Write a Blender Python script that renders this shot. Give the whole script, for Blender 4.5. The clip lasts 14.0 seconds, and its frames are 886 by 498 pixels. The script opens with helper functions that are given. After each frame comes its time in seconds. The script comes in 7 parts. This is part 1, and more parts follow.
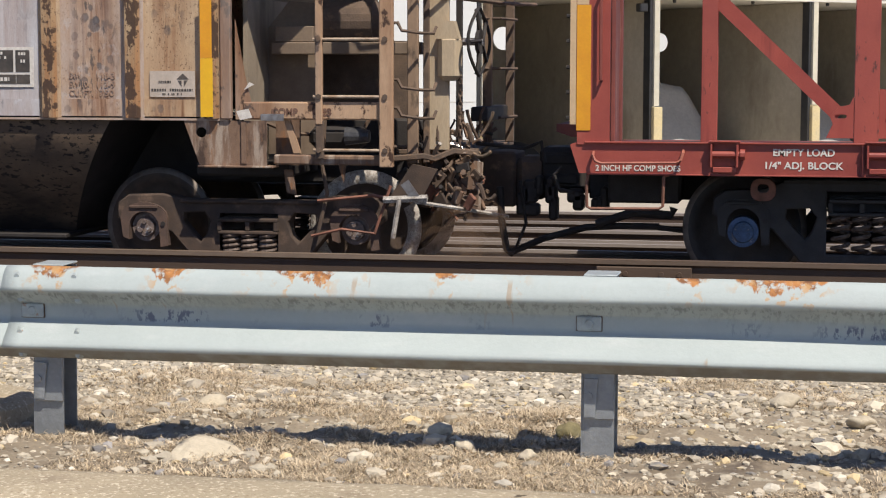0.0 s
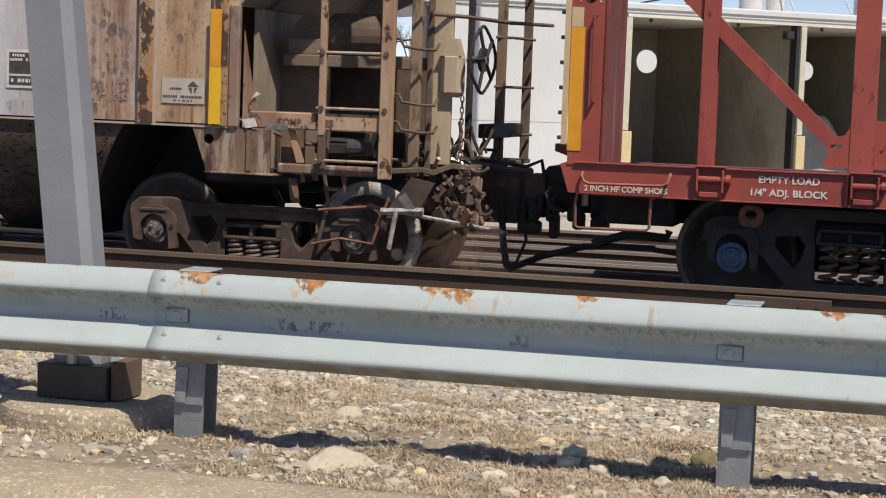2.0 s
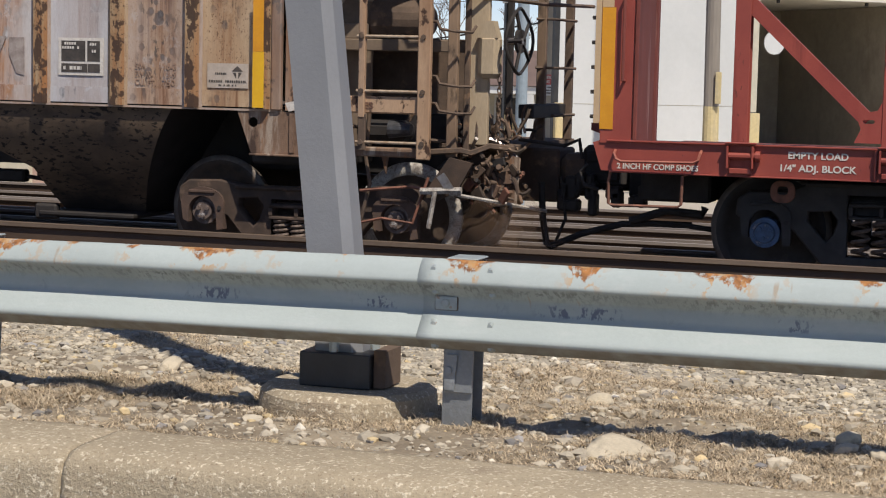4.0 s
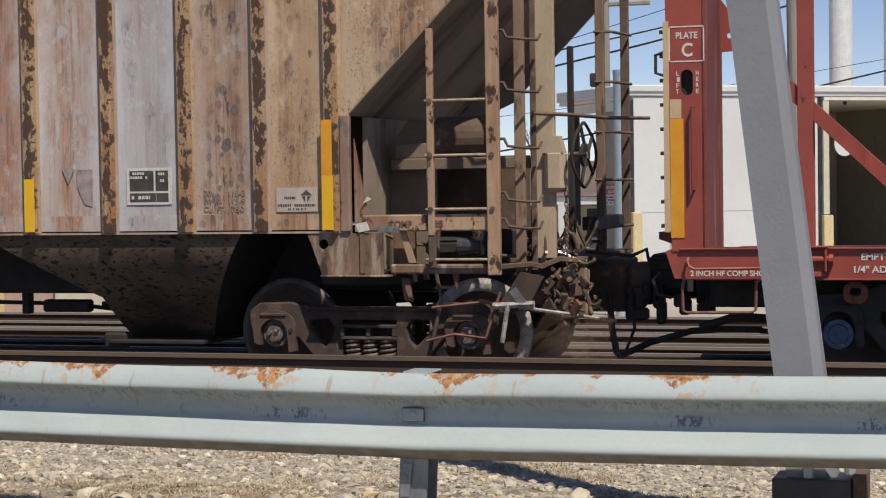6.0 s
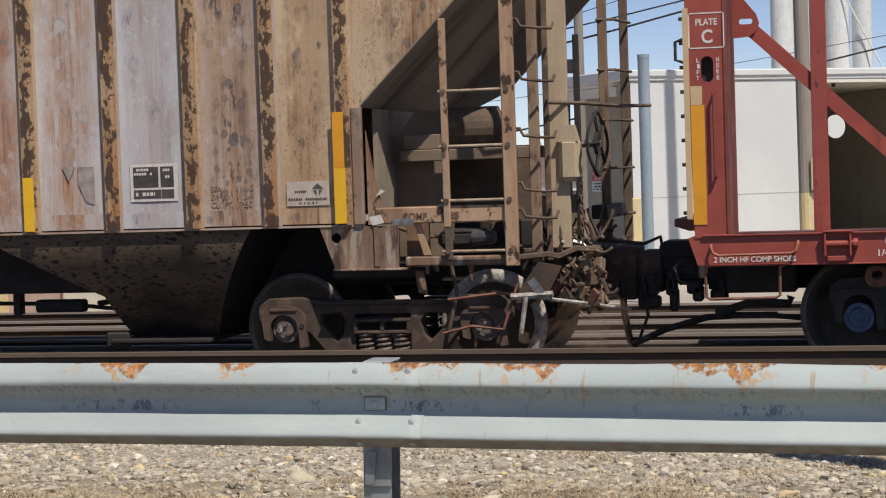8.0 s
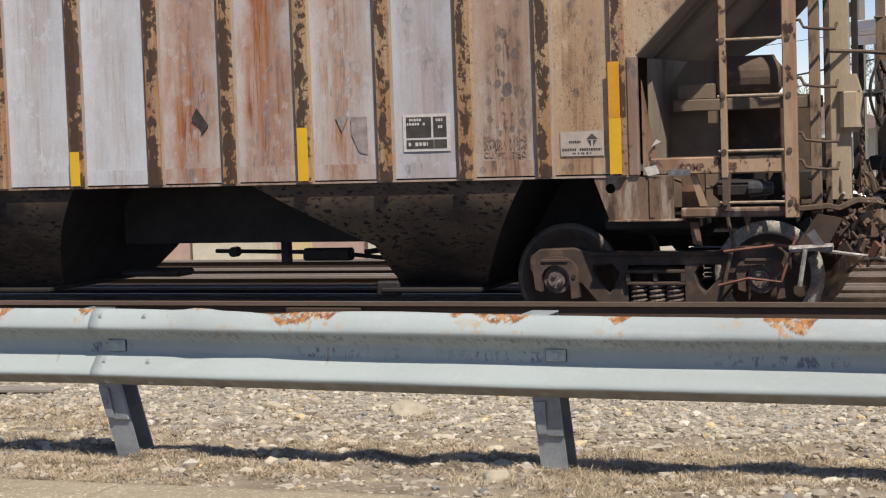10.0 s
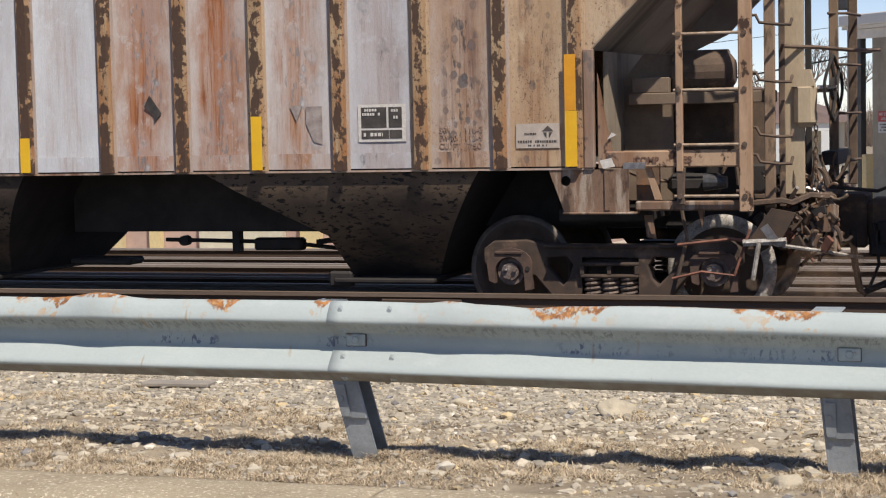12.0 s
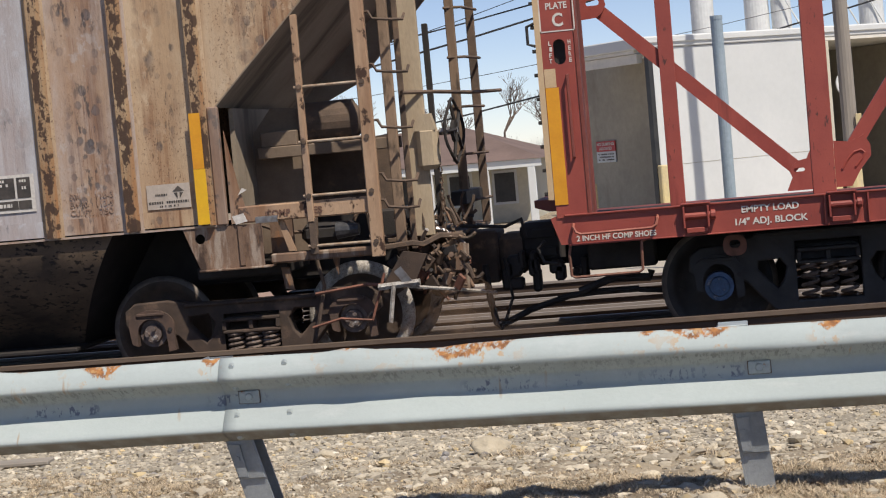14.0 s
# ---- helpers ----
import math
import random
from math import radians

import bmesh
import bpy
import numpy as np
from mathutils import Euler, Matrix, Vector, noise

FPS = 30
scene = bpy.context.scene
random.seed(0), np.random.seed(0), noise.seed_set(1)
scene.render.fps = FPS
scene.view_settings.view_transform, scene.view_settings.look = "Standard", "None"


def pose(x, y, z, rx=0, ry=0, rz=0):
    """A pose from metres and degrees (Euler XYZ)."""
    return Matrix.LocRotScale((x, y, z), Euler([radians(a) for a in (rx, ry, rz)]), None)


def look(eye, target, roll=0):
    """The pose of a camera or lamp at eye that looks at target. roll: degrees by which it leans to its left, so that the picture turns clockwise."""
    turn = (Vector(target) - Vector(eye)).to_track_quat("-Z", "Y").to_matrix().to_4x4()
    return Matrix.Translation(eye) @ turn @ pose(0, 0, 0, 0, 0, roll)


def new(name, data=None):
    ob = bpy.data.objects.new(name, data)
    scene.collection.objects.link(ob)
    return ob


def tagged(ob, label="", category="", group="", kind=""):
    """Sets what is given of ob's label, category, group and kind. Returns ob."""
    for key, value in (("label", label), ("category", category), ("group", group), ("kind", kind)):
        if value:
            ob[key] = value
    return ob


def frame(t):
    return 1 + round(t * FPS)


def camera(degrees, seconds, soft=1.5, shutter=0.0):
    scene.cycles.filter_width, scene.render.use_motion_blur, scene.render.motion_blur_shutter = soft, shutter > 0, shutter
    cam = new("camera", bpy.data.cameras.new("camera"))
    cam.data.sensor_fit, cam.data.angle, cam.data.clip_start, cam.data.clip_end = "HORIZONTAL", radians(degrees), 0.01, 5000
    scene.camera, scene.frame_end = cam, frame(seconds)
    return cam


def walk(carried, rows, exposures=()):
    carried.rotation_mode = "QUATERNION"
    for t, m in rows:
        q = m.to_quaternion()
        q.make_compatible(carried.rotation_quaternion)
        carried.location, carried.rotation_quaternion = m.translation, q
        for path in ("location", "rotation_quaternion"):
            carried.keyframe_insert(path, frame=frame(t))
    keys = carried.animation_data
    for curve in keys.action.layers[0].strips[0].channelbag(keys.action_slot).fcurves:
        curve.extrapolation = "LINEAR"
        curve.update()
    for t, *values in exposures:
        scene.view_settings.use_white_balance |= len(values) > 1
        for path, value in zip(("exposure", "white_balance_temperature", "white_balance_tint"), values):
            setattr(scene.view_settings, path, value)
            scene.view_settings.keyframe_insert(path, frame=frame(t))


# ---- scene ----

# camera, carried along beside the slow train
cam = camera(26.84, 14.0, soft=1.15)
PATH = [  # seconds, eye, tilt, turn, lean
    (0.0, 0.650, -5.899, 1.341, 84.55, 10.81, 0.08),
    (0.5, 0.646, -5.896, 1.339, 84.81, 12.49, 0.08),
    (1.0, 0.635, -5.918, 1.351, 85.48, 14.45, 0.27),
    (1.5, 0.637, -5.928, 1.349, 85.24, 15.54, 0.87),
    (2.0, 0.621, -5.916, 1.347, 85.03, 14.94, 2.09),
    (2.5, 0.574, -5.927, 1.340, 85.20, 14.33, 3.18),
    (3.0, 0.465, -5.970, 1.347, 85.12, 15.19, 3.27),
    (3.5, 0.297, -6.013, 1.339, 84.74, 16.52, 2.36),
    (4.0, 0.052, -6.072, 1.335, 84.48, 17.96, 1.31),
    (4.2, -0.086, -6.095, 1.340, 84.57, 18.54, 1.03),
    (6.3, -1.943, -6.472, 1.364, 88.22, 17.06, -1.52),
    (6.5, -2.172, -6.496, 1.366, 88.09, 16.27, -1.76),
    (7.0, -2.739, -6.543, 1.377, 87.92, 14.34, -1.92),
    (7.5, -3.272, -6.572, 1.381, 87.82, 13.61, -1.99),
    (8.0, -3.750, -6.598, 1.397, 87.58, 14.32, -1.90),
    (8.5, -4.213, -6.642, 1.413, 86.89, 16.21, -2.08),
    (9.0, -4.660, -6.686, 1.414, 86.61, 18.44, -2.41),
    (9.2, -4.836, -6.691, 1.420, 86.56, 19.18, -2.39),
    (11.3, -6.517, -6.779, 1.454, 85.69, 20.85, -1.83),
    (11.5, -6.629, -6.779, 1.453, 85.68, 20.34, -1.85),
    (12.0, -6.894, -6.773, 1.455, 85.79, 18.41, -1.25),
    (12.5, -7.126, -6.761, 1.458, 85.90, 17.03, -1.05),
    (13.0, -7.346, -6.740, 1.448, 86.26, 15.83, -1.23),
    (13.5, -7.533, -6.739, 1.434, 86.49, 14.75, -1.76),
    (14.0, -7.651, -6.774, 1.441, 86.90, 9.05, -5.09),
]
walk(cam, [(t, pose(x, y, z, tilt, 0, turn) @ pose(0, 0, 0, 0, 0, lean)) for t, x, y, z, tilt, turn, lean in PATH],
     exposures=[(0.0, 0.2), (0.5, 0.18), (1.5, 0.03), (4.0, -0.1), (6.5, -0.15), (9.0, -0.1), (11.5, 0.08), (12.0, 0.06), (13.0, -0.1), (14.0, -0.02)])
# how far the train has rolled along its track, in metres
TRAIN = [(0.0, -0.037), (0.5, -0.316), (1.0, -0.601), (1.5, -0.896), (2.0, -1.197), (2.5, -1.494), (3.0, -1.775), (3.5, -2.045), (4.0, -2.311), (4.2, -2.418), (6.3, -3.560), (6.5, -3.668), (7.0, -3.937), (7.5, -4.209), (8.0, -4.489), (8.5, -4.779), (9.0, -5.075), (9.2, -5.192), (11.3, -6.411), (11.5, -6.531), (12.0, -6.835), (12.5, -7.147), (13.0, -7.470), (13.5, -7.794), (14.0, -8.118)]

# ---- daylight: high spring sun from the camera's side, well to the right ----
world = bpy.data.worlds.new("sky")
scene.world = world
world.use_nodes = True
_wn = world.node_tree.nodes
_sky = _wn.new("ShaderNodeTexSky")
_sky.sky_type = "NISHITA"
_sky.sun_disc = False
SUN_EL, SUN_AZ = 56.0, 139.0          # degrees; azimuth clockwise from +y
_sky.sun_elevation, _sky.sun_rotation = radians(SUN_EL), radians(SUN_AZ)
_sky.air_density, _sky.dust_density, _sky.ozone_density = 0.55, 0.05, 2.5
_wn["Background"].inputs["Strength"].default_value = 0.12
_tone = _wn.new("ShaderNodeMix")      # thin high haze takes the green out of the horizon
_tone.data_type, _tone.blend_type = "RGBA", "MULTIPLY"
_tone.inputs[0].default_value = 1.0
_tone.inputs[7].default_value = (1.1, 0.96, 0.93, 1)
world.node_tree.links.new(_sky.outputs[0], _tone.inputs[6])
world.node_tree.links.new(_tone.outputs[2], _wn["Background"].inputs[0])
_sun = bpy.data.lights.new("sun", "SUN")
_sun.energy, _sun.angle, _sun.color = 4.5, radians(0.6), (1.0, 0.92, 0.81)
_az, _el = radians(SUN_AZ), radians(SUN_EL)
_from = Vector((math.sin(_az) * math.cos(_el), math.cos(_az) * math.cos(_el), math.sin(_el)))
sun = new("sun", _sun)
sun.matrix_world = look(_from * 50, (0, 0, 0))


# ---- materials ----
def ramp(nt, fac, stops):
    r = nt.nodes.new("ShaderNodeValToRGB")
    while len(r.color_ramp.elements) < len(stops):
        r.color_ramp.elements.new(0.5)
    for e, (p, c) in zip(r.color_ramp.elements, stops):
        e.position = p
        e.color = (c, c, c, 1) if isinstance(c, (int, float)) else (*c, 1)
    nt.links.new(fac, r.inputs[0])
    return r.outputs[0]


def mixc(nt, fac, a, b):
    m = nt.nodes.new("ShaderNodeMix")
    m.data_type = "RGBA"
    for sock, v in ((m.inputs[0], fac), (m.inputs[6], a), (m.inputs[7], b)):
        if isinstance(v, (int, float)):
            sock.default_value = v
        elif isinstance(v, tuple):
            sock.default_value = (*v, 1)
        else:
            nt.links.new(v, sock)
    return m.outputs[2]


def noise_tex(nt, vec, scale, detail=4.0, stretch=(1, 1, 1), rough=0.6, shift=None):
    mp = nt.nodes.new("ShaderNodeMapping")
    mp.inputs["Scale"].default_value = stretch
    nt.links.new(vec, mp.inputs[0])
    if shift is not None:
        nt.links.new(shift, mp.inputs["Location"])
    n = nt.nodes.new("ShaderNodeTexNoise")
    n.inputs["Scale"].default_value, n.inputs["Detail"].default_value, n.inputs["Roughness"].default_value = scale, detail, rough
    nt.links.new(mp.outputs[0], n.inputs["Vector"])
    return n.outputs[0]


def surf(name, c1, c2, scale=3.0, fine=45.0, rough=0.7, metal=0.0, bump=0.25, patches=(), stretch=(1, 1, 1), island=0.0, per_object=0.0, spread=0.22, lo=0.35, hi=0.65):
    """Two tones by a broad noise, a fine grain, patches of (colour, scale, from, to, stretch), and relief."""
    m = bpy.data.materials.new(name)
    m.use_nodes = True
    nt = m.node_tree
    b = nt.nodes["Principled BSDF"]
    vec = nt.nodes.new("ShaderNodeTexCoord").outputs["Object"]
    shift = None
    if per_object or island:
        if per_object:
            rnd = nt.nodes.new("ShaderNodeObjectInfo").outputs["Random"]
        else:
            rnd = nt.nodes.new("ShaderNodeNewGeometry").outputs["Random Per Island"]
        mul = nt.nodes.new("ShaderNodeMath")
        mul.operation = "MULTIPLY"
        mul.inputs[1].default_value = 40.0
        nt.links.new(rnd, mul.inputs[0])
        shift = mul.outputs[0]
    col = mixc(nt, ramp(nt, noise_tex(nt, vec, scale, 5, stretch, shift=shift), [(lo, 0.0), (hi, 1.0)]), c1, c2)
    grain = noise_tex(nt, vec, fine, 3, stretch, 0.7)
    for pc, ps, p0, p1, pst, *much in patches:
        f = ramp(nt, noise_tex(nt, vec, ps, 6, pst, 0.62, shift), [(p0, 0.0), (p1, much[0] if much else 1.0)])
        col = mixc(nt, f, col, pc)
    hsv = nt.nodes.new("ShaderNodeHueSaturation")
    nt.links.new(col, hsv.inputs["Color"])
    val = nt.nodes.new("ShaderNodeMapRange")
    val.inputs[3].default_value, val.inputs[4].default_value = 1 - spread, 1 + spread
    nt.links.new(grain, val.inputs[0])
    vout = val.outputs[0]
    k = per_object or island
    if k:
        vr = nt.nodes.new("ShaderNodeMapRange")
        vr.inputs[3].default_value, vr.inputs[4].default_value = 1 - k, 1 + k
        nt.links.new(rnd, vr.inputs[0])
        mm = nt.nodes.new("ShaderNodeMath")
        mm.operation = "MULTIPLY"
        nt.links.new(vout, mm.inputs[0])
        nt.links.new(vr.outputs[0], mm.inputs[1])
        vout = mm.outputs[0]
    nt.links.new(vout, hsv.inputs["Value"])
    nt.links.new(hsv.outputs[0], b.inputs["Base Color"])
    b.inputs["Metallic"].default_value = metal
    rr = nt.nodes.new("ShaderNodeMapRange")
    rr.inputs[3].default_value, rr.inputs[4].default_value = max(0.05, rough - 0.12), min(1.0, rough + 0.12)
    nt.links.new(grain, rr.inputs[0])
    nt.links.new(rr.outputs[0], b.inputs["Roughness"])
    if bump:
        bp = nt.nodes.new("ShaderNodeBump")
        bp.inputs["Strength"].default_value, bp.inputs["Distance"].default_value = bump, 0.01
        nt.links.new(grain, bp.inputs["Height"])
        nt.links.new(bp.outputs[0], b.inputs["Normal"])
    return m


V = (1, 1, 0.12)      # streaks that run down a wall
RUST, DARKRUST = (0.17, 0.065, 0.025), (0.06, 0.03, 0.018)
M_TAN = surf("weathered tan paint", (0.50, 0.335, 0.215), (0.38, 0.235, 0.14), 2.5, 60, 0.75, 0, 0.2,
             [(RUST, 1.6, 0.51, 0.68, V), (DARKRUST, 9.0, 0.555, 0.61, (1, 1, 0.7)), ((0.3, 0.25, 0.22), 0.9, 0.55, 0.75, V)], stretch=(1, 1, 0.3))
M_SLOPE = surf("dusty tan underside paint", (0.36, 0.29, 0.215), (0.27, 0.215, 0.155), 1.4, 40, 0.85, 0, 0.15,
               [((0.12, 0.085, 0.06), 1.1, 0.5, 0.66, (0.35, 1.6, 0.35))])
M_GRIME = surf("grimy brown steel", (0.17, 0.115, 0.08), (0.085, 0.06, 0.045), 4, 60, 0.85, 0, 0.3, [((0.24, 0.15, 0.09), 6, 0.58, 0.7, (1, 1, 1))])
M_HOPPER = surf("sooty tan hopper sheet", (0.2, 0.137, 0.085), (0.115, 0.079, 0.053), 1.4, 50, 0.85, 0, 0.2,
                [((0.018, 0.013, 0.01), 24, 0.56, 0.59, (0.6, 1, 1.2)), ((0.1, 0.07, 0.05), 2.2, 0.5, 0.65, (1, 1, 1)), ((0.035, 0.025, 0.02), 0.8, 0.46, 0.62, (0.7, 1, 1.6))])
# also the colour of painted shade beside and between the outlet hoppers
M_BLACK = surf("black oily steel and hopper shade", (0.045, 0.038, 0.034), (0.026, 0.022, 0.02), 5, 70, 0.7, 0.1, 0.3)
M_FRAME = surf("dust-brown cast steel", (0.092, 0.06, 0.042), (0.055, 0.038, 0.029), 6, 70, 0.85, 0, 0.35, [((0.2, 0.13, 0.09), 4, 0.55, 0.7, (1, 1, 1))])
M_FRAMEK = surf("black cast steel", (0.058, 0.053, 0.05), (0.036, 0.033, 0.031), 6, 70, 0.65, 0.1, 0.3, [((0.09, 0.08, 0.07), 5, 0.6, 0.75, (1, 1, 1))])
M_RIM = surf("dusty rubbed rim", (0.2, 0.165, 0.135), (0.11, 0.09, 0.075), 9, 60, 0.6, 0.2, 0.3)
M_TREAD = surf("scuffed grey wheel tread", (0.6, 0.56, 0.5), (0.36, 0.32, 0.28), 14, 60, 0.7, 0.0, 0.5, [((0.14, 0.11, 0.09), 90, 0.52, 0.62, (1, 1, 1), 0.75), ((0.2, 0.165, 0.14), 16, 0.5, 0.64, (1, 1, 1), 0.8)])
M_WHEEL = surf("dark wheel steel", (0.12, 0.083, 0.06), (0.075, 0.055, 0.042), 7, 70, 0.75, 0.2, 0.3)
M_BRIGHT = surf("worn bright steel", (0.45, 0.42, 0.4), (0.25, 0.22, 0.2), 20, 80, 0.35, 0.8, 0.2)
M_BLUE = surf("blue bearing cap paint", (0.1, 0.17, 0.3), (0.06, 0.09, 0.15), 14, 80, 0.5, 0.2, 0.3, [((0.3, 0.3, 0.32), 14, 0.58, 0.66, (1, 1, 1))])
M_SPRING = surf("rubbed spring steel", (0.2, 0.15, 0.12), (0.1, 0.07, 0.055), 15, 80, 0.6, 0.2, 0.3)
M_PINK = surf("rust-red bare steel", (0.3, 0.13, 0.085), (0.16, 0.075, 0.05), 8, 60, 0.7, 0.1, 0.3)
M_RED = surf("oxide red paint", (0.35, 0.075, 0.052), (0.27, 0.053, 0.04), 2.2, 60, 0.5, 0, 0.12,
             [((0.15, 0.03, 0.025), 3.0, 0.6, 0.76, V), ((0.42, 0.12, 0.085), 1.3, 0.56, 0.75, V), ((0.1, 0.035, 0.03), 26, 0.7, 0.74, (1, 1, 0.6))], spread=0.12)
M_ORANGE = surf("amber reflective tape", (0.78, 0.36, 0.02), (0.70, 0.30, 0.02), 4, 60, 0.4, 0, 0.1, [((0.4, 0.18, 0.03), 3, 0.62, 0.75, V)], spread=0.1)
M_YELLOW = surf("yellow reflective tape", (0.88, 0.52, 0.02), (0.8, 0.44, 0.02), 4, 60, 0.4, 0, 0.1, spread=0.08)
M_CREAM = surf("faded cream tape", (0.62, 0.45, 0.27), (0.55, 0.38, 0.22), 4, 60, 0.6, 0, 0.1)
M_WHITE = surf("white stencil paint", (0.72, 0.68, 0.62), (0.6, 0.55, 0.5), 30, 80, 0.7, 0, 0.1)
M_INK = surf("faded dark stencil paint", (0.13, 0.07, 0.05), (0.24, 0.13, 0.09), 20, 80, 0.8, 0, 0.1)
M_SIGNBLACK = surf("faded black stencil panel", (0.035, 0.032, 0.03), (0.09, 0.075, 0.065), 9, 60, 0.7, 0, 0.1)
M_DECAL = surf("grimy white decal", (0.55, 0.47, 0.4), (0.46, 0.38, 0.31), 8, 60, 0.6, 0, 0.1, [(RUST, 7, 0.6, 0.75, V)])
M_POST = surf("grey galvanised post", (0.33, 0.35, 0.365), (0.22, 0.235, 0.245), 6, 60, 0.5, 0.4, 0.15, [((0.4, 0.44, 0.47), 7, 0.56, 0.7, (1, 1, 0.4))])
M_SIGNPOST = surf("grey painted steel post", (0.30, 0.303, 0.313), (0.255, 0.258, 0.268), 1.8, 60, 0.55, 0.2, 0.12, [((0.16, 0.07, 0.045), 10, 0.73, 0.76, (1, 1, 1)), ((0.2, 0.22, 0.25), 2, 0.6, 0.75, (1, 1, 0.3))], spread=0.08)
M_RAIL = surf("brown rail steel", (0.115, 0.075, 0.05), (0.075, 0.05, 0.036), 1.5, 60, 0.7, 0.2, 0.2, stretch=(0.3, 1, 1))
M_RAILTOP = surf("dull rail head", (0.27, 0.2, 0.145), (0.17, 0.12, 0.085), 1.2, 60, 0.5, 0.4, 0.1, stretch=(0.2, 1, 1))
M_TIE = surf("dark weathered sleeper wood", (0.07, 0.055, 0.045), (0.035, 0.028, 0.024), 3, 40, 0.9, 0, 0.4, stretch=(1, 0.1, 1), per_object=0.25)
M_BALLAST = surf("dark oily ballast", (0.085, 0.07, 0.058), (0.045, 0.038, 0.032), 1.2, 30, 0.95, 0, 0.6)
M_CONC = surf("buff concrete", (0.45, 0.372, 0.26), (0.35, 0.288, 0.2), 1.8, 70, 0.9, 0, 0.8, [((0.3, 0.235, 0.165), 4, 0.57, 0.68, (1, 1, 1), 0.7), ((0.68, 0.6, 0.46), 60, 0.56, 0.62, (1, 1, 1)), ((0.27, 0.2, 0.13), 75, 0.6, 0.65, (1, 1, 1)), ((0.12, 0.09, 0.06), 13, 0.7, 0.72, (1, 1, 1))], spread=0.25)
M_GRAVELBED = surf("pale limestone chippings", (0.46, 0.41, 0.325), (0.31, 0.27, 0.21), 3.0, 60, 0.95, 0, 0.9, [((0.22, 0.19, 0.15), 26, 0.55, 0.62, (1, 1, 1)), ((0.7, 0.62, 0.48), 30, 0.56, 0.62, (1, 1, 1))], spread=0.35)
M_ASPHALT = surf("grey asphalt", (0.075, 0.075, 0.078), (0.05, 0.05, 0.052), 0.6, 70, 0.9, 0, 0.5)
M_WALLW = surf("white painted block wall", (0.67, 0.68, 0.675), (0.61, 0.625, 0.62), 0.6, 9, 0.8, 0, 0.1, [((0.55, 0.57, 0.57), 0.5, 0.62, 0.72, (1, 1, 0.35))], spread=0.06)
M_BAY = surf("grey-brown concrete bay wall", (0.44, 0.4, 0.32), (0.35, 0.315, 0.25), 0.5, 6, 0.9, 0, 0.2, [((0.25, 0.215, 0.165), 0.7, 0.56, 0.72, (1, 1, 0.4))])
M_YARD = surf("pale compacted yard gravel", (0.5, 0.44, 0.36), (0.42, 0.37, 0.3), 0.3, 20, 0.95, 0, 0.3)
M_SOFFIT = surf("grey-white soffit board", (0.72, 0.69, 0.62), (0.64, 0.61, 0.55), 0.4, 6, 0.8, 0, 0.05, stretch=(1, 0.1, 1))
M_HEAPGREY = surf("pale grey sand", (0.46, 0.445, 0.41), (0.37, 0.36, 0.335), 1.0, 14, 0.95, 0, 0.6)
M_HEAPDARK = surf("dark cinders", (0.05, 0.045, 0.04), (0.03, 0.028, 0.026), 1.0, 14, 0.95, 0, 0.6)
M_POLE = surf("weathered grey pole wood", (0.36, 0.32, 0.27), (0.25, 0.22, 0.19), 3, 25, 0.9, 0, 0.4, stretch=(1, 1, 0.08))
M_PALEYEL = surf("faded yellow paint", (0.68, 0.55, 0.28), (0.6, 0.5, 0.3), 1.5, 20, 0.8, 0, 0.2, [((0.5, 0.42, 0.3), 3, 0.55, 0.7, V)])
M_PIPE = surf("pale blue-grey painted pipe", (0.38, 0.45, 0.5), (0.32, 0.39, 0.44), 1.5, 20, 0.5, 0.1, 0.1)
M_CABLE = surf("black cable sheath", (0.02, 0.02, 0.022), (0.03, 0.03, 0.032), 3, 20, 0.7, 0, 0)
M_TANK = surf("white tank paint", (0.75, 0.76, 0.75), (0.66, 0.68, 0.68), 0.4, 5, 0.5, 0, 0.05)
M_ROOFTILE = surf("brown shingle roof", (0.2, 0.14, 0.12), (0.15, 0.105, 0.09), 0.8, 9, 0.9, 0, 0.3)
M_SIDING = surf("cream house siding", (0.62, 0.58, 0.46), (0.55, 0.52, 0.42), 0.4, 5, 0.8, 0, 0.1)
M_SIGNRED = surf("red sign paint", (0.55, 0.05, 0.05), (0.48, 0.05, 0.05), 2, 20, 0.5, 0, 0)
M_TWIG = surf("bare grey twigs", (0.17, 0.13, 0.1), (0.12, 0.09, 0.075), 3, 20, 0.9, 0, 0.2)
M_PINKWALL = surf("dusty pink wall", (0.5, 0.36, 0.31), (0.44, 0.32, 0.28), 0.5, 5, 0.85, 0, 0.1)
M_STONE = surf("pale limestone gravel", (0.50, 0.44, 0.34), (0.38, 0.33, 0.26), 5, 60, 0.9, 0, 0.3, [((0.27, 0.255, 0.245), 0.9, 0.6, 0.62, (1, 1, 1)), ((0.55, 0.43, 0.25), 0.8, 0.6, 0.62, (1, 1, 1)), ((0.6, 0.55, 0.46), 0.7, 0.6, 0.62, (1, 1, 1))], island=0.38)
M_ROCK = surf("cream limestone rock", (0.62, 0.54, 0.41), (0.5, 0.43, 0.32), 6, 60, 0.9, 0, 0.5, per_object=0.12)
M_GRASS = surf("dry straw grass", (0.60, 0.49, 0.345), (0.42, 0.33, 0.225), 4, 30, 0.9, 0, 0, island=0.4)
M_EARTH = surf("gravelly brown earth", (0.37, 0.305, 0.22), (0.2, 0.158, 0.11), 3.4, 55, 0.95, 0, 0.8, [((0.5, 0.44, 0.34), 9, 0.55, 0.66, (1, 1, 1)), ((0.13, 0.1, 0.075), 3.2, 0.6, 0.72, (1, 1, 1))], spread=0.35)


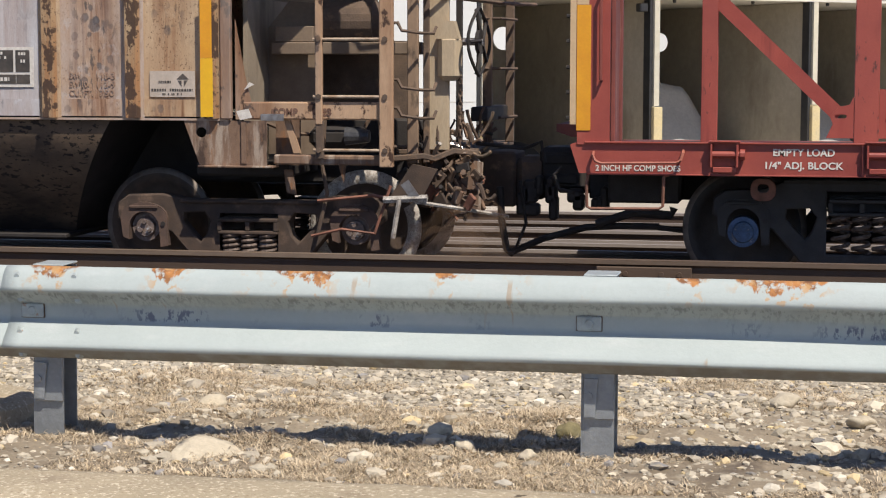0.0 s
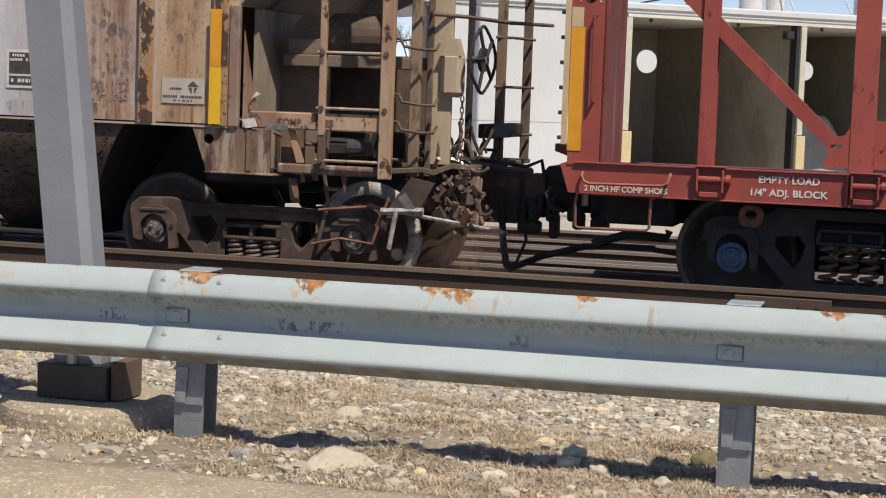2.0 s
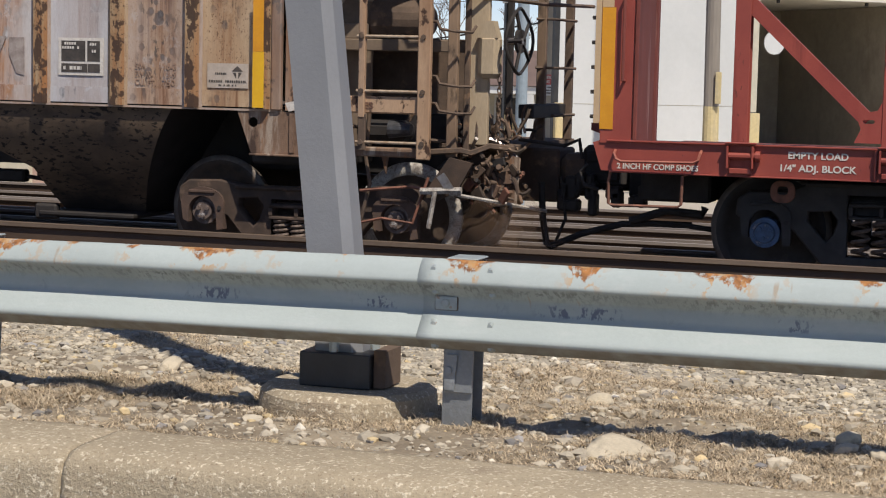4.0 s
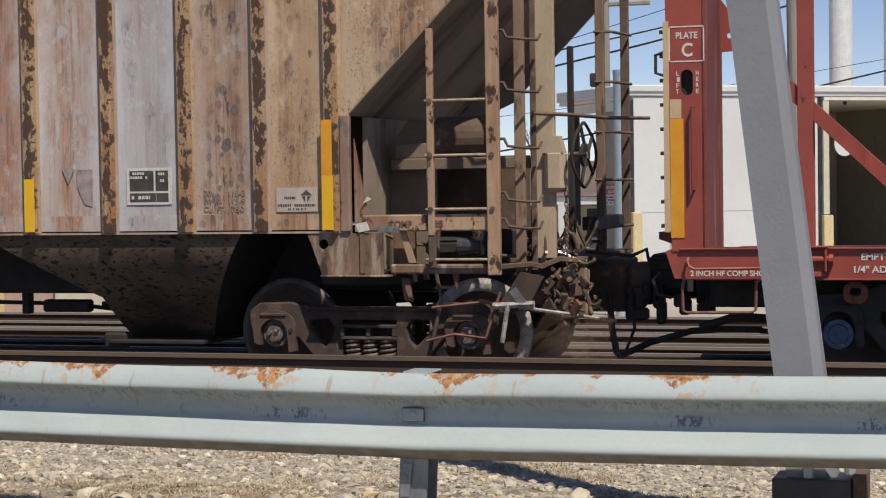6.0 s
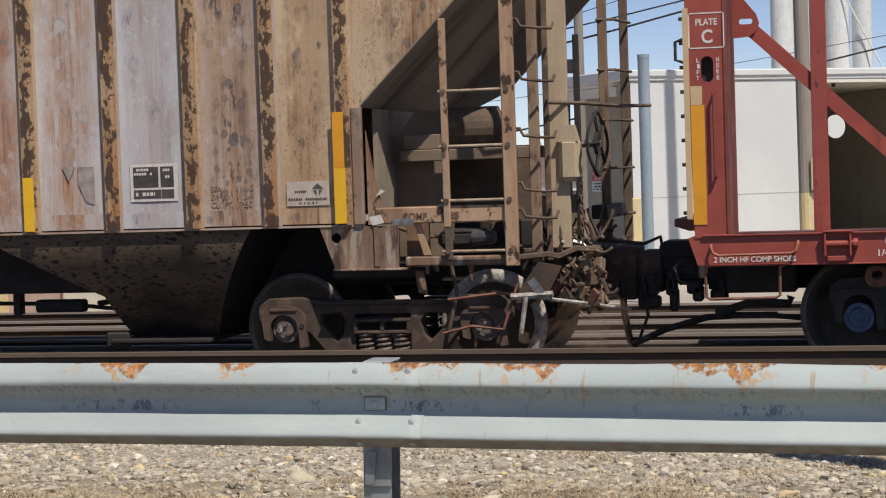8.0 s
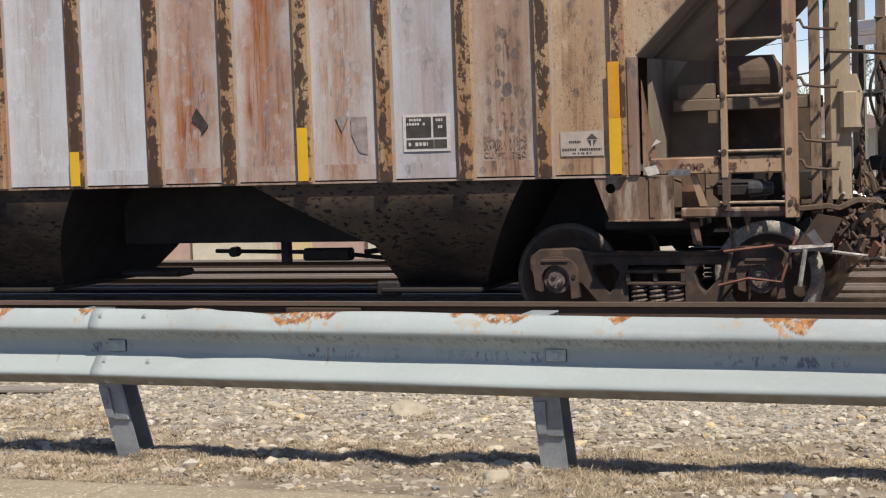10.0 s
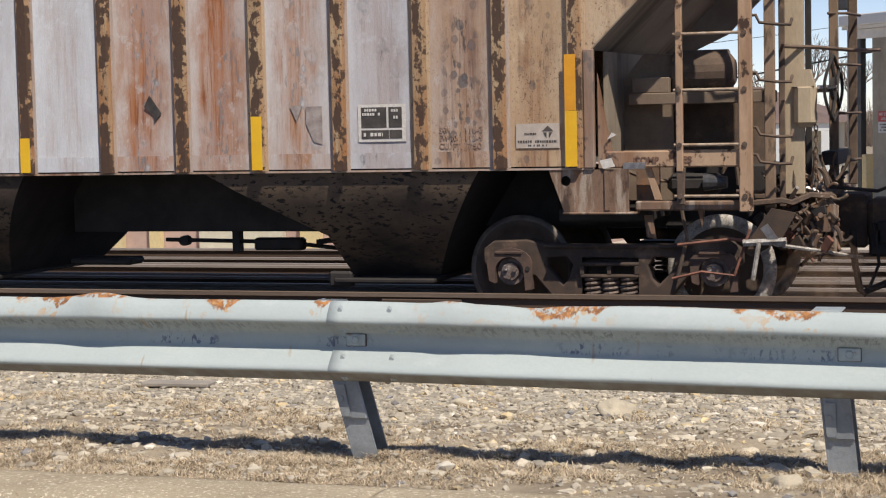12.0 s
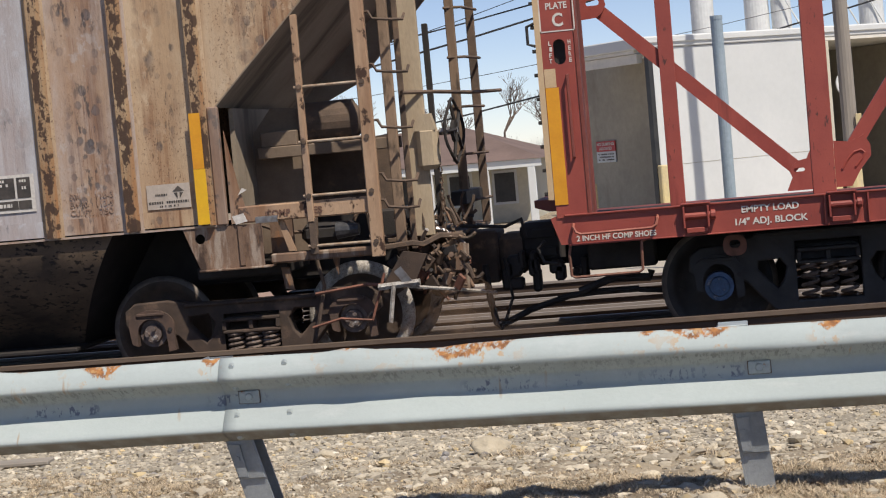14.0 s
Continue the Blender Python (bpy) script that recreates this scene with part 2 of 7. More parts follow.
# ---- building blocks ----
def bm_mesh(bm, name="mesh"):
    me = bpy.data.meshes.new(name)
    bm.normal_update()
    bm.to_mesh(me)
    bm.free()
    return me


def part(name, bm, material, parent=None, label="", smooth=False):
    """Links a bmesh (or mesh) as one object; its coordinates are those of the place, whatever its parent."""
    me = bm if isinstance(bm, bpy.types.Mesh) else bm_mesh(bm, name)
    for mt in (material if isinstance(material, (list, tuple)) else [material]):
        me.materials.append(mt)
    if smooth:
        me.polygons.foreach_set("use_smooth", [True] * len(me.polygons))
    ob = new(name, me)
    if parent is not None:
        ob.parent = parent
        root = parent
        off = Vector(root.location)
        while root.parent:
            root = root.parent
            off += Vector(root.location)
        ob.location = -off
    if label:
        ob["label"] = label
    return ob


def thing(name, base, label, category, group="", kind=""):
    e = new(name)
    e.location = base
    e.empty_display_size = 0.2
    return tagged(e, label, category, group, kind)


def box(bm, x0, x1, y0, y1, z0, z1, bevel=0.0, m=None):
    vs = [bm.verts.new((x, y, z)) for x in (x0, x1) for y in (y0, y1) for z in (z0, z1)]
    fs = [bm.faces.new([vs[i] for i in f]) for f in ((0, 1, 3, 2), (4, 6, 7, 5), (0, 4, 5, 1), (2, 3, 7, 6), (0, 2, 6, 4), (1, 5, 7, 3))]
    if bevel:
        es = list({e for f in fs for e in f.edges})
        r = bmesh.ops.bevel(bm, geom=es, offset=bevel, segments=1, affect="EDGES", profile=0.5)
        vs = list({v for v in vs if v.is_valid} | set(r["verts"]))
    if m is not None:
        bmesh.ops.transform(bm, matrix=m, verts=[v for v in vs if v.is_valid])
    return bm


def rod(bm, p0, p1, r, seg=8, r1=None):
    p0, p1 = Vector(p0), Vector(p1)
    d = p1 - p0
    q = d.to_track_quat("Z", "Y").to_matrix().to_4x4()
    bmesh.ops.create_cone(bm, cap_ends=True, segments=seg, radius1=r, radius2=r if r1 is None else r1, depth=d.length,
                          matrix=Matrix.Translation((p0 + p1) / 2) @ q)
    return bm


def pipe(bm, pts, r, seg=8):
    """A bent bar along points, with mitred rings."""
    pts = [Vector(p) for p in pts]
    rings = []
    for i, p in enumerate(pts):
        a = pts[max(i - 1, 0)]
        b = pts[min(i + 1, len(pts) - 1)]
        d = (b - a).normalized()
        q = d.to_track_quat("Z", "Y").to_matrix()
        rings.append([bm.verts.new(p + q @ Vector((r * math.cos(k * 2 * math.pi / seg), r * math.sin(k * 2 * math.pi / seg), 0))) for k in range(seg)])
    for a, b in zip(rings, rings[1:]):
        best = min(range(seg), key=lambda s: sum((a[k].co - b[(k + s) % seg].co).length for k in range(seg)))
        for k in range(seg):
            bm.faces.new((a[k], a[(k + 1) % seg], b[(k + 1 + best) % seg], b[(k + best) % seg]))
    bm.faces.new(rings[0][::-1])
    bm.faces.new(rings[-1])
    bmesh.ops.recalc_face_normals(bm, faces=bm.faces[:])
    return bm


def arc(p0, p1, p2, n=6):
    """Points along a quadratic bend."""
    p0, p1, p2 = Vector(p0), Vector(p1), Vector(p2)
    return [p0 * (1 - t) ** 2 + p1 * 2 * t * (1 - t) + p2 * t * t for t in (i / n for i in range(n + 1))]


def prism(bm, poly, y0, y1):
    """A polygon of (x, z) drawn out from y0 to y1."""
    a = [bm.verts.new((x, y0, z)) for x, z in poly]
    b = [bm.verts.new((x, y1, z)) for x, z in poly]
    bm.faces.new(a)
    bm.faces.new(b[::-1])
    n = len(poly)
    for i in range(n):
        bm.faces.new((a[i], b[i], b[(i + 1) % n], a[(i + 1) % n]))
    bmesh.ops.recalc_face_normals(bm, faces=bm.faces[:])
    return bm


def curve_mesh(cu, m):
    ob = bpy.data.objects.new("tmp", cu)
    scene.collection.objects.link(ob)
    dg = bpy.context.evaluated_depsgraph_get()
    dg.update()
    me = bpy.data.meshes.new_from_object(ob.evaluated_get(dg))
    bpy.data.objects.remove(ob)
    bpy.data.curves.remove(cu)
    me.transform(m)
    return me


def plate(outline, holes, y0, y1, bevel=0.0):
    """A flat casting of (x, z) outline with holes through it, from y0 to y1."""
    cu = bpy.data.curves.new("plate", "CURVE")
    cu.dimensions, cu.fill_mode = "2D", "BOTH"
    for poly in (outline, *holes):
        sp = cu.splines.new("POLY")
        sp.points.add(len(poly) - 1)
        for q, (x, z) in zip(sp.points, poly):
            q.co = (x, z, 0, 1)
        sp.use_cyclic_u = True
    cu.extrude = (y1 - y0) / 2 - bevel
    cu.bevel_depth, cu.bevel_resolution, cu.offset = bevel, 1, -bevel
    return curve_mesh(cu, pose(0, (y0 + y1) / 2, 0, 90, 0, 0))


def rounded(cx, cz, w, h, r=None, n=5):
    """Points of a rounded rectangle, or of an oval."""
    r = min(w, h) / 2 if r is None else r
    out = []
    for sx, sz, a0 in ((1, 1, 0), (-1, 1, 90), (-1, -1, 180), (1, -1, 270)):
        for k in range(n + 1):
            a = radians(a0 + 90 * k / n)
            out.append((cx + sx * (w / 2 - r) + r * math.cos(a), cz + sz * (h / 2 - r) + r * math.sin(a)))
    return out


def lettering(text, x, z, y, height, width=None, align="LEFT", bold=0.0025):
    """Painted words facing the road; height is that of the capitals."""
    cu = bpy.data.curves.new("words", "FONT")
    cu.body, cu.align_x, cu.extrude = text, align, 0.0012
    cu.size = height / 0.7
    cu.offset = bold * height / 0.07
    me = curve_mesh(cu, Matrix.Identity(4))
    xs = [v.co.x for v in me.vertices]
    k = width / (max(xs) - min(xs)) if width and xs else 1.0
    me.transform(pose(x, y, z, 90, 0, 0) @ Matrix.Diagonal((k, 1, 1, 1)))
    return me


def bars(name, x0, x1, z, y, h, rnd, material, parent, place=None, gap=0.35):
    """A line of writing too worn to read, as short bars."""
    x = x0
    while x < x1:
        w = h * rnd.uniform(0.5, 0.9)
        if rnd.random() > 0.15:
            bm = bmesh.new()
            box(bm, x, min(x + w, x1), y - 0.002, y + 0.002, z, z + h)
            if place is not None:
                bmesh.ops.transform(bm, matrix=place, verts=bm.verts[:])
            part(name, bm, material, parent)
        x += w + h * gap


def lathe(profile, y0, seg=40):
    """A wheel body: (radius, y) pairs turned about the y axis."""
    bm = bmesh.new()
    rings = [[bm.verts.new((r * math.cos(2 * math.pi * k / seg), y + y0, r * math.sin(2 * math.pi * k / seg))) for k in range(seg)] for r, y in profile]
    for a, b in zip(rings, rings[1:]):
        for k in range(seg):
            bm.faces.new((a[k], a[(k + 1) % seg], b[(k + 1) % seg], b[k]))
    bm.faces.new(rings[0])
    bm.faces.new(rings[-1][::-1])
    bmesh.ops.recalc_face_normals(bm, faces=bm.faces[:])
    return bm


def lump(bm, c, r, rnd, squash=0.6, sub=1):
    """A rough stone."""
    q = bmesh.ops.create_icosphere(bm, subdivisions=sub, radius=1.0)
    sx, sy, sz = rnd.uniform(0.75, 1.25), rnd.uniform(0.7, 1.1), squash * rnd.uniform(0.8, 1.2)
    rot = Euler((rnd.uniform(-0.3, 0.3), rnd.uniform(-0.3, 0.3), rnd.uniform(0, 6.28))).to_matrix()
    for v in q["verts"]:
        n = 1 + 0.35 * noise.noise(v.co * 1.3 + Vector(c) * 7)
        v.co = rot @ Vector((v.co.x * sx * n, v.co.y * sy * n, v.co.z * sz * n)) * r + Vector(c)
    return bm


# ---- ground, road and kerb ----
PROFILE = [(-0.62, 0.085), (-0.3, 0.09), (0.3, 0.08), (1.7, 0.03), (3.6, 0.0), (4.3, -0.06), (4.7, -0.13), (6.9, -0.13), (7.5, -0.36), (8.0, -0.53), (11.3, -0.53),
           (14.8, -0.53), (16.0, -0.58), (28.0, -0.9), (64.0, -1.7), (160.0, -2.2), (900.0, -2.5)]


def ground_z(y):
    for (a, za), (b, zb) in zip(PROFILE, PROFILE[1:]):
        if y <= b:
            return za + (zb - za) * max(0.0, (y - a) / (b - a))
    return PROFILE[-1][1]


def bumpy(x, y):
    k = 0.02 if y < 4.3 else 0.012
    tuft = 0.04 * max(0.0, 1 - abs(y - 0.4) / 1.3) * noise.noise((x * 5, y * 6, 8)) if -0.45 < y < 1.7 else 0.0
    return ground_z(y) + k * noise.noise((x * 1.7, y * 1.7, 0)) + k * 0.6 * noise.noise((x * 7, y * 7, 3)) + tuft


def sheet(xs, ys, zf):
    n = len(ys)
    verts = [(x, y, zf(x, y)) for x in xs for y in ys]
    faces = [(i * n + j, (i + 1) * n + j, (i + 1) * n + j + 1, i * n + j + 1) for i in range(len(xs) - 1) for j in range(n - 1)]
    me = bpy.data.meshes.new("sheet")
    me.from_pydata(verts, [], faces)
    return me


def build_ground():
    xs = [-900, -300, -100, -50] + [-26 + 0.08 * i for i in range(438)] + [14, 40, 100, 300, 900]
    ys = [-0.62 + 0.08 * i for i in range(63)] + [4.5, 4.7, 5.5, 6.3, 6.9, 7.2, 7.5, 8.0, 9, 10, 11.3, 13, 14.8, 16, 20, 24, 28, 40, 64, 100, 160, 300, 900]
    me = sheet(xs, ys, lambda x, y: bumpy(x, y) if y < 28 else ground_z(y))
    mats = [M_EARTH, M_BALLAST, M_YARD, M_GRAVELBED]
    ob = part("ground", me, mats, smooth=True)
    for p in me.polygons:
        y = p.center.y
        edge = 1.15 + 0.5 * noise.noise((p.center.x * 0.7, y, 4)) + 0.35 * noise.noise((p.center.x * 3, y * 3, 6))
        p.material_index = (0 if y < edge else 3) if y < 4.4 else (1 if y < 18.5 else 2 if y < 60 else 0)
    tagged(ob, "dry gravelly verge running down to dark ballast and a yard", "ground", kind="structure")
    # road on the camera's side
    me = sheet([-900, -60, -20, -10, 0, 10, 60, 900], [-900, -40, -8, -0.98], lambda x, y: -0.075)
    tagged(part("road", me, M_ASPHALT), "grey asphalt road beside the kerb", "road", kind="structure")
    # kerb, cast in lengths
    kerb = thing("kerb", (0, -0.7, 0), "worn buff concrete kerb with chipped joints", "kerb", kind="structure")
    joints = [-24.0, -21.0, -18.0, -15.05, -12.1, -9.2, -6.0, -2.86, 0.42, 3.4, 6.4, 10.0]
    rnd = random.Random(5)
    for a, b in zip(joints, joints[1:]):
        bm = bmesh.new()
        prof = [(-0.975, -0.2), (-0.965, -0.05), (-0.952, 0.04), (-0.94, 0.078), (-0.905, 0.102), (-0.83, 0.112), (-0.6, 0.112), (-0.53, 0.104), (-0.515, 0.085), (-0.515, -0.2)]
        n = 150
        rings = []
        for i in range(n + 1):
            x = a + 0.004 + (b - a - 0.008) * i / n
            e = min(x - a, b - x)
            chip = 0.006 * max(0, 1 - e / 0.012) + 0.006 * max(0.0, noise.noise((x * 3.1, 4, 4)) - 0.35)
            rings.append([bm.verts.new((x, y + chip * (1 if k < 5 else -1) + 0.006 * noise.noise((x * 4, k, 1)), z - chip * (k > 2) + 0.006 * noise.noise((x * 5, k * 2.0, 2)))) for k, (y, z) in enumerate(prof)])
        for p, q in zip(rings, rings[1:]):
            for k in range(len(prof) - 1):
                bm.faces.new((p[k], q[k], q[k + 1], p[k + 1]))
        bm.faces.new(rings[0][::-1])
        bm.faces.new(rings[-1])
        bmesh.ops.recalc_face_normals(bm, faces=bm.faces[:])
        part("kerb_stone", bm, M_CONC, kerb, smooth=True)


def rail_profile(k=1.0):
    half = [(0.0, 0.0), (0.037, 0.0), (0.037, -0.03), (0.009, -0.045), (0.009, -0.135), (0.07, -0.155), (0.07, -0.17), (0.0, -0.17)]
    return half[1:-1] + [(-y, z) for y, z in half[1:-1][::-1]]


def build_track(yc, top, label, x0=-60.0, x1=40.0, ties=(-15, 5), joint=None, head=None):
    tr = thing("railway_track", (0, yc, top - 0.17), label, "track", kind="structure")
    for s in (-1, 1):
        bm = bmesh.new()
        pr = rail_profile()
        rings = [[bm.verts.new((x, yc + s * 0.7525 + y, top + z)) for y, z in pr] for x in (x0, x1)]
        n = len(pr)
        for k in range(n):
            f = bm.faces.new((rings[0][k], rings[1][k], rings[1][(k + 1) % n], rings[0][(k + 1) % n]))
            f.material_index = 1 if min(rings[0][k].co.z, rings[0][(k + 1) % n].co.z) > top - 0.032 else 0
        bm.faces.new(rings[0][::-1])
        bm.faces.new(rings[1])
        bmesh.ops.recalc_face_normals(bm, faces=bm.faces[:])
        part("rail", bm, [M_RAIL, head or M_RAILTOP], tr)
    if joint is not None:
        for jx in joint:
            bm = bmesh.new()
            y = yc + 0.7525
            box(bm, jx - 0.32, jx + 0.32, y - 0.05, y - 0.011, top - 0.13, top - 0.045, 0.006)
            for k in range(-2, 3):
                if k:
                    rod(bm, (jx + k * 0.12, y - 0.075, top - 0.09), (jx + k * 0.12, y - 0.05, top - 0.09), 0.018, 6)
            part("joint_bar", bm, M_RAIL, tr)
    # sleepers with plates and clips
    bm = bmesh.new()
    box(bm, -0.11, 0.11, yc - 1.3, yc + 1.3, top - 0.34, top - 0.178, 0.008)
    me = bm_mesh(bm, "sleeper")
    me.materials.append(M_TIE)
    bm = bmesh.new()
    for s in (-1, 1):
        y = yc + s * 0.7525
        box(bm, -0.09, 0.09, y - 0.17, y + 0.17, top - 0.182, top - 0.1705, 0.003)
        for d in (-1, 1):
            box(bm, -0.05, -0.02, y + d * 0.07, y + d * 0.125, top - 0.172, top - 0.145, 0.005)
            box(bm, 0.02, 0.05, y + d * 0.07, y + d * 0.125, top - 0.172, top - 0.145, 0.005)
    mp = bm_mesh(bm, "plates")
    mp.materials.append(M_PLATE)
    x = ties[0]
    while x < ties[1]:
        for nm, me2 in (("sleeper", me), ("tie_plate", mp)):
            ob = new(nm, me2)
            ob.parent = tr
            ob.location = (x, -tr.location.y, -tr.location.z)
        x += 0.51
    return tr


def spare_rail(y, top, x0, x1):
    bm = bmesh.new()
    pr = rail_profile()
    rings = [[bm.verts.new((x - (x0 + x1) / 2, dy, z + 0.17)) for dy, z in pr] for x in (x0, x1)]
    n = len(pr)
    for k in range(n):
        bm.faces.new((rings[0][k], rings[1][k], rings[1][(k + 1) % n], rings[0][(k + 1) % n]))
    bm.faces.new(rings[0][::-1])
    bm.faces.new(rings[1])
    bmesh.ops.recalc_face_normals(bm, faces=bm.faces[:])
    ob = part("spare_rail", bm, M_RAILPALE)
    ob.location = ((x0 + x1) / 2, y, top - 0.17)
    tagged(ob, "pale grey spare rail laid out along the track", "rail", "spare rails beside the track")


# sky reflection on the far rails is put into a paler base colour
M_RAILPALE = surf("pale rail steel with sky sheen", (0.34, 0.29, 0.26), (0.22, 0.185, 0.165), 1.2, 60, 0.65, 0.0, 0.1, stretch=(0.2, 1, 1))
M_PLATE = surf("rust-dusted tie plate", (0.3, 0.2, 0.14), (0.18, 0.12, 0.085), 14, 60, 0.8, 0.1, 0.3)

# ---- guardrail along the road ----
POSTS = [(3.81, 0.0, 0.02), (1.905, 0.01, 0.03), (0.0, 0.0, 0.03), (-1.906, -0.005, 0.045), (-3.803, -0.02, 0.0), (-5.72, -0.01, 0.0), (-7.613, 0.045, -0.07), (-9.524, 0.115, -0.105), (-11.45, 0.03, -0.05), (-13.3, 0.05, -0.05)]
RAILZ = [(6.0, 0.53), (0.0, 0.528), (-1.906, 0.523), (-3.803, 0.507), (-5.72, 0.531), (-7.613, 0.543), (-9.524, 0.562), (-12.0, 0.565), (-20.0, 0.565)]


def rail_mid(x):
    for (a, za), (b, zb) in zip(RAILZ, RAILZ[1:]):
        if x >= b:
            t = (a - x) / (a - b)
            return za + (zb - za) * t
    return RAILZ[-1][1]


def beam(x0, x1, proud):
    """One length of W-beam; the face towards the road."""
    prof = [(0.035, 0.155), (0.015, 0.160), (-0.005, 0.153), (-0.023, 0.132), (-0.038, 0.108), (-0.045, 0.094), (-0.046, 0.086), (-0.043, 0.079), (-0.039, 0.075), (0.022, 0.034), (0.029, 0.027), (0.031, 0.016), (0.031, -0.01), (0.029, -0.021), (0.023, -0.029),
            (-0.034, -0.086), (-0.042, -0.096), (-0.046, -0.104), (-0.046, -0.111), (-0.044, -0.115), (-0.040, -0.118), (-0.034, -0.122), (0.024, -0.151), (0.03, -0.158)]
    bm = bmesh.new()
    n = int((x1 - x0) / 0.06)
    front, back = [], []
    for i in range(n + 1):
        x = x0 + (x1 - x0) * i / n
        zc = rail_mid(x)
        fr, bk = [], []
        for k, (y, z) in enumerate(prof):
            d = 0.0035 * noise.noise((x * 1.3, k * 0.4, 5)) + 0.0015 * noise.noise((x * 6, k, 8))
            dent = 0.0
            if k < 9:     # knocks along the top
                for dx, w, h in ((-8.80, 0.09, 0.011), (-9.12, 0.06, -0.012), (-10.63, 0.12, -0.026), (-4.35, 0.3, -0.006), (-8.3, 0.25, -0.006)):
                    dent += h * math.exp(-((x - dx) / w) ** 2)
            fr.append(bm.verts.new((x, y + d - proud + dent * 0.7, zc + z + d * 0.6 - dent * (1 if k < 5 else 0.2))))
        front.append(fr)
    for p, q in zip(front, front[1:]):
        for k in range(len(prof) - 1):
            bm.faces.new((p[k], p[k + 1], q[k + 1], q[k]))
    bmesh.ops.recalc_face_normals(bm, faces=bm.faces[:])
    if sum(f.normal.y for f in bm.faces) > 0:
        bmesh.ops.reverse_faces(bm, faces=bm.faces[:])
    bmesh.ops.solidify(bm, geom=bm.faces[:], thickness=0.004)
    return bm


def build_guardrail():
    g = thing("guardrail", (-4, 0.1, 0.08), "whitened steel W-beam guardrail with rust stains on leaning posts", "guardrail", kind="structure")
    laps = [-17.0, -13.33, -9.62, -5.83, -1.99, 1.80, 5.6]
    for i, (a, b) in enumerate(zip(laps, laps[1:])):
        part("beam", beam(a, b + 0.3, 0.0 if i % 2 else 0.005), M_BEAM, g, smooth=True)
    for x, lean, off in POSTS:
        zc = rail_mid(x)
        # C-shaped post, flange to the road
        bm = bmesh.new()
        top = zc + 0.15
        sh = Matrix.Translation((x + off, 0, zc)) @ Matrix(((1, 0, -lean / 0.43, 0), (0, 1, 0, 0), (0, 0, 1, 0), (0, 0, 0, 1)))
        lo = -0.15 - zc
        hi = top - zc
        box(bm, -0.05, 0.05, 0.17, 0.178, lo, hi, 0, sh)
        box(bm, -0.05, 0.05, 0.052, 0.06, lo, -0.02, 0, sh)
        box(bm, -0.058, -0.0505, 0.052, 0.178, lo, hi, 0, sh)
        part("post", bm, M_POST, g)
        bm = bmesh.new()      # bracket between post and beam
        box(bm, -0.048, 0.052, 0.036, 0.05, -0.31, 0.154, 0.003, sh)
        box(bm, -0.048, -0.04, 0.05, 0.168, -0.18, 0.154, 0, sh)
        if lean < 0.1:
            part("post_cap", box(bmesh.new(), -0.052, 0.058, 0.034, 0.17, 0.156, 0.163, 0.003, sh), M_GALVDARK, g)
        prism(bm, [(-0.045, -0.175), (0.0, -0.175), (-0.01, -0.3), (-0.045, -0.3)], 0.026, 0.034)
        bmesh.ops.transform(bm, matrix=sh, verts=bm.verts[-8:])
        rod(bm, sh @ Vector((-0.03, 0.02, -0.23)), sh @ Vector((-0.03, 0.036, -0.23)), 0.013, 6)
        part("bracket", bm, M_POST, g)
        part("bolt_washer", box(bmesh.new(), x - 0.043, x + 0.043, 0.021, 0.026, zc - 0.02, zc + 0.032, 0.002), M_GRIME, g)
        bm = bmesh.new()
        box(bm, x - 0.04, x + 0.04, 0.013, 0.0208, zc - 0.018, zc + 0.03, 0.004)
        rod(bm, (x, 0.0135, zc + 0.006), (x, 0.006, zc + 0.006), 0.017, 10, 0.012)
        part("post_bolt", bm, M_GALVDARK, g)
    for a in laps[1:-1]:
        zc = rail_mid(a)
        for dx in (0.05, 0.255):
            for dz, y in ((0.128, -0.027), (0.05, -0.001), (-0.064, -0.013), (-0.139, -0.002)):
                bm = bmesh.new()
                rod(bm, (a + dx, y + 0.01, zc + dz), (a + dx, y - 0.006, zc + dz), 0.017, 12, 0.009)
                part("splice_bolt", bm, M_GALVDARK, g)
    return g


M_GALVDARK = surf("galvanised bolt", (0.46, 0.51, 0.505), (0.39, 0.43, 0.43), 20, 60, 0.45, 0.3, 0.1, [((0.35, 0.15, 0.05), 25, 0.62, 0.7, (1, 1, 1))])


def calc(nt, op, a, c=0.0):
    k = nt.nodes.new("ShaderNodeMath")
    k.operation = op
    for sock, v in ((k.inputs[0], a), (k.inputs[1], c)):
        if isinstance(v, (int, float)):
            sock.default_value = v
        else:
            nt.links.new(v, sock)
    return k.outputs[0]


def span(nt, s, a, c):
    r = nt.nodes.new("ShaderNodeMapRange")
    r.inputs[1].default_value, r.inputs[2].default_value = a, c
    nt.links.new(s, r.inputs[0])
    return r.outputs[0]


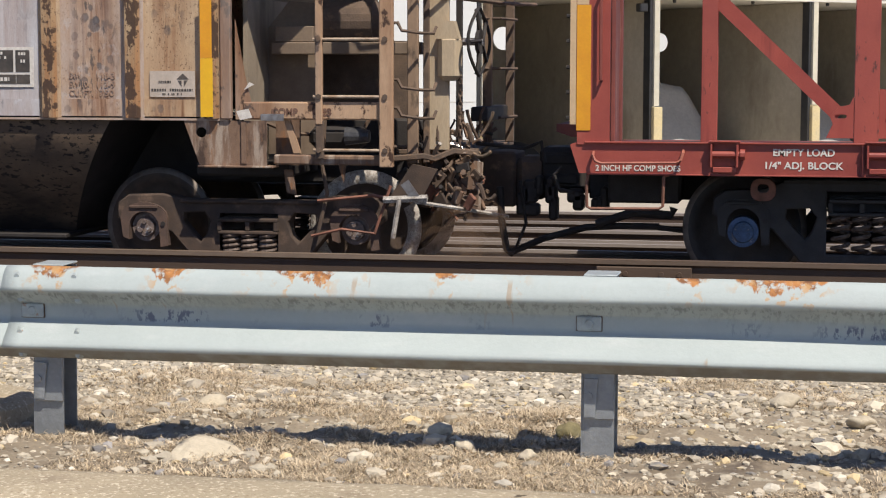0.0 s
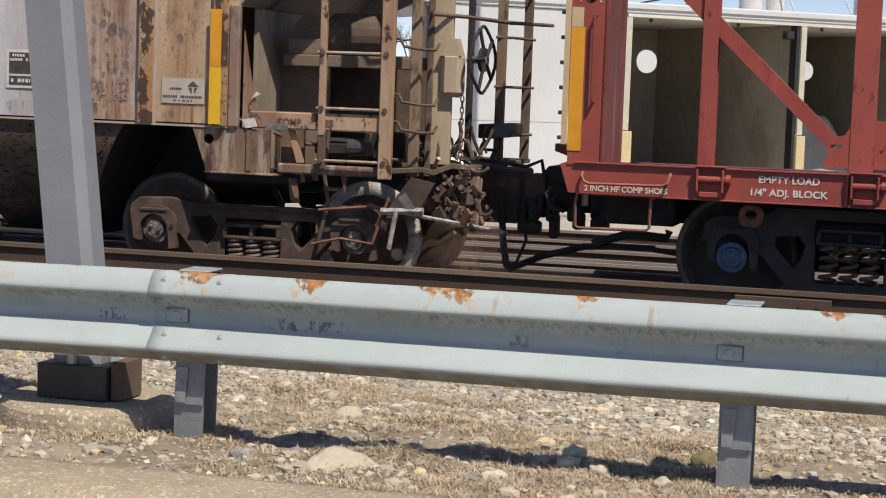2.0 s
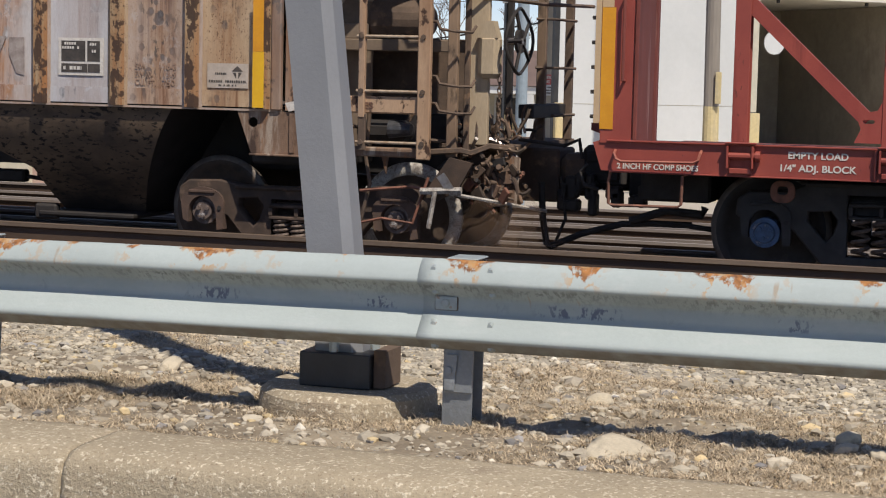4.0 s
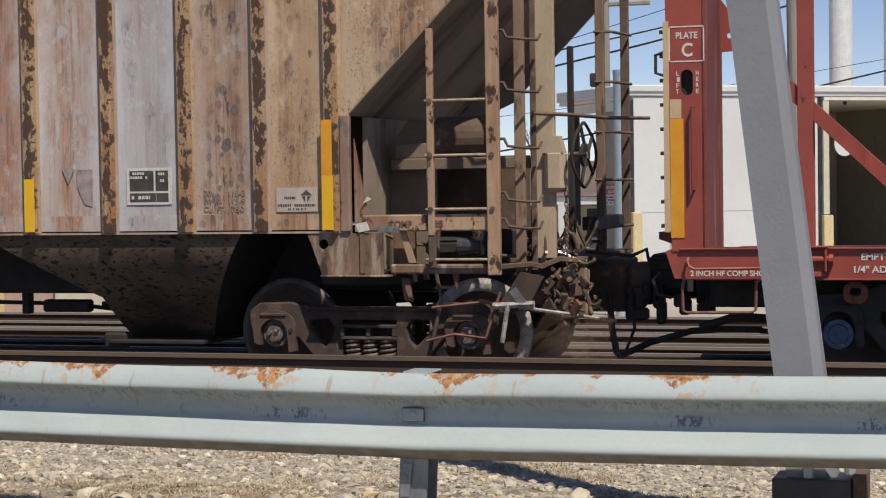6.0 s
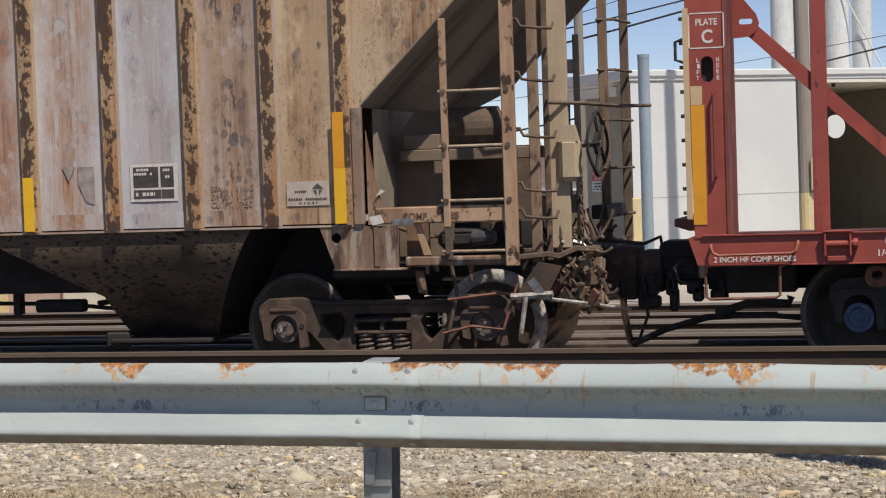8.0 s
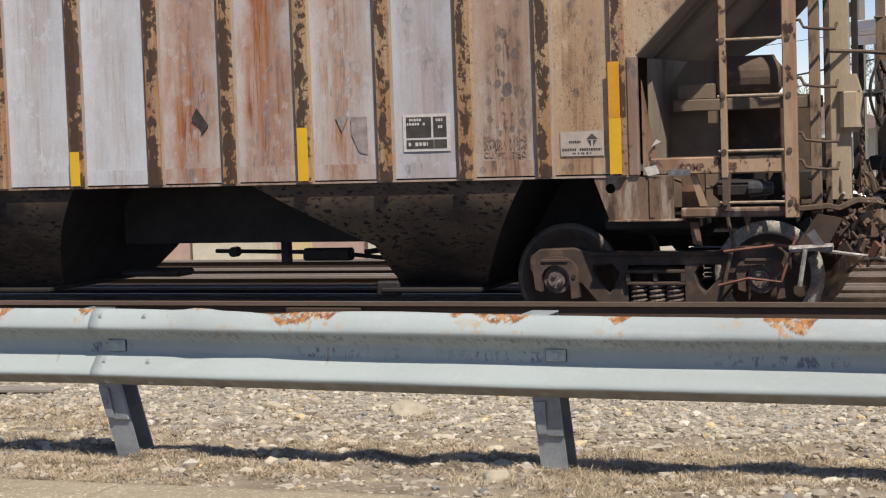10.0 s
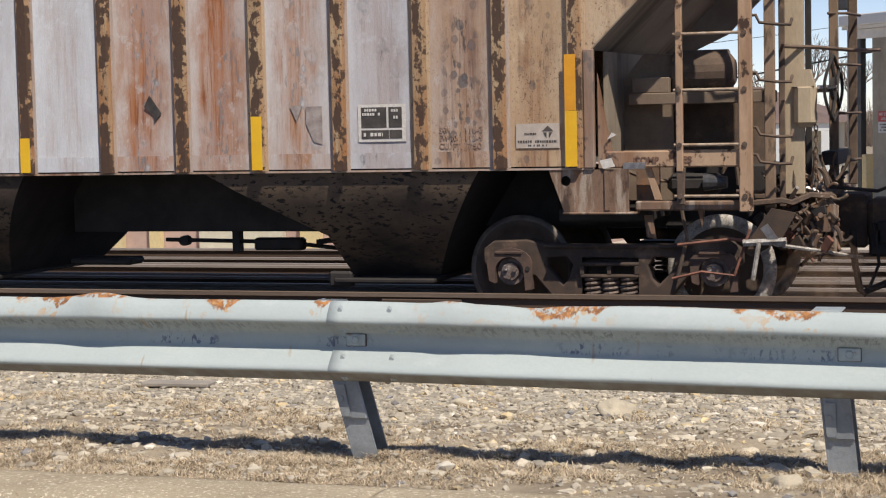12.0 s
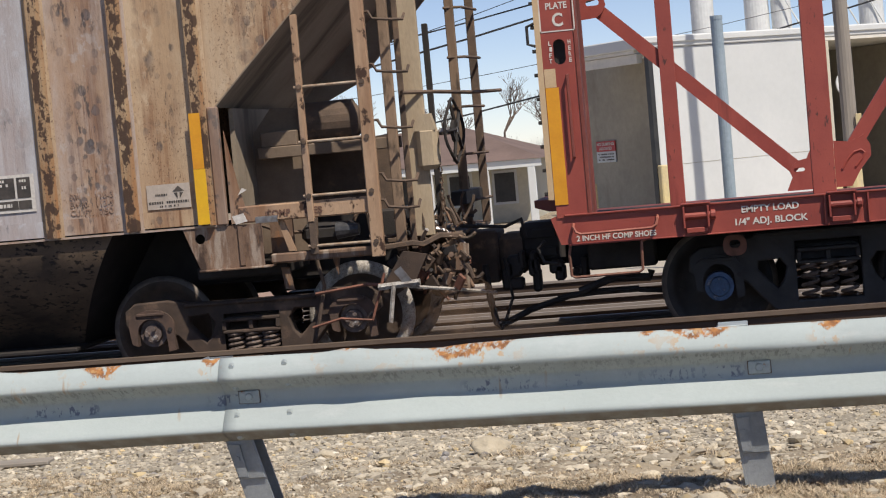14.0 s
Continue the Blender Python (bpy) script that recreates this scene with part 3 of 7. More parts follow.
def beam_material():
    """Chalky zinc: rust eating in from the top edge with runs below it, black scuffs under the fold, painted shade and
    road dirt on the lip.
    """
    m = surf("chalky galvanised beam", (0.45, 0.50, 0.488), (0.40, 0.447, 0.438), 1.6, 55, 0.78, 0.0, 0.1, [((0.36, 0.39, 0.39), 1.0, 0.55, 0.75, (0.4, 1, 1)), ((0.50, 0.53, 0.52), 9.0, 0.55, 0.7, (0.5, 1, 2), 0.5)], spread=0.07)
    nt = m.node_tree
    b = nt.nodes["Principled BSDF"]
    src = b.inputs["Base Color"].links[0].from_socket
    vec = nt.nodes.new("ShaderNodeTexCoord").outputs["Object"]
    sep = nt.nodes.new("ShaderNodeSeparateXYZ")
    nt.links.new(vec, sep.inputs[0])
    # height within the beam, whose middle rises and dips along its run
    mid = ramp(nt, span(nt, sep.outputs[0], -20.0, 6.0), [((x + 20.0) / 26.0, (z - 0.5) * 10) for x, z in RAILZ[::-1]])
    rel = calc(nt, "SUBTRACT", calc(nt, "SUBTRACT", sep.outputs[2], 0.5), calc(nt, "MULTIPLY", mid, 0.1))

    def band(*stops):
        return ramp(nt, span(nt, rel, -0.2, 0.2), [((z + 0.2) / 0.4, v) for z, v in stops])

    def times(*fs):
        f = fs[0]
        for g in fs[1:]:
            f = calc(nt, "MULTIPLY", f, g)
        return f
    # rust: how far down from the top edge it reaches, patch by patch
    where = ramp(nt, noise_tex(nt, vec, 2.6, 2, (1, 0.01, 0.01)), [(0.5, 0.0), (0.62, 1.0)])
    tongues = ramp(nt, noise_tex(nt, vec, 10, 5, (1, 0.05, 0.25), 0.7), [(0.3, 0.1), (0.68, 1.0)])
    reach = calc(nt, "MULTIPLY", calc(nt, "MULTIPLY", where, tongues), 0.085)
    down = calc(nt, "SUBTRACT", 0.163, rel)
    eaten = ramp(nt, calc(nt, "MULTIPLY", calc(nt, "SUBTRACT", reach, down), 60.0), [(0.0, 0.0), (0.35, 1.0)])
    ragged = ramp(nt, noise_tex(nt, vec, 34, 6, (1, 0.5, 1), 0.7), [(0.4, 0.0), (0.5, 1.0)])
    tone = mixc(nt, ramp(nt, noise_tex(nt, vec, 30, 4, (1, 1, 1)), [(0.4, 0.0), (0.6, 1.0)]), (0.46, 0.2, 0.06), (0.2, 0.085, 0.035))
    col = mixc(nt, times(eaten, ragged), src, tone)
    halo = times(ramp(nt, noise_tex(nt, vec, 2.6, 2, (1, 0.01, 0.01)), [(0.47, 0.0), (0.58, 0.8)]), ramp(nt, noise_tex(nt, vec, 26, 4, (1, 0.3, 1), 0.6), [(0.55, 0.0), (0.6, 1.0)]), band((0.06, 0.0), (0.1, 0.9), (0.19, 1.0)))
    col = mixc(nt, halo, col, (0.5, 0.3, 0.13))
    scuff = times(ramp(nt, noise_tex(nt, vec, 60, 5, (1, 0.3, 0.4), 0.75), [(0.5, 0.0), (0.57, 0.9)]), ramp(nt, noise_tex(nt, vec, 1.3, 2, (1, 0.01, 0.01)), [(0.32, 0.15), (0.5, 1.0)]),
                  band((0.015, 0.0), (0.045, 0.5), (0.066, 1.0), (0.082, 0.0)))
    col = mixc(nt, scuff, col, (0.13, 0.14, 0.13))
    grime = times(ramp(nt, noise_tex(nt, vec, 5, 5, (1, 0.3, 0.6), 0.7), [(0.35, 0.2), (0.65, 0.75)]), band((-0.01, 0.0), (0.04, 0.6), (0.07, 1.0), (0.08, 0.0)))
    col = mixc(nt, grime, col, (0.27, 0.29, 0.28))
    marks = times(ramp(nt, noise_tex(nt, vec, 46, 4, (1, 0.3, 0.55), 0.7), [(0.53, 0.0), (0.57, 1.0)]), ramp(nt, noise_tex(nt, vec, 1.7, 2, (1, 0.01, 0.01)), [(0.5, 0.0), (0.58, 1.0)]),
                  band((-0.028, 0.0), (-0.02, 1.0), (0.012, 1.0), (0.022, 0.0)))
    col = mixc(nt, marks, col, (0.17, 0.19, 0.24))
    drip = times(ramp(nt, noise_tex(nt, vec, 22, 2, (1, 0.2, 0.1), 0.5), [(0.7, 0.0), (0.74, 0.6)]), band((-0.13, 0.0), (-0.1, 1.0), (0.13, 1.0), (0.15, 0.0)))
    col = mixc(nt, drip, col, (0.36, 0.25, 0.15))
    # underside of the lip browned: its shade and road dirt in one band
    lip_shade_dirt = times(ramp(nt, noise_tex(nt, vec, 14, 4, (1, 0.4, 1), 0.6), [(0.2, 0.35), (0.6, 0.85)]), band((-0.19, 1.0), (-0.121, 1.0), (-0.114, 0.0)))
    col = mixc(nt, lip_shade_dirt, col, (0.2, 0.175, 0.145))
    nt.links.new(col, b.inputs["Base Color"])
    return m


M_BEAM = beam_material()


# ---- leaning sign support on its footing ----
def build_signpost():
    s = thing("sign_support", (-2.33, 0.3, 0.07), "leaning grey steel channel post on a black base box", "sign post")
    lean = Matrix.Translation((-2.418, 0.22, 0.67)) @ Matrix(((1, 0, -0.12, 0), (0, 1, 0.02, 0), (0, 0, 1, 0), (0, 0, 0, 1)))
    bm = bmesh.new()
    prof = [(-0.095, 0.0), (0.045, 0.0), (0.078, 0.035), (0.078, 0.13), (0.066, 0.13), (0.066, 0.043), (0.038, 0.014), (-0.095, 0.014)]
    lo = [bm.verts.new((x, y, -0.38)) for x, y in prof]
    hi = [bm.verts.new((x, y, 3.3)) for x, y in prof]
    n = len(prof)
    for k in range(n):
        bm.faces.new((lo[k], lo[(k + 1) % n], hi[(k + 1) % n], hi[k]))
    bm.faces.new(lo[::-1])
    bm.faces.new(hi)
    bmesh.ops.transform(bm, matrix=lean, verts=bm.verts[:])
    bmesh.ops.recalc_face_normals(bm, faces=bm.faces[:])
    part("channel", bm, M_SIGNPOST, s)
    bm = bmesh.new()
    box(bm, -2.515, -2.24, 0.17, 0.36, 0.172, 0.298, 0.004)
    part("base_box", bm, M_BASEBOX, s, "black steel base box")
    bm = bmesh.new()
    box(bm, -2.237, -2.19, 0.2, 0.37, 0.175, 0.315, 0.003)
    part("side_plate", bm, M_GRIME, s, "rusty side plate")
    bm = bmesh.new()
    rod(bm, (-2.39, 0.2, 0.3), (-2.39, 0.2, 0.34), 0.02, 8)
    part("anchor_nut", bm, M_GALVDARK, s)
    bm = bmesh.new()
    rod(bm, (-2.25, 0.25, 0.31), (-2.25, 0.25, 0.33), 0.02, 8)
    part("anchor_nut", bm, M_GALVDARK, s)
    # round footing
    bm = bmesh.new()
    seg = 28
    ring = []
    for r, z in ((0.335, -0.1), (0.33, 0.12), (0.325, 0.15), (0.3, 0.17)):
        ring.append([bm.verts.new((-2.365 + r * (1 + 0.03 * noise.noise((k * 0.7, z * 3, 2))) * math.cos(k * 2 * math.pi / seg), 0.29 + r * math.sin(k * 2 * math.pi / seg), z + 0.008 * noise.noise((k, z, 7)))) for k in range(seg)])
    for a, b in zip(ring, ring[1:]):
        for k in range(seg):
            bm.faces.new((a[k], a[(k + 1) % seg], b[(k + 1) % seg], b[k]))
    bm.faces.new(ring[-1])
    bm.faces.new(ring[0][::-1])
    ob = part("concrete_footing", bm, M_CONC)
    tagged(ob, "round chipped concrete footing set in dry ground", "footing")


M_BASEBOX = surf("black painted box steel", (0.03, 0.03, 0.032), (0.05, 0.05, 0.05), 4, 50, 0.45, 0.1, 0.1)


# ---- buildings and yard behind the tracks ----
SHED = Matrix.Translation((-8.99, 28.82, 0)) @ pose(0, 0, 0, 0, 0, 38.5)     # its front runs off at an angle to the tracks


def shed_part(name, mat, parent, x0, x1, y0, y1, z0, z1, label="", bevel=0.0):
    bm = bmesh.new()
    box(bm, x0, x1, y0, y1, z0, z1, bevel, SHED)
    return part(name, bm, mat, parent, label)


def build_shed():
    base = SHED @ Vector((6, 2, -1.0))
    sh = thing("storage_shed", base, "white-walled storage shed with open concrete material bays", "shed", kind="structure")
    G = -1.4
    shed_part("front_wall", M_WALLW, sh, 0.0, 4.1, 0.0, 0.15, G, 2.97, "white painted block wall")
    shed_part("wall_seam", M_BAY, sh, 0.02, 4.08, -0.005, -0.001, 0.73, 0.738)
    shed_part("roof_edge", M_WALLW, sh, -0.25, 30.0, -0.04, 3.05, 2.98, 3.2, "white roof fascia", 0.02)
    shed_part("roof_deck", M_WALLW, sh, 4.0, 30.0, 3.06, 6.6, 2.98, 3.16)
    shed_part("gutter", M_WALLW, sh, -0.25, 30.0, -0.08, -0.042, 3.07, 3.18, "white gutter", 0.01)
    shed_part("soffit", M_SOFFIT, sh, 4.25, 30.0, -0.02, 3.0, 2.91, 2.975)
    shed_part("soffit", M_SOFFIT, sh, -0.2, 1.3, 0.31, 3.0, 2.91, 2.975)
    shed_part("soffit", M_SOFFIT, sh, 4.0, 30.0, 3.005, 6.5, 2.91, 2.975)
    shed_part("back_wall", M_BAY, sh, 4.21, 30.0, 6.0, 6.3, G, 2.9)
    shed_part("back_wall", M_BAY, sh, 1.62, 4.2, 2.8, 3.0, G, 2.9)
    shed_part("back_wall", M_BAY, sh, 4.0, 4.2, 3.01, 6.3, G, 2.9)
    shed_part("side_wall", M_BAY, sh, 1.42, 1.6, 0.32, 4.4, G, 2.9, "grey concrete inner wall")
    cols = (4.2, 8.39, 12.65, 16.9, 21.1, 25.3)
    for k, x in enumerate(cols):
        if k:
            shed_part("divider", M_BAY, sh, x, x + 0.22, 0.25, 5.98, G, 2.9, "streaked grey concrete divider wall")
        shed_part("steel_column", M_BASEBOX, sh, x - 0.08, x - 0.005, 0.0, 0.24, G, 2.9)
        shed_part("column_guard", M_SIDING, sh, x, x + 0.13, -0.06, 0.23, 0.62, 2.9)
        shed_part("guard_post", M_PALEYEL, sh, x - 0.02, x + 0.2, -0.1, 0.22, G, 0.6, "faded yellow guard post", 0.01)
    for x in range(11):        # lintel pads along the open front
        shed_part("cable_clip", M_BASEBOX, sh, 5.0 + x * 2.1, 5.05 + x * 2.1, 0.4, 0.46, 2.84, 2.91)
    shed_part("guard_post", M_PALEYEL, sh, -0.1, 0.1, -0.14, -0.005, G, 0.75, "", 0.02)
    shed_part("corner_post", M_BASEBOX, sh, -0.1, -0.005, 0.0, 0.13, G, 2.9)
    shed_part("side_post", M_BASEBOX, sh, -0.12, 0.0, 2.45, 2.57, G, 2.9)
    shed_part("side_header", M_SOFFIT, sh, -0.15, -0.02, 0.3, 2.6, 2.72, 2.9)
    shed_part("guard_post", M_PALEYEL, sh, -0.12, 0.06, 2.28, 2.44, G, 0.45, "", 0.01)
    shed_part("lamp_bracket", M_BASEBOX, sh, 8.1, 8.3, 0.05, 0.25, 2.62, 2.8, "", 0.02)
    # notice on the inner wall of the end bay
    turn = SHED @ pose(1.405, 3.79, 0.83, 0, 0, -90)
    sg = thing("no_dumping_sign", turn.translation, "red and white no dumping sign on concrete wall", "sign")

    def flat(name, mesh, mat):
        mesh.transform(turn)
        part(name, mesh, mat, sg)
    for nm, x0, x1, z0, z1, mt in (("red_panel", -0.35, 0.35, 0.235, 0.45, M_SIGNRED), ("white_panel", -0.35, 0.35, 0.0, 0.23, M_WALLW)):
        bm = bmesh.new()
        box(bm, x0, x1, -0.02, 0.0, z0, z1, 0.003)
        flat(nm, bm_mesh(bm), mt)
    flat("headline", lettering("NO DUMPING", -0.31, 0.36, -0.024, 0.062, 0.62), M_WHITE)
    flat("headline", lettering("ALLOWED", -0.23, 0.265, -0.024, 0.062, 0.46), M_WHITE)
    rnd = random.Random(3)
    for z in (0.16, 0.1, 0.04):
        bars("print_bar", -0.28, 0.28, z, -0.022, 0.03, rnd, M_SIGNBLACK, sg, turn)
    for x, y, z, r in ((4.68, -0.05, 2.02, 0.235), (8.85, 0.45, 1.98, 0.2)):
        bm = bmesh.new()
        rod(bm, SHED @ Vector((x, y, z)), SHED @ Vector((x, y - 0.03, z)), r, 28)
        tagged(part("round_sign", bm, M_WALLW), "round white bay sign on concrete", "sign", "bay signs")
    # heaps in the bays
    for nm, cx, w, h, mt, lab in (("cinder_heap", 6.3, 1.75, 1.0, M_HEAPDARK, "dark cinder heap in a concrete bay"), ("sand_heap", 10.75, 1.9, 2.35, M_HEAPGREY, "pale grey sand heap in a concrete bay"),
                                  ("gravel_heap", 14.8, 1.9, 1.9, M_HEAPGREY, "pale grey gravel heap in a concrete bay"), ("gravel_heap", 19.0, 1.9, 1.6, M_HEAPGREY, "pale grey gravel heap in a concrete bay")):
        n = 40
        me = sheet([cx - w + 2 * w * i / n for i in range(n + 1)], [1.6 + 4.35 * j / n for j in range(n + 1)],
                   lambda x, y: -1.05 + h * max(0.0, 1 - ((abs(x - cx + 0.2) / w) ** 2.2)) * min(1.0, (y - 1.6) / 1.2) * (0.9 + 0.14 * noise.noise((x * 1.5, y * 1.5, h))) + 0.03 * noise.noise((x * 6, y * 6, 1)))
        me.transform(SHED)
        ob = part(nm, me, mt, smooth=True)
        tagged(ob, lab, "heap", kind="stuff")


def build_far():
    # timber pole with yellow foot in front of the white wall
    p = thing("utility_pole", (-5.58, 26.3, -0.85), "weathered grey timber pole with faded yellow foot", "pole")
    bm = bmesh.new()
    rod(bm, (-5.58, 26.3, 0.8), (-5.66, 26.3, 9.0), 0.135, 14, 0.115)
    part("shaft", bm, M_POLE, p, smooth=False)
    bm = bmesh.new()
    rod(bm, (-5.56, 26.3, -1.0), (-5.58, 26.3, 0.8), 0.15, 14, 0.14)
    part("painted_foot", bm, M_PALEYEL, p)
    bm = bmesh.new()
    box(bm, -5.49, -5.39, 26.12, 26.17, 0.85, 1.4, 0.005)
    part("marker_board", bm, M_PALEYEL, p)
    bm = bmesh.new()
    box(bm, -6.4, -5.98, 26.0, 26.4, 4.55, 4.75, 0.03)
    rod(bm, (-6.0, 26.2, 4.66), (-5.6, 26.2, 4.6), 0.02, 6)
    part("floodlight", bm, M_TANK, p)
    # steel bollard pipe
    b = thing("steel_pipe_post", (-7.72, 21.66, -0.7), "upright pale blue-grey steel pipe post", "post")
    bm = bmesh.new()
    rod(bm, (-7.72, 21.66, -0.78), (-7.72, 21.66, 3.0), 0.09, 16)
    part("pipe", bm, M_PIPE, b, smooth=False)
    bm = bmesh.new()
    rod(bm, (-7.72, 21.66, 3.0), (-7.72, 21.66, 3.06), 0.095, 16)
    part("cap", bm, M_PIPE, b)
    # tanks behind the shed
    for x, r in ((-6.35, 0.44), (-5.48, 0.36), (-8.3, 0.42), (-2.3, 0.44)):
        t = thing("white_tank", (x, 62, -1.7), "tall slim white storage tank behind the shed", "tank", "tanks behind the shed")
        bm = bmesh.new()
        rod(bm, (x, 62, -1.9), (x, 62, 13), r, 24)
        part("shell", bm, M_TANK, t)
        bm = bmesh.new()
        rod(bm, (x + 0.1, 61.5, 11.5), (x + 3.6, 61.5, 4.4), 0.03, 6)
        part("stay", bm, M_TANK, t)
    # street poles
    for x, y, h, lamp in ((-11.48, 37.5, 9.5, True), (-26.0, 52.0, 9.5, False)):
        t = thing("street_pole", (x, y, ground_z(y)), "tall grey utility pole with a floodlight", "pole", "street poles")
        bm = bmesh.new()
        rod(bm, (x, y, ground_z(y) - 0.3), (x, y, h - 1), 0.13, 12, 0.1)
        part("shaft", bm, M_POLE, t)
        bm = bmesh.new()
        box(bm, x - 0.34, x - 0.08, y - 0.25, y, 3.62, 3.95, 0.03)
        part("floodlight", bm, M_BASEBOX, t)
        bm = bmesh.new()
        rod(bm, (x - 1.1, y, 5.6), (x + 1.1, y, 5.6), 0.06, 6)
        part("crossarm", bm, M_POLE, t)
    # height at x = -13 and slope along x
    for k, (z0, rise, y, r) in enumerate(((4.53, 0.17, 38.0, 0.02), (4.16, 0.2, 38.0, 0.026), (4.75, 0.26, 38.4, 0.01), (2.33, 0.16, 38.0, 0.022), (3.3, 0.1, 41.0, 0.008))):
        bm = bmesh.new()
        pts = []
        for i in range(25):
            x = -45 + 75 * i / 24
            pts.append((x, y, z0 + rise * (x + 13) + 0.003 * (x + 13) ** 2))
        pipe(bm, pts, r, 5)
        tagged(part("overhead_cable", bm, M_CABLE), "black overhead power cable against pale sky", "cable", "overhead cables")
    # bungalow across the yard
    h = thing("bungalow", (-18, 67, -1.75), "cream bungalow with brown hipped roof and white porch", "house")
    bm = bmesh.new()
    box(bm, -25, -15.6, 66.5, 74, -2.0, 0.7)
    part("wall", bm, M_SIDING, h)
    bm = bmesh.new()
    vs = [bm.verts.new(v) for v in ((-25.7, 63.9, 0.8), (-14.75, 63.9, 0.75), (-14.75, 74.6, 0.8), (-25.7, 74.6, 0.8), (-22.5, 69, 2.2), (-18.4, 69, 2.2))]
    for f in ((0, 1, 5, 4), (1, 2, 5), (2, 3, 4, 5), (3, 0, 4)):
        bm.faces.new([vs[i] for i in f])
    bm.faces.new([vs[i] for i in (3, 2, 1, 0)])
    part("roof", bm, M_ROOFTILE, h)
    bm = bmesh.new()
    box(bm, -25.6, -14.85, 64.0, 64.25, 0.45, 0.745)
    part("porch_beam", bm, M_WALLW, h)
    for x in (-24.5, -22.0, -19.4, -17.2, -15.4):
        bm = bmesh.new()
        box(bm, x, x + 0.3, 64.0, 64.25, -1.9, 0.45, 0.02)
        part("porch_column", bm, M_WALLW, h)
    for x in (-23.6, -20.9, -18.4, -16.6):
        bm = bmesh.new()
        box(bm, x - 0.5, x + 0.5, 66.42, 66.5, -1.0, 0.35)
        wn = part("window", bm, M_WALLW, h)
        bm = bmesh.new()
        box(bm, x - 0.4, x + 0.4, 66.38, 66.43, -0.9, 0.25)
        part("pane", bm, M_BASEBOX, wn)
    # low stores seen under the hoppers
    w = thing("low_warehouse", (-25, 21.5, -0.75), "low dusty pink warehouse with yellow door posts", "warehouse")
    bm = bmesh.new()
    box(bm, -40, -14.0, 21.2, 26, -1.4, 0.5)
    part("wall", bm, M_PINKWALL, w)
    for x, wd, mt in ((-26.5, 0.4, M_PALEYEL), (-25.6, 1.0, M_SIDING), (-23.6, 0.9, M_SIDING), (-22.25, 0.42, M_PALEYEL), (-21.32, 0.2, M_PALEYEL), (-20.4, 1.5, M_SIDING), (-18.6, 0.35, M_PALEYEL), (-17.2, 1.2, M_SIDING), (-28.4, 1.2, M_PIPE), (-30.2, 0.4, M_PALEYEL)):
        bm = bmesh.new()
        box(bm, x, x + wd, 21.05, 21.19, -1.4, 0.4)
        part("panel", bm, mt, w)
    # bare trees beyond
    for i, (x, y, hh) in enumerate(((-19.5, 92, 7.0), (-23.5, 95, 6.0), (-15.5, 98, 5.5), (-27, 90, 6.5), (-33, 96, 7.5), (-16.6, 86, 5.2), (-14.2, 90, 4.6), (-21.4, 88, 5.0), (-12.0, 94, 5.0), (-18.0, 100, 6.0))):
        build_tree(x, y, hh, i)
    # far belt of scrub that closes the view
    rnd = random.Random(11)
    verts, faces = [], []
    for i in range(12000):
        x = rnd.uniform(-150, 60)
        y = 150 + rnd.uniform(0, 8)
        hh = rnd.uniform(0.5, 1.0) * (4.2 + 2.0 * noise.noise((x * 0.05, 0, 0)) + 1.2 * noise.noise((x * 0.3, 4, 0)))
        lx = rnd.uniform(-0.5, 0.5)
        k = len(verts)
        verts += [(x - 0.05, y, -2.4), (x + 0.05, y, -2.4), (x + lx * 1.6, y, -2.4 + hh)]
        faces.append((k, k + 1, k + 2))
    me = bpy.data.meshes.new("scrub")
    me.from_pydata(verts, [], faces)
    tagged(part("far_scrub", me, M_TWIG), "far belt of bare grey scrub", "scrub", kind="stuff")


def build_tree(x, y, h, seed):
    rnd = random.Random(seed)
    t = thing("bare_tree", (x, y, ground_z(y)), "leafless grey-brown tree behind the bungalow", "tree", "bare trees")
    trunk, crown = bmesh.new(), bmesh.new()
    z0 = ground_z(y)
    rod(trunk, (x, y, z0 - 0.2), (x, y, z0 + h * 0.35), 0.16, 8, 0.11)

    def grow(p, d, ln, r, depth):
        q = p + d * ln
        rod(crown if depth else trunk, p, q, r, 5 if depth < 3 else 3, r * 0.6)
        if depth >= 5:
            return
        for _ in range(3):
            nd = (d + Vector((rnd.uniform(-0.7, 0.7), rnd.uniform(-0.7, 0.7), rnd.uniform(-0.1, 0.45)))).normalized()
            grow(q, nd, ln * rnd.uniform(0.6, 0.85), r * 0.6, depth + 1)
    grow(Vector((x, y, z0 + h * 0.35)), Vector((0, 0, 1)), h * 0.2, 0.1, 0)
    part("trunk", trunk, M_TWIG, t)
    part("crown", crown, M_TWIG, t)


# ---- the train: a covered hopper with smashed brake gear, and a red centre-beam lumber car ----
YC, TOP = 9.68, -0.34           # middle of the train's track, top of its rails
TRUSS_Y = 8.90                   # near face of the lumber car's truss
SIDE, REDSIDE = 8.20, 8.02       # near faces of the two cars
AXLE_Z, WHEEL_R, RED_R = 0.08, 0.44, 0.458


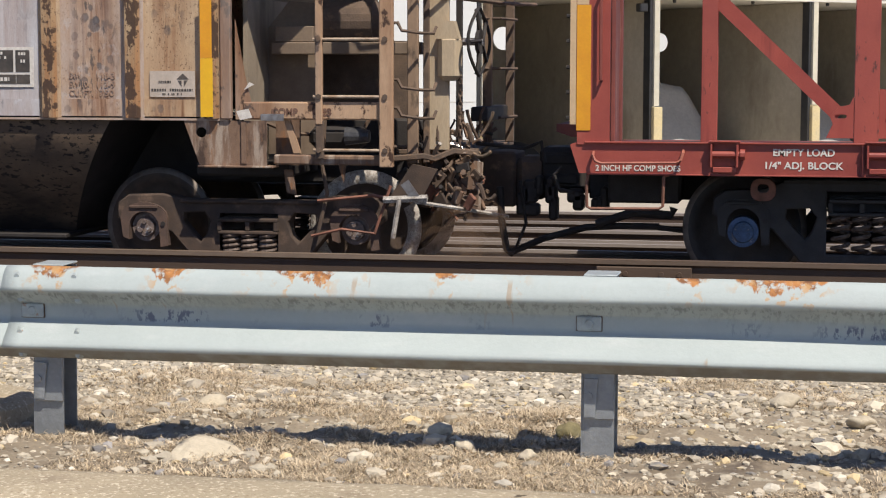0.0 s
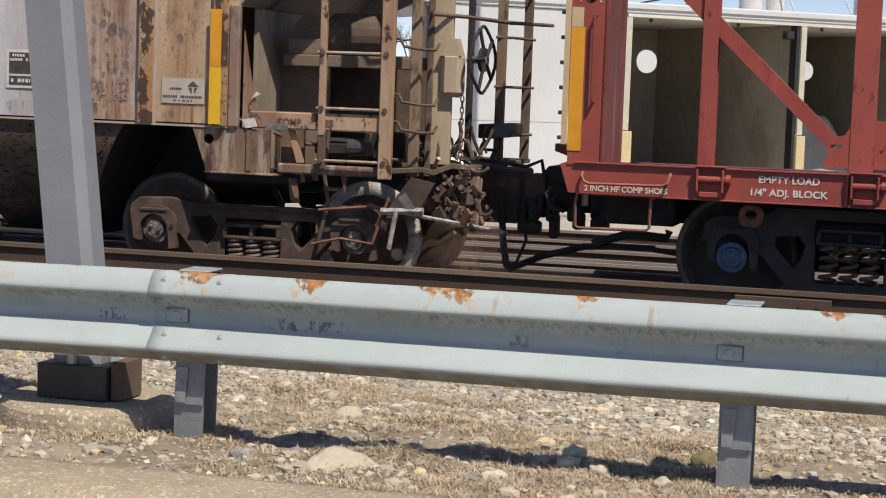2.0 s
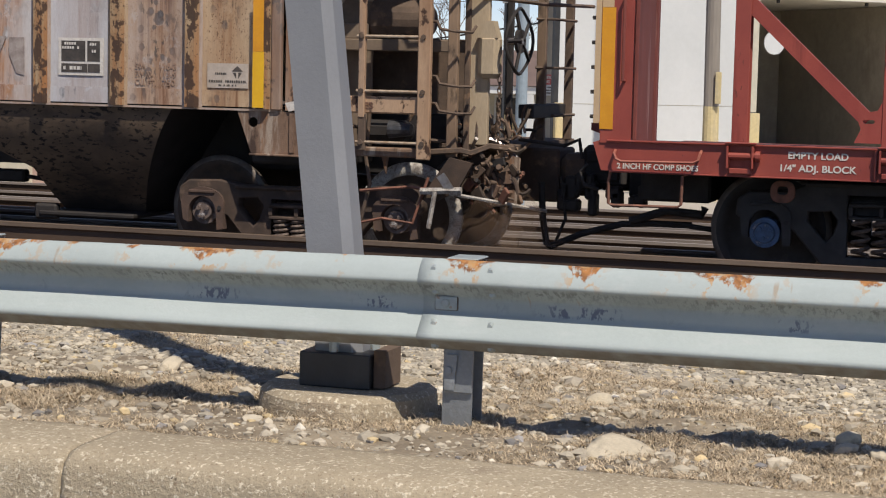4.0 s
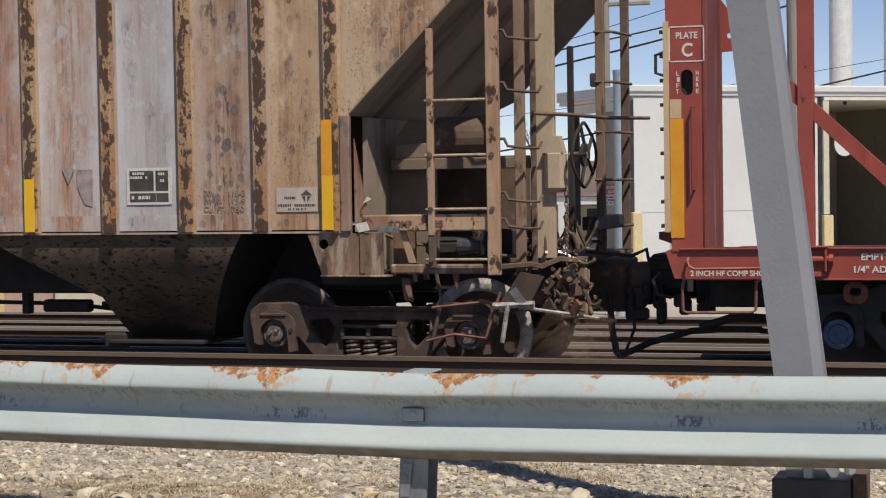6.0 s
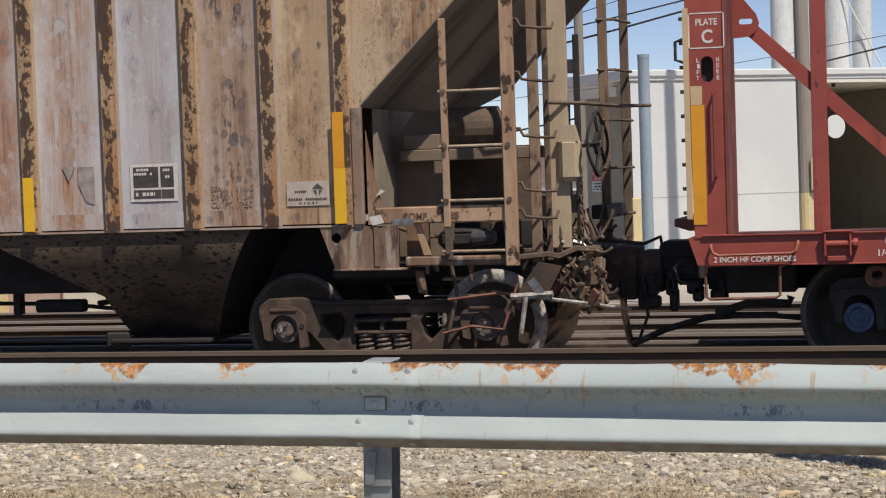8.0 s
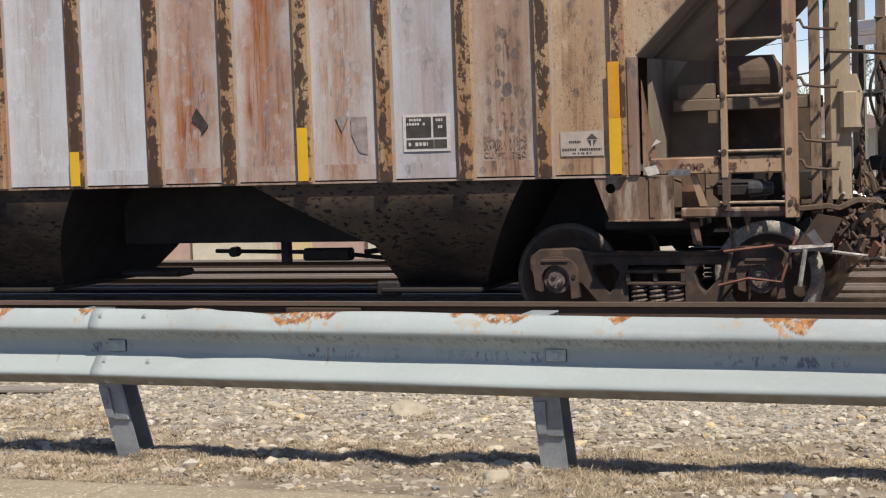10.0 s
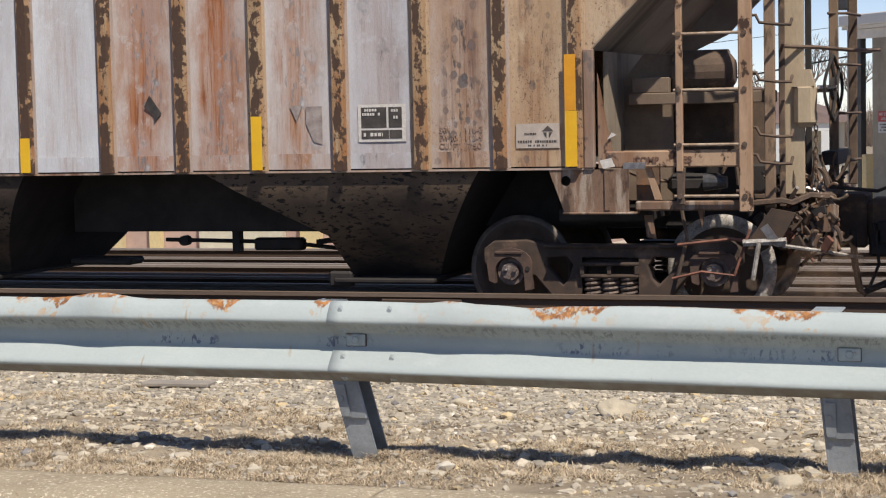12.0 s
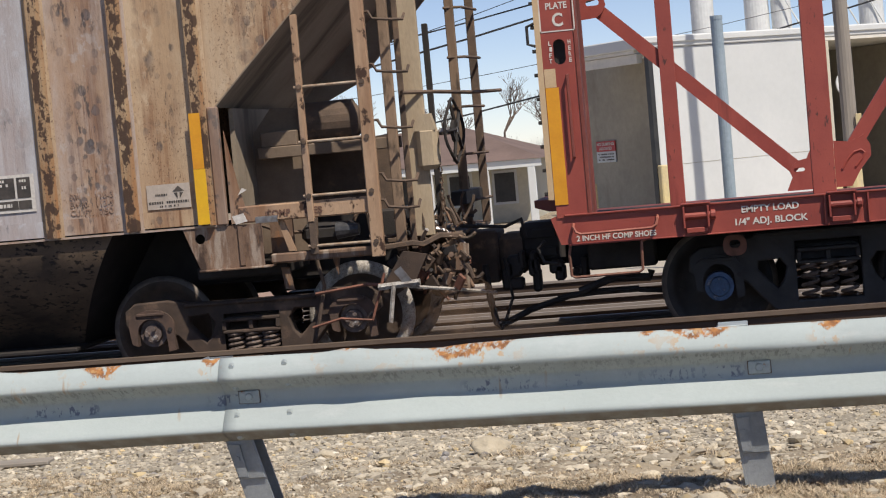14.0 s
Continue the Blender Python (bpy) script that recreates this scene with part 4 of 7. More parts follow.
def paint(name, base, second, streak, runs, stain, stains, pale, edges, specks=0.0):
    """Old side-sheet paint: chalk along the edges, rust runs down the middle, blistered stains with dark rims and runs below them."""
    m = surf(name, base, second, 1.7, 90, 0.8, 0, 0.25, [(pale, 3.2, 0.45, 0.66, (1, 1, 0.3), 0.5), (second, 24.0, 0.45, 0.65, (1, 1, 0.05), 0.6)], stretch=(1, 1, 0.35), per_object=0.05, spread=0.16)
    nt = m.node_tree
    hsv = [n for n in nt.nodes if n.bl_idname == "ShaderNodeHueSaturation"][0]
    col = hsv.inputs["Color"].links[0].from_socket
    tc = nt.nodes.new("ShaderNodeTexCoord")
    vec = tc.outputs["Object"]
    shift = calc(nt, "MULTIPLY", nt.nodes.new("ShaderNodeObjectInfo").outputs["Random"], 31.0)
    sep = nt.nodes.new("ShaderNodeSeparateXYZ")
    nt.links.new(tc.outputs["Generated"], sep.inputs[0])
    wander = calc(nt, "MULTIPLY", calc(nt, "SUBTRACT", noise_tex(nt, vec, 5.0, 3, (1, 1, 0.6), shift=shift), 0.5), 0.5)
    mid = ramp(nt, calc(nt, "ADD", sep.outputs[0], wander), [(0.1, 0.0), (0.34, 1.0), (0.66, 1.0), (0.92, 0.0)])

    def n(scale, lo, hi, stretch=(1, 1, 1), detail=5, rough=0.65, much=1.0):
        return ramp(nt, noise_tex(nt, vec, scale, detail, stretch, rough, shift), [(lo, 0.0), (hi, much)])

    def times(*fs):
        f = fs[0]
        for g in fs[1:]:
            f = calc(nt, "MULTIPLY", f, g)
        return f
    if runs:
        body = times(mid, n(1.5, 0.36, 0.56, (1.2, 1, 0.5)))
        col = mixc(nt, times(body, n(11, 0.36, 0.6, (1, 1, 0.07)), runs), col, streak)
        deep = (streak[0] * 0.6, streak[1] * 0.5, streak[2] * 0.45)
        col = mixc(nt, times(body, n(30, 0.5, 0.64, (1, 1, 0.05)), runs), col, deep)
    col = mixc(nt, times(calc(nt, "SUBTRACT", 1.0, mid), n(6, 0.36, 0.58, (1, 1, 0.25)), edges), col, pale)
    col = mixc(nt, times(n(13, 0.54, 0.6, (1, 1, 0.7)), n(2.2, 0.46, 0.56), 0.55), col, pale)       # flaked chalk
    if stains:
        zone = times(n(2.1, 0.5 - 0.1 * stains, 0.6 - 0.1 * stains, (1, 1, 0.55), 2), mid)
        for scale, r in ((5.2, 0.44), (10.0, 0.42)):
            mp = nt.nodes.new("ShaderNodeMapping")
            mp.inputs["Scale"].default_value = (1, 0.02, 0.8)
            nt.links.new(vec, mp.inputs[0])
            nt.links.new(shift, mp.inputs["Location"])
            vo = nt.nodes.new("ShaderNodeTexVoronoi")
            vo.inputs["Scale"].default_value = scale
            nt.links.new(mp.outputs[0], vo.inputs["Vector"])
            cs = nt.nodes.new("ShaderNodeSeparateColor")
            nt.links.new(vo.outputs["Color"], cs.inputs[0])
            d = calc(nt, "ADD", vo.outputs["Distance"], calc(nt, "MULTIPLY", calc(nt, "SUBTRACT", noise_tex(nt, vec, scale * 3, 4, (1, 1, 1), 0.65), 0.5), 0.35))
            d = calc(nt, "ADD", d, calc(nt, "MULTIPLY", cs.outputs[0], 0.18))
            keep = calc(nt, "LESS_THAN", cs.outputs[1], 0.6)
            rim = tuple(0.45 * v for v in stain)
            col = mixc(nt, times(ramp(nt, d, [(r - 0.16, 1.0), (r, 0.0)]), keep, zone, 0.8), col, stain)
            col = mixc(nt, times(ramp(nt, d, [(r - 0.2, 0.0), (r - 0.1, 1.0), (r - 0.05, 1.0), (r, 0.0)]), keep, zone, 0.5), col, rim)
        col = mixc(nt, times(zone, n(14, 0.46, 0.62, (1, 1, 0.05)), 0.7), col, tuple(0.5 * (a + c) for a, c in zip(stain, streak)))
        col = mixc(nt, times(zone, n(22, 0.56, 0.62, (1, 1, 0.3)), 0.8), col, tuple(0.4 * v for v in stain))
    if specks:
        col = mixc(nt, times(n(62, 0.58, 0.63, (1, 1, 0.7)), n(1.9, 0.44, 0.6, (1, 1, 0.6)), specks), col, (0.13, 0.07, 0.04))
    nt.links.new(col, hsv.inputs["Color"])
    return m


def rib_paint(name, cover, orange):
    """Cream rib paint scabbed over with dark rust, bleeding orange towards the foot."""
    m = surf(name, (0.46, 0.33, 0.20), (0.35, 0.225, 0.125), 4, 70, 0.82, 0, 0.3, [((0.32, 0.16, 0.075), 9.0, 0.5, 0.66, (1, 1, 0.1), 0.7)], spread=0.18)
    nt = m.node_tree
    hsv = [n for n in nt.nodes if n.bl_idname == "ShaderNodeHueSaturation"][0]
    col = hsv.inputs["Color"].links[0].from_socket
    tc = nt.nodes.new("ShaderNodeTexCoord")
    vec = tc.outputs["Object"]
    sep = nt.nodes.new("ShaderNodeSeparateXYZ")
    nt.links.new(tc.outputs["Generated"], sep.inputs[0])
    mid = calc(nt, "SUBTRACT", calc(nt, "MULTIPLY", ramp(nt, sep.outputs[0], [(0.05, 0.1), (0.35, 1.0), (0.75, 1.0), (0.98, 0.4)]), 0.2), 0.13)
    run = calc(nt, "MULTIPLY", calc(nt, "SUBTRACT", noise_tex(nt, vec, 1.3, 2, (1, 1, 1)), 0.5), 0.5)
    foot = ramp(nt, calc(nt, "ADD", sep.outputs[2], calc(nt, "MULTIPLY", run, 0.3)), [(0.0, 1.0), (0.16, 0.7), (0.3, 0.0)])
    bleed = calc(nt, "MULTIPLY", ramp(nt, noise_tex(nt, vec, 22, 5, (1, 1, 0.06), 0.65), [(0.42, 0.0), (0.58, 1.0)]), calc(nt, "ADD", calc(nt, "MULTIPLY", foot, 0.7), orange))
    col = mixc(nt, bleed, col, (0.34, 0.155, 0.06))
    scab = calc(nt, "ADD", calc(nt, "ADD", noise_tex(nt, vec, 17, 4, (1, 0.3, 0.6), 0.6), mid), run)
    edge = ramp(nt, scab, [(0.5 - cover, 0.0), (0.55 - cover, 1.0)])
    dark = mixc(nt, noise_tex(nt, vec, 40, 4), (0.085, 0.045, 0.028), (0.038, 0.023, 0.018))
    col = mixc(nt, calc(nt, "MULTIPLY", edge, 0.95), col, dark)
    col = mixc(nt, ramp(nt, noise_tex(nt, vec, 55, 4, (1, 0.3, 0.7), 0.6), [(0.6, 0.0), (0.635, 0.85)]), col, (0.07, 0.038, 0.025))
    nt.links.new(col, hsv.inputs["Color"])
    return m


P_WHITE = paint("chalky white paint", (0.62, 0.635, 0.66), (0.53, 0.51, 0.51), (0.42, 0.27, 0.2), 0.3, (0.45, 0.42, 0.42), 0.0, (0.66, 0.67, 0.69), 0.6)
P_LILAC = paint("lilac-grey chalked paint", (0.50, 0.475, 0.49), (0.43, 0.38, 0.37), (0.38, 0.24, 0.17), 0.25, (0.36, 0.36, 0.38), 0.15, (0.56, 0.56, 0.58), 0.7)
P_GREY = paint("grey chalked paint", (0.50, 0.43, 0.40), (0.44, 0.33, 0.275), (0.40, 0.19, 0.085), 0.85, (0.52, 0.5, 0.5), 0.6, (0.58, 0.55, 0.54), 0.8)
P_ORANGE = paint("rust-bled orange paint", (0.46, 0.335, 0.27), (0.42, 0.235, 0.145), (0.38, 0.14, 0.05), 1.0, (0.46, 0.45, 0.46), 1.0, (0.56, 0.5, 0.47), 0.85)
P_TANRUST = paint("rust-bled tan paint", (0.51, 0.365, 0.255), (0.42, 0.275, 0.18), (0.25, 0.12, 0.065), 1.0, (0.15, 0.135, 0.14), 1.0, (0.50, 0.44, 0.41), 0.55, 0.5)
P_TAN = paint("peach tan paint", (0.52, 0.365, 0.225), (0.43, 0.28, 0.165), (0.27, 0.125, 0.058), 0.85, (0.15, 0.125, 0.115), 0.7, (0.60, 0.47, 0.33), 0.4, 0.9)
P_RIB = rib_paint("cream rib paint flaking to rust", 0.0, 0.1)
P_RIBDARK = rib_paint("rib paint gone to dark rust", 0.035, 0.6)

RIBS = [-12.24, -11.44, -10.64, -9.84, -9.02, -8.205, -7.456, -6.725, -5.955, -5.215, -4.515, -3.865]
PANEL_LOOK = [P_WHITE, P_WHITE, P_WHITE, P_WHITE, P_WHITE, P_ORANGE, P_ORANGE, P_GREY, P_LILAC, P_TANRUST, P_TAN]


def build_hopper():
    h = thing("hopper_wagon", (-7.0, YC, TOP), "rusty tan and white covered hopper wagon with smashed brake gear", "railway wagon")
    BOT, ROOF = 0.985, 3.75
    # side sheets between the ribs
    for i, (a, b) in enumerate(zip(RIBS, RIBS[1:])):
        bm = bmesh.new()
        # slightly dished sheet
        n, k = 6, 10
        grid = []
        for ix in range(n + 1):
            x = a + 0.05 + (b - a - 0.1) * ix / n
            grid.append([bm.verts.new((x, SIDE + 0.02 * math.sin(math.pi * ix / n) * math.sin(math.pi * iz / k) + 0.004 * noise.noise((x * 3, iz * 0.8, 1)), BOT + (ROOF - BOT) * iz / k)) for iz in range(k + 1)])
        for p, q in zip(grid, grid[1:]):
            for iz in range(k):
                bm.faces.new((p[iz], q[iz], q[iz + 1], p[iz + 1]))
        part("side_sheet", bm, PANEL_LOOK[i], h, smooth=False)
        bm = bmesh.new()
        box(bm, a + 0.06, b - 0.06, SIDE - 0.005, SIDE - 0.001, BOT, BOT + 0.135)
        part("lap_strip", bm, PANEL_LOOK[i], h)
    bm = bmesh.new()
    box(bm, -18.5, RIBS[0] - 0.05, SIDE, SIDE + 0.01, BOT, ROOF)
    part("side_sheet", bm, P_WHITE, h)
    bm = bmesh.new()
    box(bm, -18.5, -3.72, YC + 1.48, YC + 1.49, BOT, ROOF)
    part("far_side", bm, P_TAN, h)
    for i, x in enumerate(RIBS):
        bm = bmesh.new()
        w = 0.062
        fl = bmesh.new()
        prism(fl, [(x - w - 0.03, BOT - 0.012), (x + w + 0.03, BOT - 0.012), (x + w + 0.03, ROOF), (x - w - 0.03, ROOF)], SIDE - 0.008, SIDE - 0.002)
        part("rib_flange", fl, P_TANRUST if i in (3, 4, 5, 6, 8, 10) else P_TAN, h)
        # hat section
        prof = [(-w, 0.0), (-w * 0.72, -0.055), (w * 0.72, -0.055), (w, 0.0)]
        lo = [bm.verts.new((x + px, SIDE - 0.008 + py, BOT - 0.012)) for px, py in prof]
        hi = [bm.verts.new((x + px, SIDE - 0.008 + py, ROOF)) for px, py in prof]
        for k in range(3):
            bm.faces.new((lo[k], lo[k + 1], hi[k + 1], hi[k]))
        bm.faces.new(lo[::-1])
        bmesh.ops.recalc_face_normals(bm, faces=bm.faces[:])
        part("rib", bm, P_RIBDARK if i in (3, 4, 5, 6, 8) else P_RIB, h)
    bm = bmesh.new()
    box(bm, -18.5, -3.73, SIDE - 0.01, SIDE + 0.12, BOT - 0.03, BOT - 0.013)
    part("bottom_flange", bm, P_TANRUST, h)
    # end corner: side sheet cut along the slope
    bm = bmesh.new()
    prism(bm, [(-3.8, BOT - 0.01), (-3.72, BOT - 0.01), (-3.72, 1.955), (-1.92, 3.755), (-3.8, 3.755)], SIDE - 0.004, SIDE + 0.012)
    part("end_sheet", bm, P_TAN, h, "peach tan corner sheet cut along the slope")
    bm = bmesh.new()
    box(bm, -3.79, -3.7, SIDE - 0.03, SIDE + 0.03, BOT - 0.02, 1.95, 0.01)
    part("corner_post", bm, M_TAN, h)
    # slope sheet
    bm = bmesh.new()
    a = [(-3.72, SIDE + 0.0, 1.94), (-1.9, SIDE + 0.0, 3.76), (-1.9, YC + 1.48, 3.76), (-3.72, YC + 1.48, 1.94)]
    lo = [bm.verts.new(p) for p in a]
    hi = [bm.verts.new((x - 0.03, y, z + 0.03)) for x, y, z in a]
    bm.faces.new(lo)
    bm.faces.new(hi[::-1])
    for k in range(4):
        bm.faces.new((lo[k], lo[(k + 1) % 4], hi[(k + 1) % 4], hi[k]))
    bmesh.ops.recalc_face_normals(bm, faces=bm.faces[:])
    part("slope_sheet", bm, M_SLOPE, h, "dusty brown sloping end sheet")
    bm = bmesh.new()
    prism(bm, [(-3.7, 1.95), (-1.9, 3.75), (-1.5, 3.75), (-3.08, 2.14), (-3.5, 1.95)], YC + 1.42, YC + 1.46)
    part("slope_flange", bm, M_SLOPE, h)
    bm = bmesh.new()
    box(bm, -18.5, -1.92, SIDE + 0.01, YC + 1.47, 3.74, 3.8)
    part("roof", bm, M_TAN, h)
    # bulkhead and shelf below the slope
    bm = bmesh.new()
    box(bm, -3.68, -3.64, SIDE + 0.25, YC + 1.4, 0.62, 1.93)
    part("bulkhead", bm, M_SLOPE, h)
    bm = bmesh.new()
    prism(bm, [(-3.68, BOT - 0.02), (-3.52, BOT - 0.02), (-3.6, 1.3), (-3.68, 1.75)], SIDE + 0.03, SIDE + 0.045)
    part("torn_gusset", bm, M_TAN, h, "torn tan gusset plate")
    # web plate, shelf and reservoir are coloured darker for the shade in here
    bm = bmesh.new()
    prism(bm, [(-3.63, 0.66), (-3.2, 0.66), (-3.2, 1.9), (-3.45, 1.92), (-3.63, 1.7)], SIDE + 0.8, SIDE + 0.82)
    part("web_plate", bm, M_SLOPESHADE, h)
    bm = bmesh.new()
    box(bm, -3.55, -2.3, SIDE + 0.6, SIDE + 0.7, 1.48, 1.58, 0.008)
    box(bm, -3.52, -3.2, SIDE + 0.62, SIDE + 0.7, 1.58, 1.71, 0.008)
    part("cross_shelf", bm, M_SLOPESHADE, h)
    bm = bmesh.new()
    box(bm, -3.45, -2.5, SIDE + 1.3, SIDE + 1.34, 0.7, 1.6)
    part("dark_panel", bm, M_GRIME, h)
    bm = bmesh.new()
    rod(bm, (-3.2, SIDE + 0.9, 1.75), (-2.74, SIDE + 0.9, 1.75), 0.19, 20)
    rod(bm, (-2.74, SIDE + 0.9, 1.75), (-2.68, SIDE + 0.9, 1.75), 0.175, 20, 0.1)
    part("air_reservoir", bm, M_GRIME, h, "dusty brown air reservoir tank", smooth=False)
    # side sill at the end with worn words
    bm = bmesh.new()
    box(bm, -3.62, -2.43, SIDE + 0.02, SIDE + 0.06, 0.965, 1.105, 0.012)
    part("end_sill", bm, M_TAN, h)
    part("stencil_line", lettering("COMP", -3.38, 1.0, SIDE + 0.016, 0.055, 0.21), M_INK, h)
    part("stencil_line", lettering("OES", -3.05, 1.0, SIDE + 0.016, 0.055, 0.15), M_INK, h)
    bm = bmesh.new()
    box(bm, -3.47, -3.28, SIDE + 0.008, SIDE + 0.014, 0.955, 1.01, 0.002)
    part("tag_plate", bm, M_BRIGHT, h, "bent bright tag plate")
    bm = bmesh.new()
    prism(bm, [(-3.66, 1.03), (-3.56, 1.05), (-3.53, 0.98), (-3.63, 0.96)], SIDE - 0.02, SIDE - 0.015)
    part("paper_scrap", bm, M_WHITE, h, "torn white paper scrap")
    bm = bmesh.new()
    prism(bm, [(-3.60, 1.2), (-3.56, 1.26), (-3.52, 1.24)], SIDE + 0.01, SIDE + 0.015)
    part("paper_scrap", bm, M_WHITE, h, "torn white paper scrap")
    bm = bmesh.new()
    box(bm, -3.38, -2.42, SIDE + 0.05, SIDE + 0.11, 0.61, 0.69, 0.012)
    part("lower_rail", bm, M_BRACKET, h)
    bm = bmesh.new()
    prism(bm, [(-3.3, 0.97), (-3.25, 0.97), (-3.16, 0.7), (-3.22, 0.7)], SIDE + 0.07, SIDE + 0.1)
    part("brace", bm, M_TAN, h)
    # brake valve cluster behind the sill
    bm = bmesh.new()
    box(bm, -3.18, -2.72, SIDE + 0.35, SIDE + 0.6, 0.73, 0.9, 0.05)
    part("brake_valve", bm, M_BLACK, h, "black brake control valve")
    bm = bmesh.new()
    rod(bm, (-2.85, SIDE + 0.3, 0.83), (-2.66, SIDE + 0.3, 0.83), 0.075, 12, 0.05)
    part("valve_body", bm, M_VALVE, h)
    for pts in ([(-2.72, SIDE + 0.4, 0.9), (-2.66, SIDE + 0.4, 1.0), (-2.6, SIDE + 0.4, 0.98), (-2.58, SIDE + 0.4, 0.8)], [(-3.5, SIDE + 0.3, 0.93), (-3.3, SIDE + 0.3, 0.85), (-3.18, SIDE + 0.4, 0.84)],
                [(-2.6, SIDE + 0.4, 0.75), (-2.4, SIDE + 0.4, 0.74), (-2.2, SIDE + 0.5, 0.78), (-1.9, SIDE + 0.6, 0.74)]):
        bm = bmesh.new()
        pipe(bm, pts, 0.018, 6)
        part("air_pipe", bm, M_GRIME, h)
    # side ladder
    lad = part("ladder", rod(bmesh.new(), (-2.455, SIDE + 0.03, 3.6), (-2.455, SIDE + 0.03, 3.65), 0.02, 6), M_TAN, h)
    bm = bmesh.new()
    box(bm, -3.02, -2.965, SIDE - 0.02, SIDE + 0.03, 0.93, 2.64, 0.006)
    part("stile", bm, M_TAN, lad)
    bm = bmesh.new()
    box(bm, -2.51, -2.40, SIDE - 0.02, SIDE + 0.04, 0.60, 3.7, 0.008)
    part("stile", bm, M_TAN, lad)
    bm = bmesh.new()
    box(bm, -3.02, -2.955, SIDE - 0.012, SIDE + 0.02, 0.66, 0.96, 0.006)
    part("stile", bm, M_GRIME, lad)
    for z in (2.50, 2.045, 1.592, 1.147, 0.73):
        if z < 2.1:
            bm = bmesh.new()
            rod(bm, (-3.04, SIDE + 0.0, z), (-2.41, SIDE + 0.0, z), 0.0125, 8)
            part("rung", bm, M_RUNG, lad)
            for x in (-2.99, -2.46):
                part("rung_bolt", rod(bmesh.new(), (x, SIDE - 0.034, z), (x, SIDE - 0.018, z), 0.022, 6), M_GRIME, lad)
    # corner bracket under the body
    me = plate([(-4.1, BOT - 0.03), (-3.42, BOT - 0.03), (-3.42, 0.60), (-3.97, 0.60)], [rounded(-3.955, 0.862, 0.085, 0.085)], SIDE + 0.0, SIDE + 0.02)
    part("jacking_bracket", me, M_BRACKET, h, "scraped brown corner bracket")
    bm = bmesh.new()
    box(bm, -3.62, -3.58, SIDE - 0.02, SIDE, 0.62, BOT - 0.04)
    box(bm, -3.98, -3.36, SIDE - 0.03, SIDE + 0.15, 0.585, 0.602, 0.004)
    box(bm, -3.4, -3.2, SIDE + 0.2, SIDE + 0.22, 0.6, BOT)
    part("bracket_flange", bm, M_BRACKET, h)
    # end posts and the end ladder
    for name, x, w, y, z0, z1, mt in (("end_post", -2.30, 0.085, 8.45, 0.62, 3.7, M_GRIMETAN), ("end_post", -2.22, 0.05, 8.6, 0.62, 3.7, M_GRIME), ("brake_mast", -2.135, 0.185, 8.62, 0.72, 3.7, M_MAST),
                                      ("end_post", -2.12, 0.05, 9.5, 0.75, 2.55, M_BLACK), ("ladder_post", -1.955, 0.08, 9.95, 0.72, 3.7, M_GRIMETAN), ("ladder_post", -1.845, 0.075, 10.5, 0.72, 3.7, M_GRIME)):
        bm = bmesh.new()
        box(bm, x - w / 2, x + w / 2, y, y + 0.06, z0, z1, 0.006)
        part(name, bm, mt, h)
    for z in (0.95, 1.37, 1.8, 2.25, 2.7):
        bm = bmesh.new()
        pipe(bm, [(-2.0, 9.93, z), (-1.85, 10.0, z), (-1.78, 10.5, z)], 0.014, 6)
        part("end_rung", bm, M_GRIME, h)
    for z in (1.0, 1.22, 1.66, 2.12, 2.55):
        bm = bmesh.new()
        pipe(bm, [(-2.44, 8.3, z + 0.06), (-2.38, 8.28, z + 0.06), (-2.35, 8.28, z), (-2.2, 8.3, z - 0.02), (-2.12, 8.4, z - 0.02), (-2.12, 8.5, z + 0.03)], 0.014, 6)
        part("grab_iron", bm, M_GRIME, h)
    bm = bmesh.new()
    pipe(bm, [(-2.2, 8.5, 1.93), (-1.95, 8.7, 1.92), (-1.7, 9.2, 1.9), (-1.6, 10.4, 1.93)], 0.018, 6)
    part("cross_grab", bm, M_GRIME, h)
    # hand brake
    bm = bmesh.new()
    box(bm, -2.12, -1.94, 8.54, 8.7, 1.27, 1.63, 0.04)
    prism(bm, [(-2.14, 1.6), (-1.95, 1.6), (-1.99, 1.74), (-2.08, 1.74)], 8.55, 8.68)
    part("brake_gearbox", bm, M_MAST, h, "tan hand brake gear box")
    whl = part("brake_wheel", ring_wheel(Vector((-1.82, 8.75, 1.58)), 0.27), M_BLACK, h, "black hand brake wheel")
    bm = bmesh.new()
    rod(bm, (-1.95, 8.75, 1.58), (-1.79, 8.75, 1.58), 0.03, 8)
    part("brake_hub", bm, M_BRIGHT, whl)
    for k in range(14):
        q = Vector((-1.95, 8.64, 1.26 - 0.045 * k))
        part("chain_link", pipe(bmesh.new(), [q + pose(0, 0, 0, 0, 0, 90 * (k % 2)) @ Vector((0.014 * math.cos(a), 0, 0.03 * math.sin(a))) for a in [j * math.pi / 4 for j in range(9)]], 0.006, 5), M_GRIME, h)
    # platform, crossbearers and end beam
    bm = bmesh.new()
    box(bm, -2.5, -1.86, 8.75, YC + 1.2, 0.68, 0.72, 0.006)
    part("end_platform", bm, M_GRIME, h)
    bm = bmesh.new()
    box(bm, -2.0, -1.86, 9.4, YC + 0.9, 0.93, 1.05, 0.01)
    part("end_crossbeam", bm, M_BLACK, h)
    bm = bmesh.new()
    box(bm, -2.4, -1.62, YC - 0.28, YC + 0.28, 0.22, 0.68, 0.02)
    part("draft_sill", bm, M_GRIME, h)
    bm = bmesh.new()
    box(bm, -9, -2.4, YC - 0.35, YC + 0.35, 0.4, 0.95, 0.02)
    part("centre_sill", bm, M_BLACK, h)
    bm = bmesh.new()
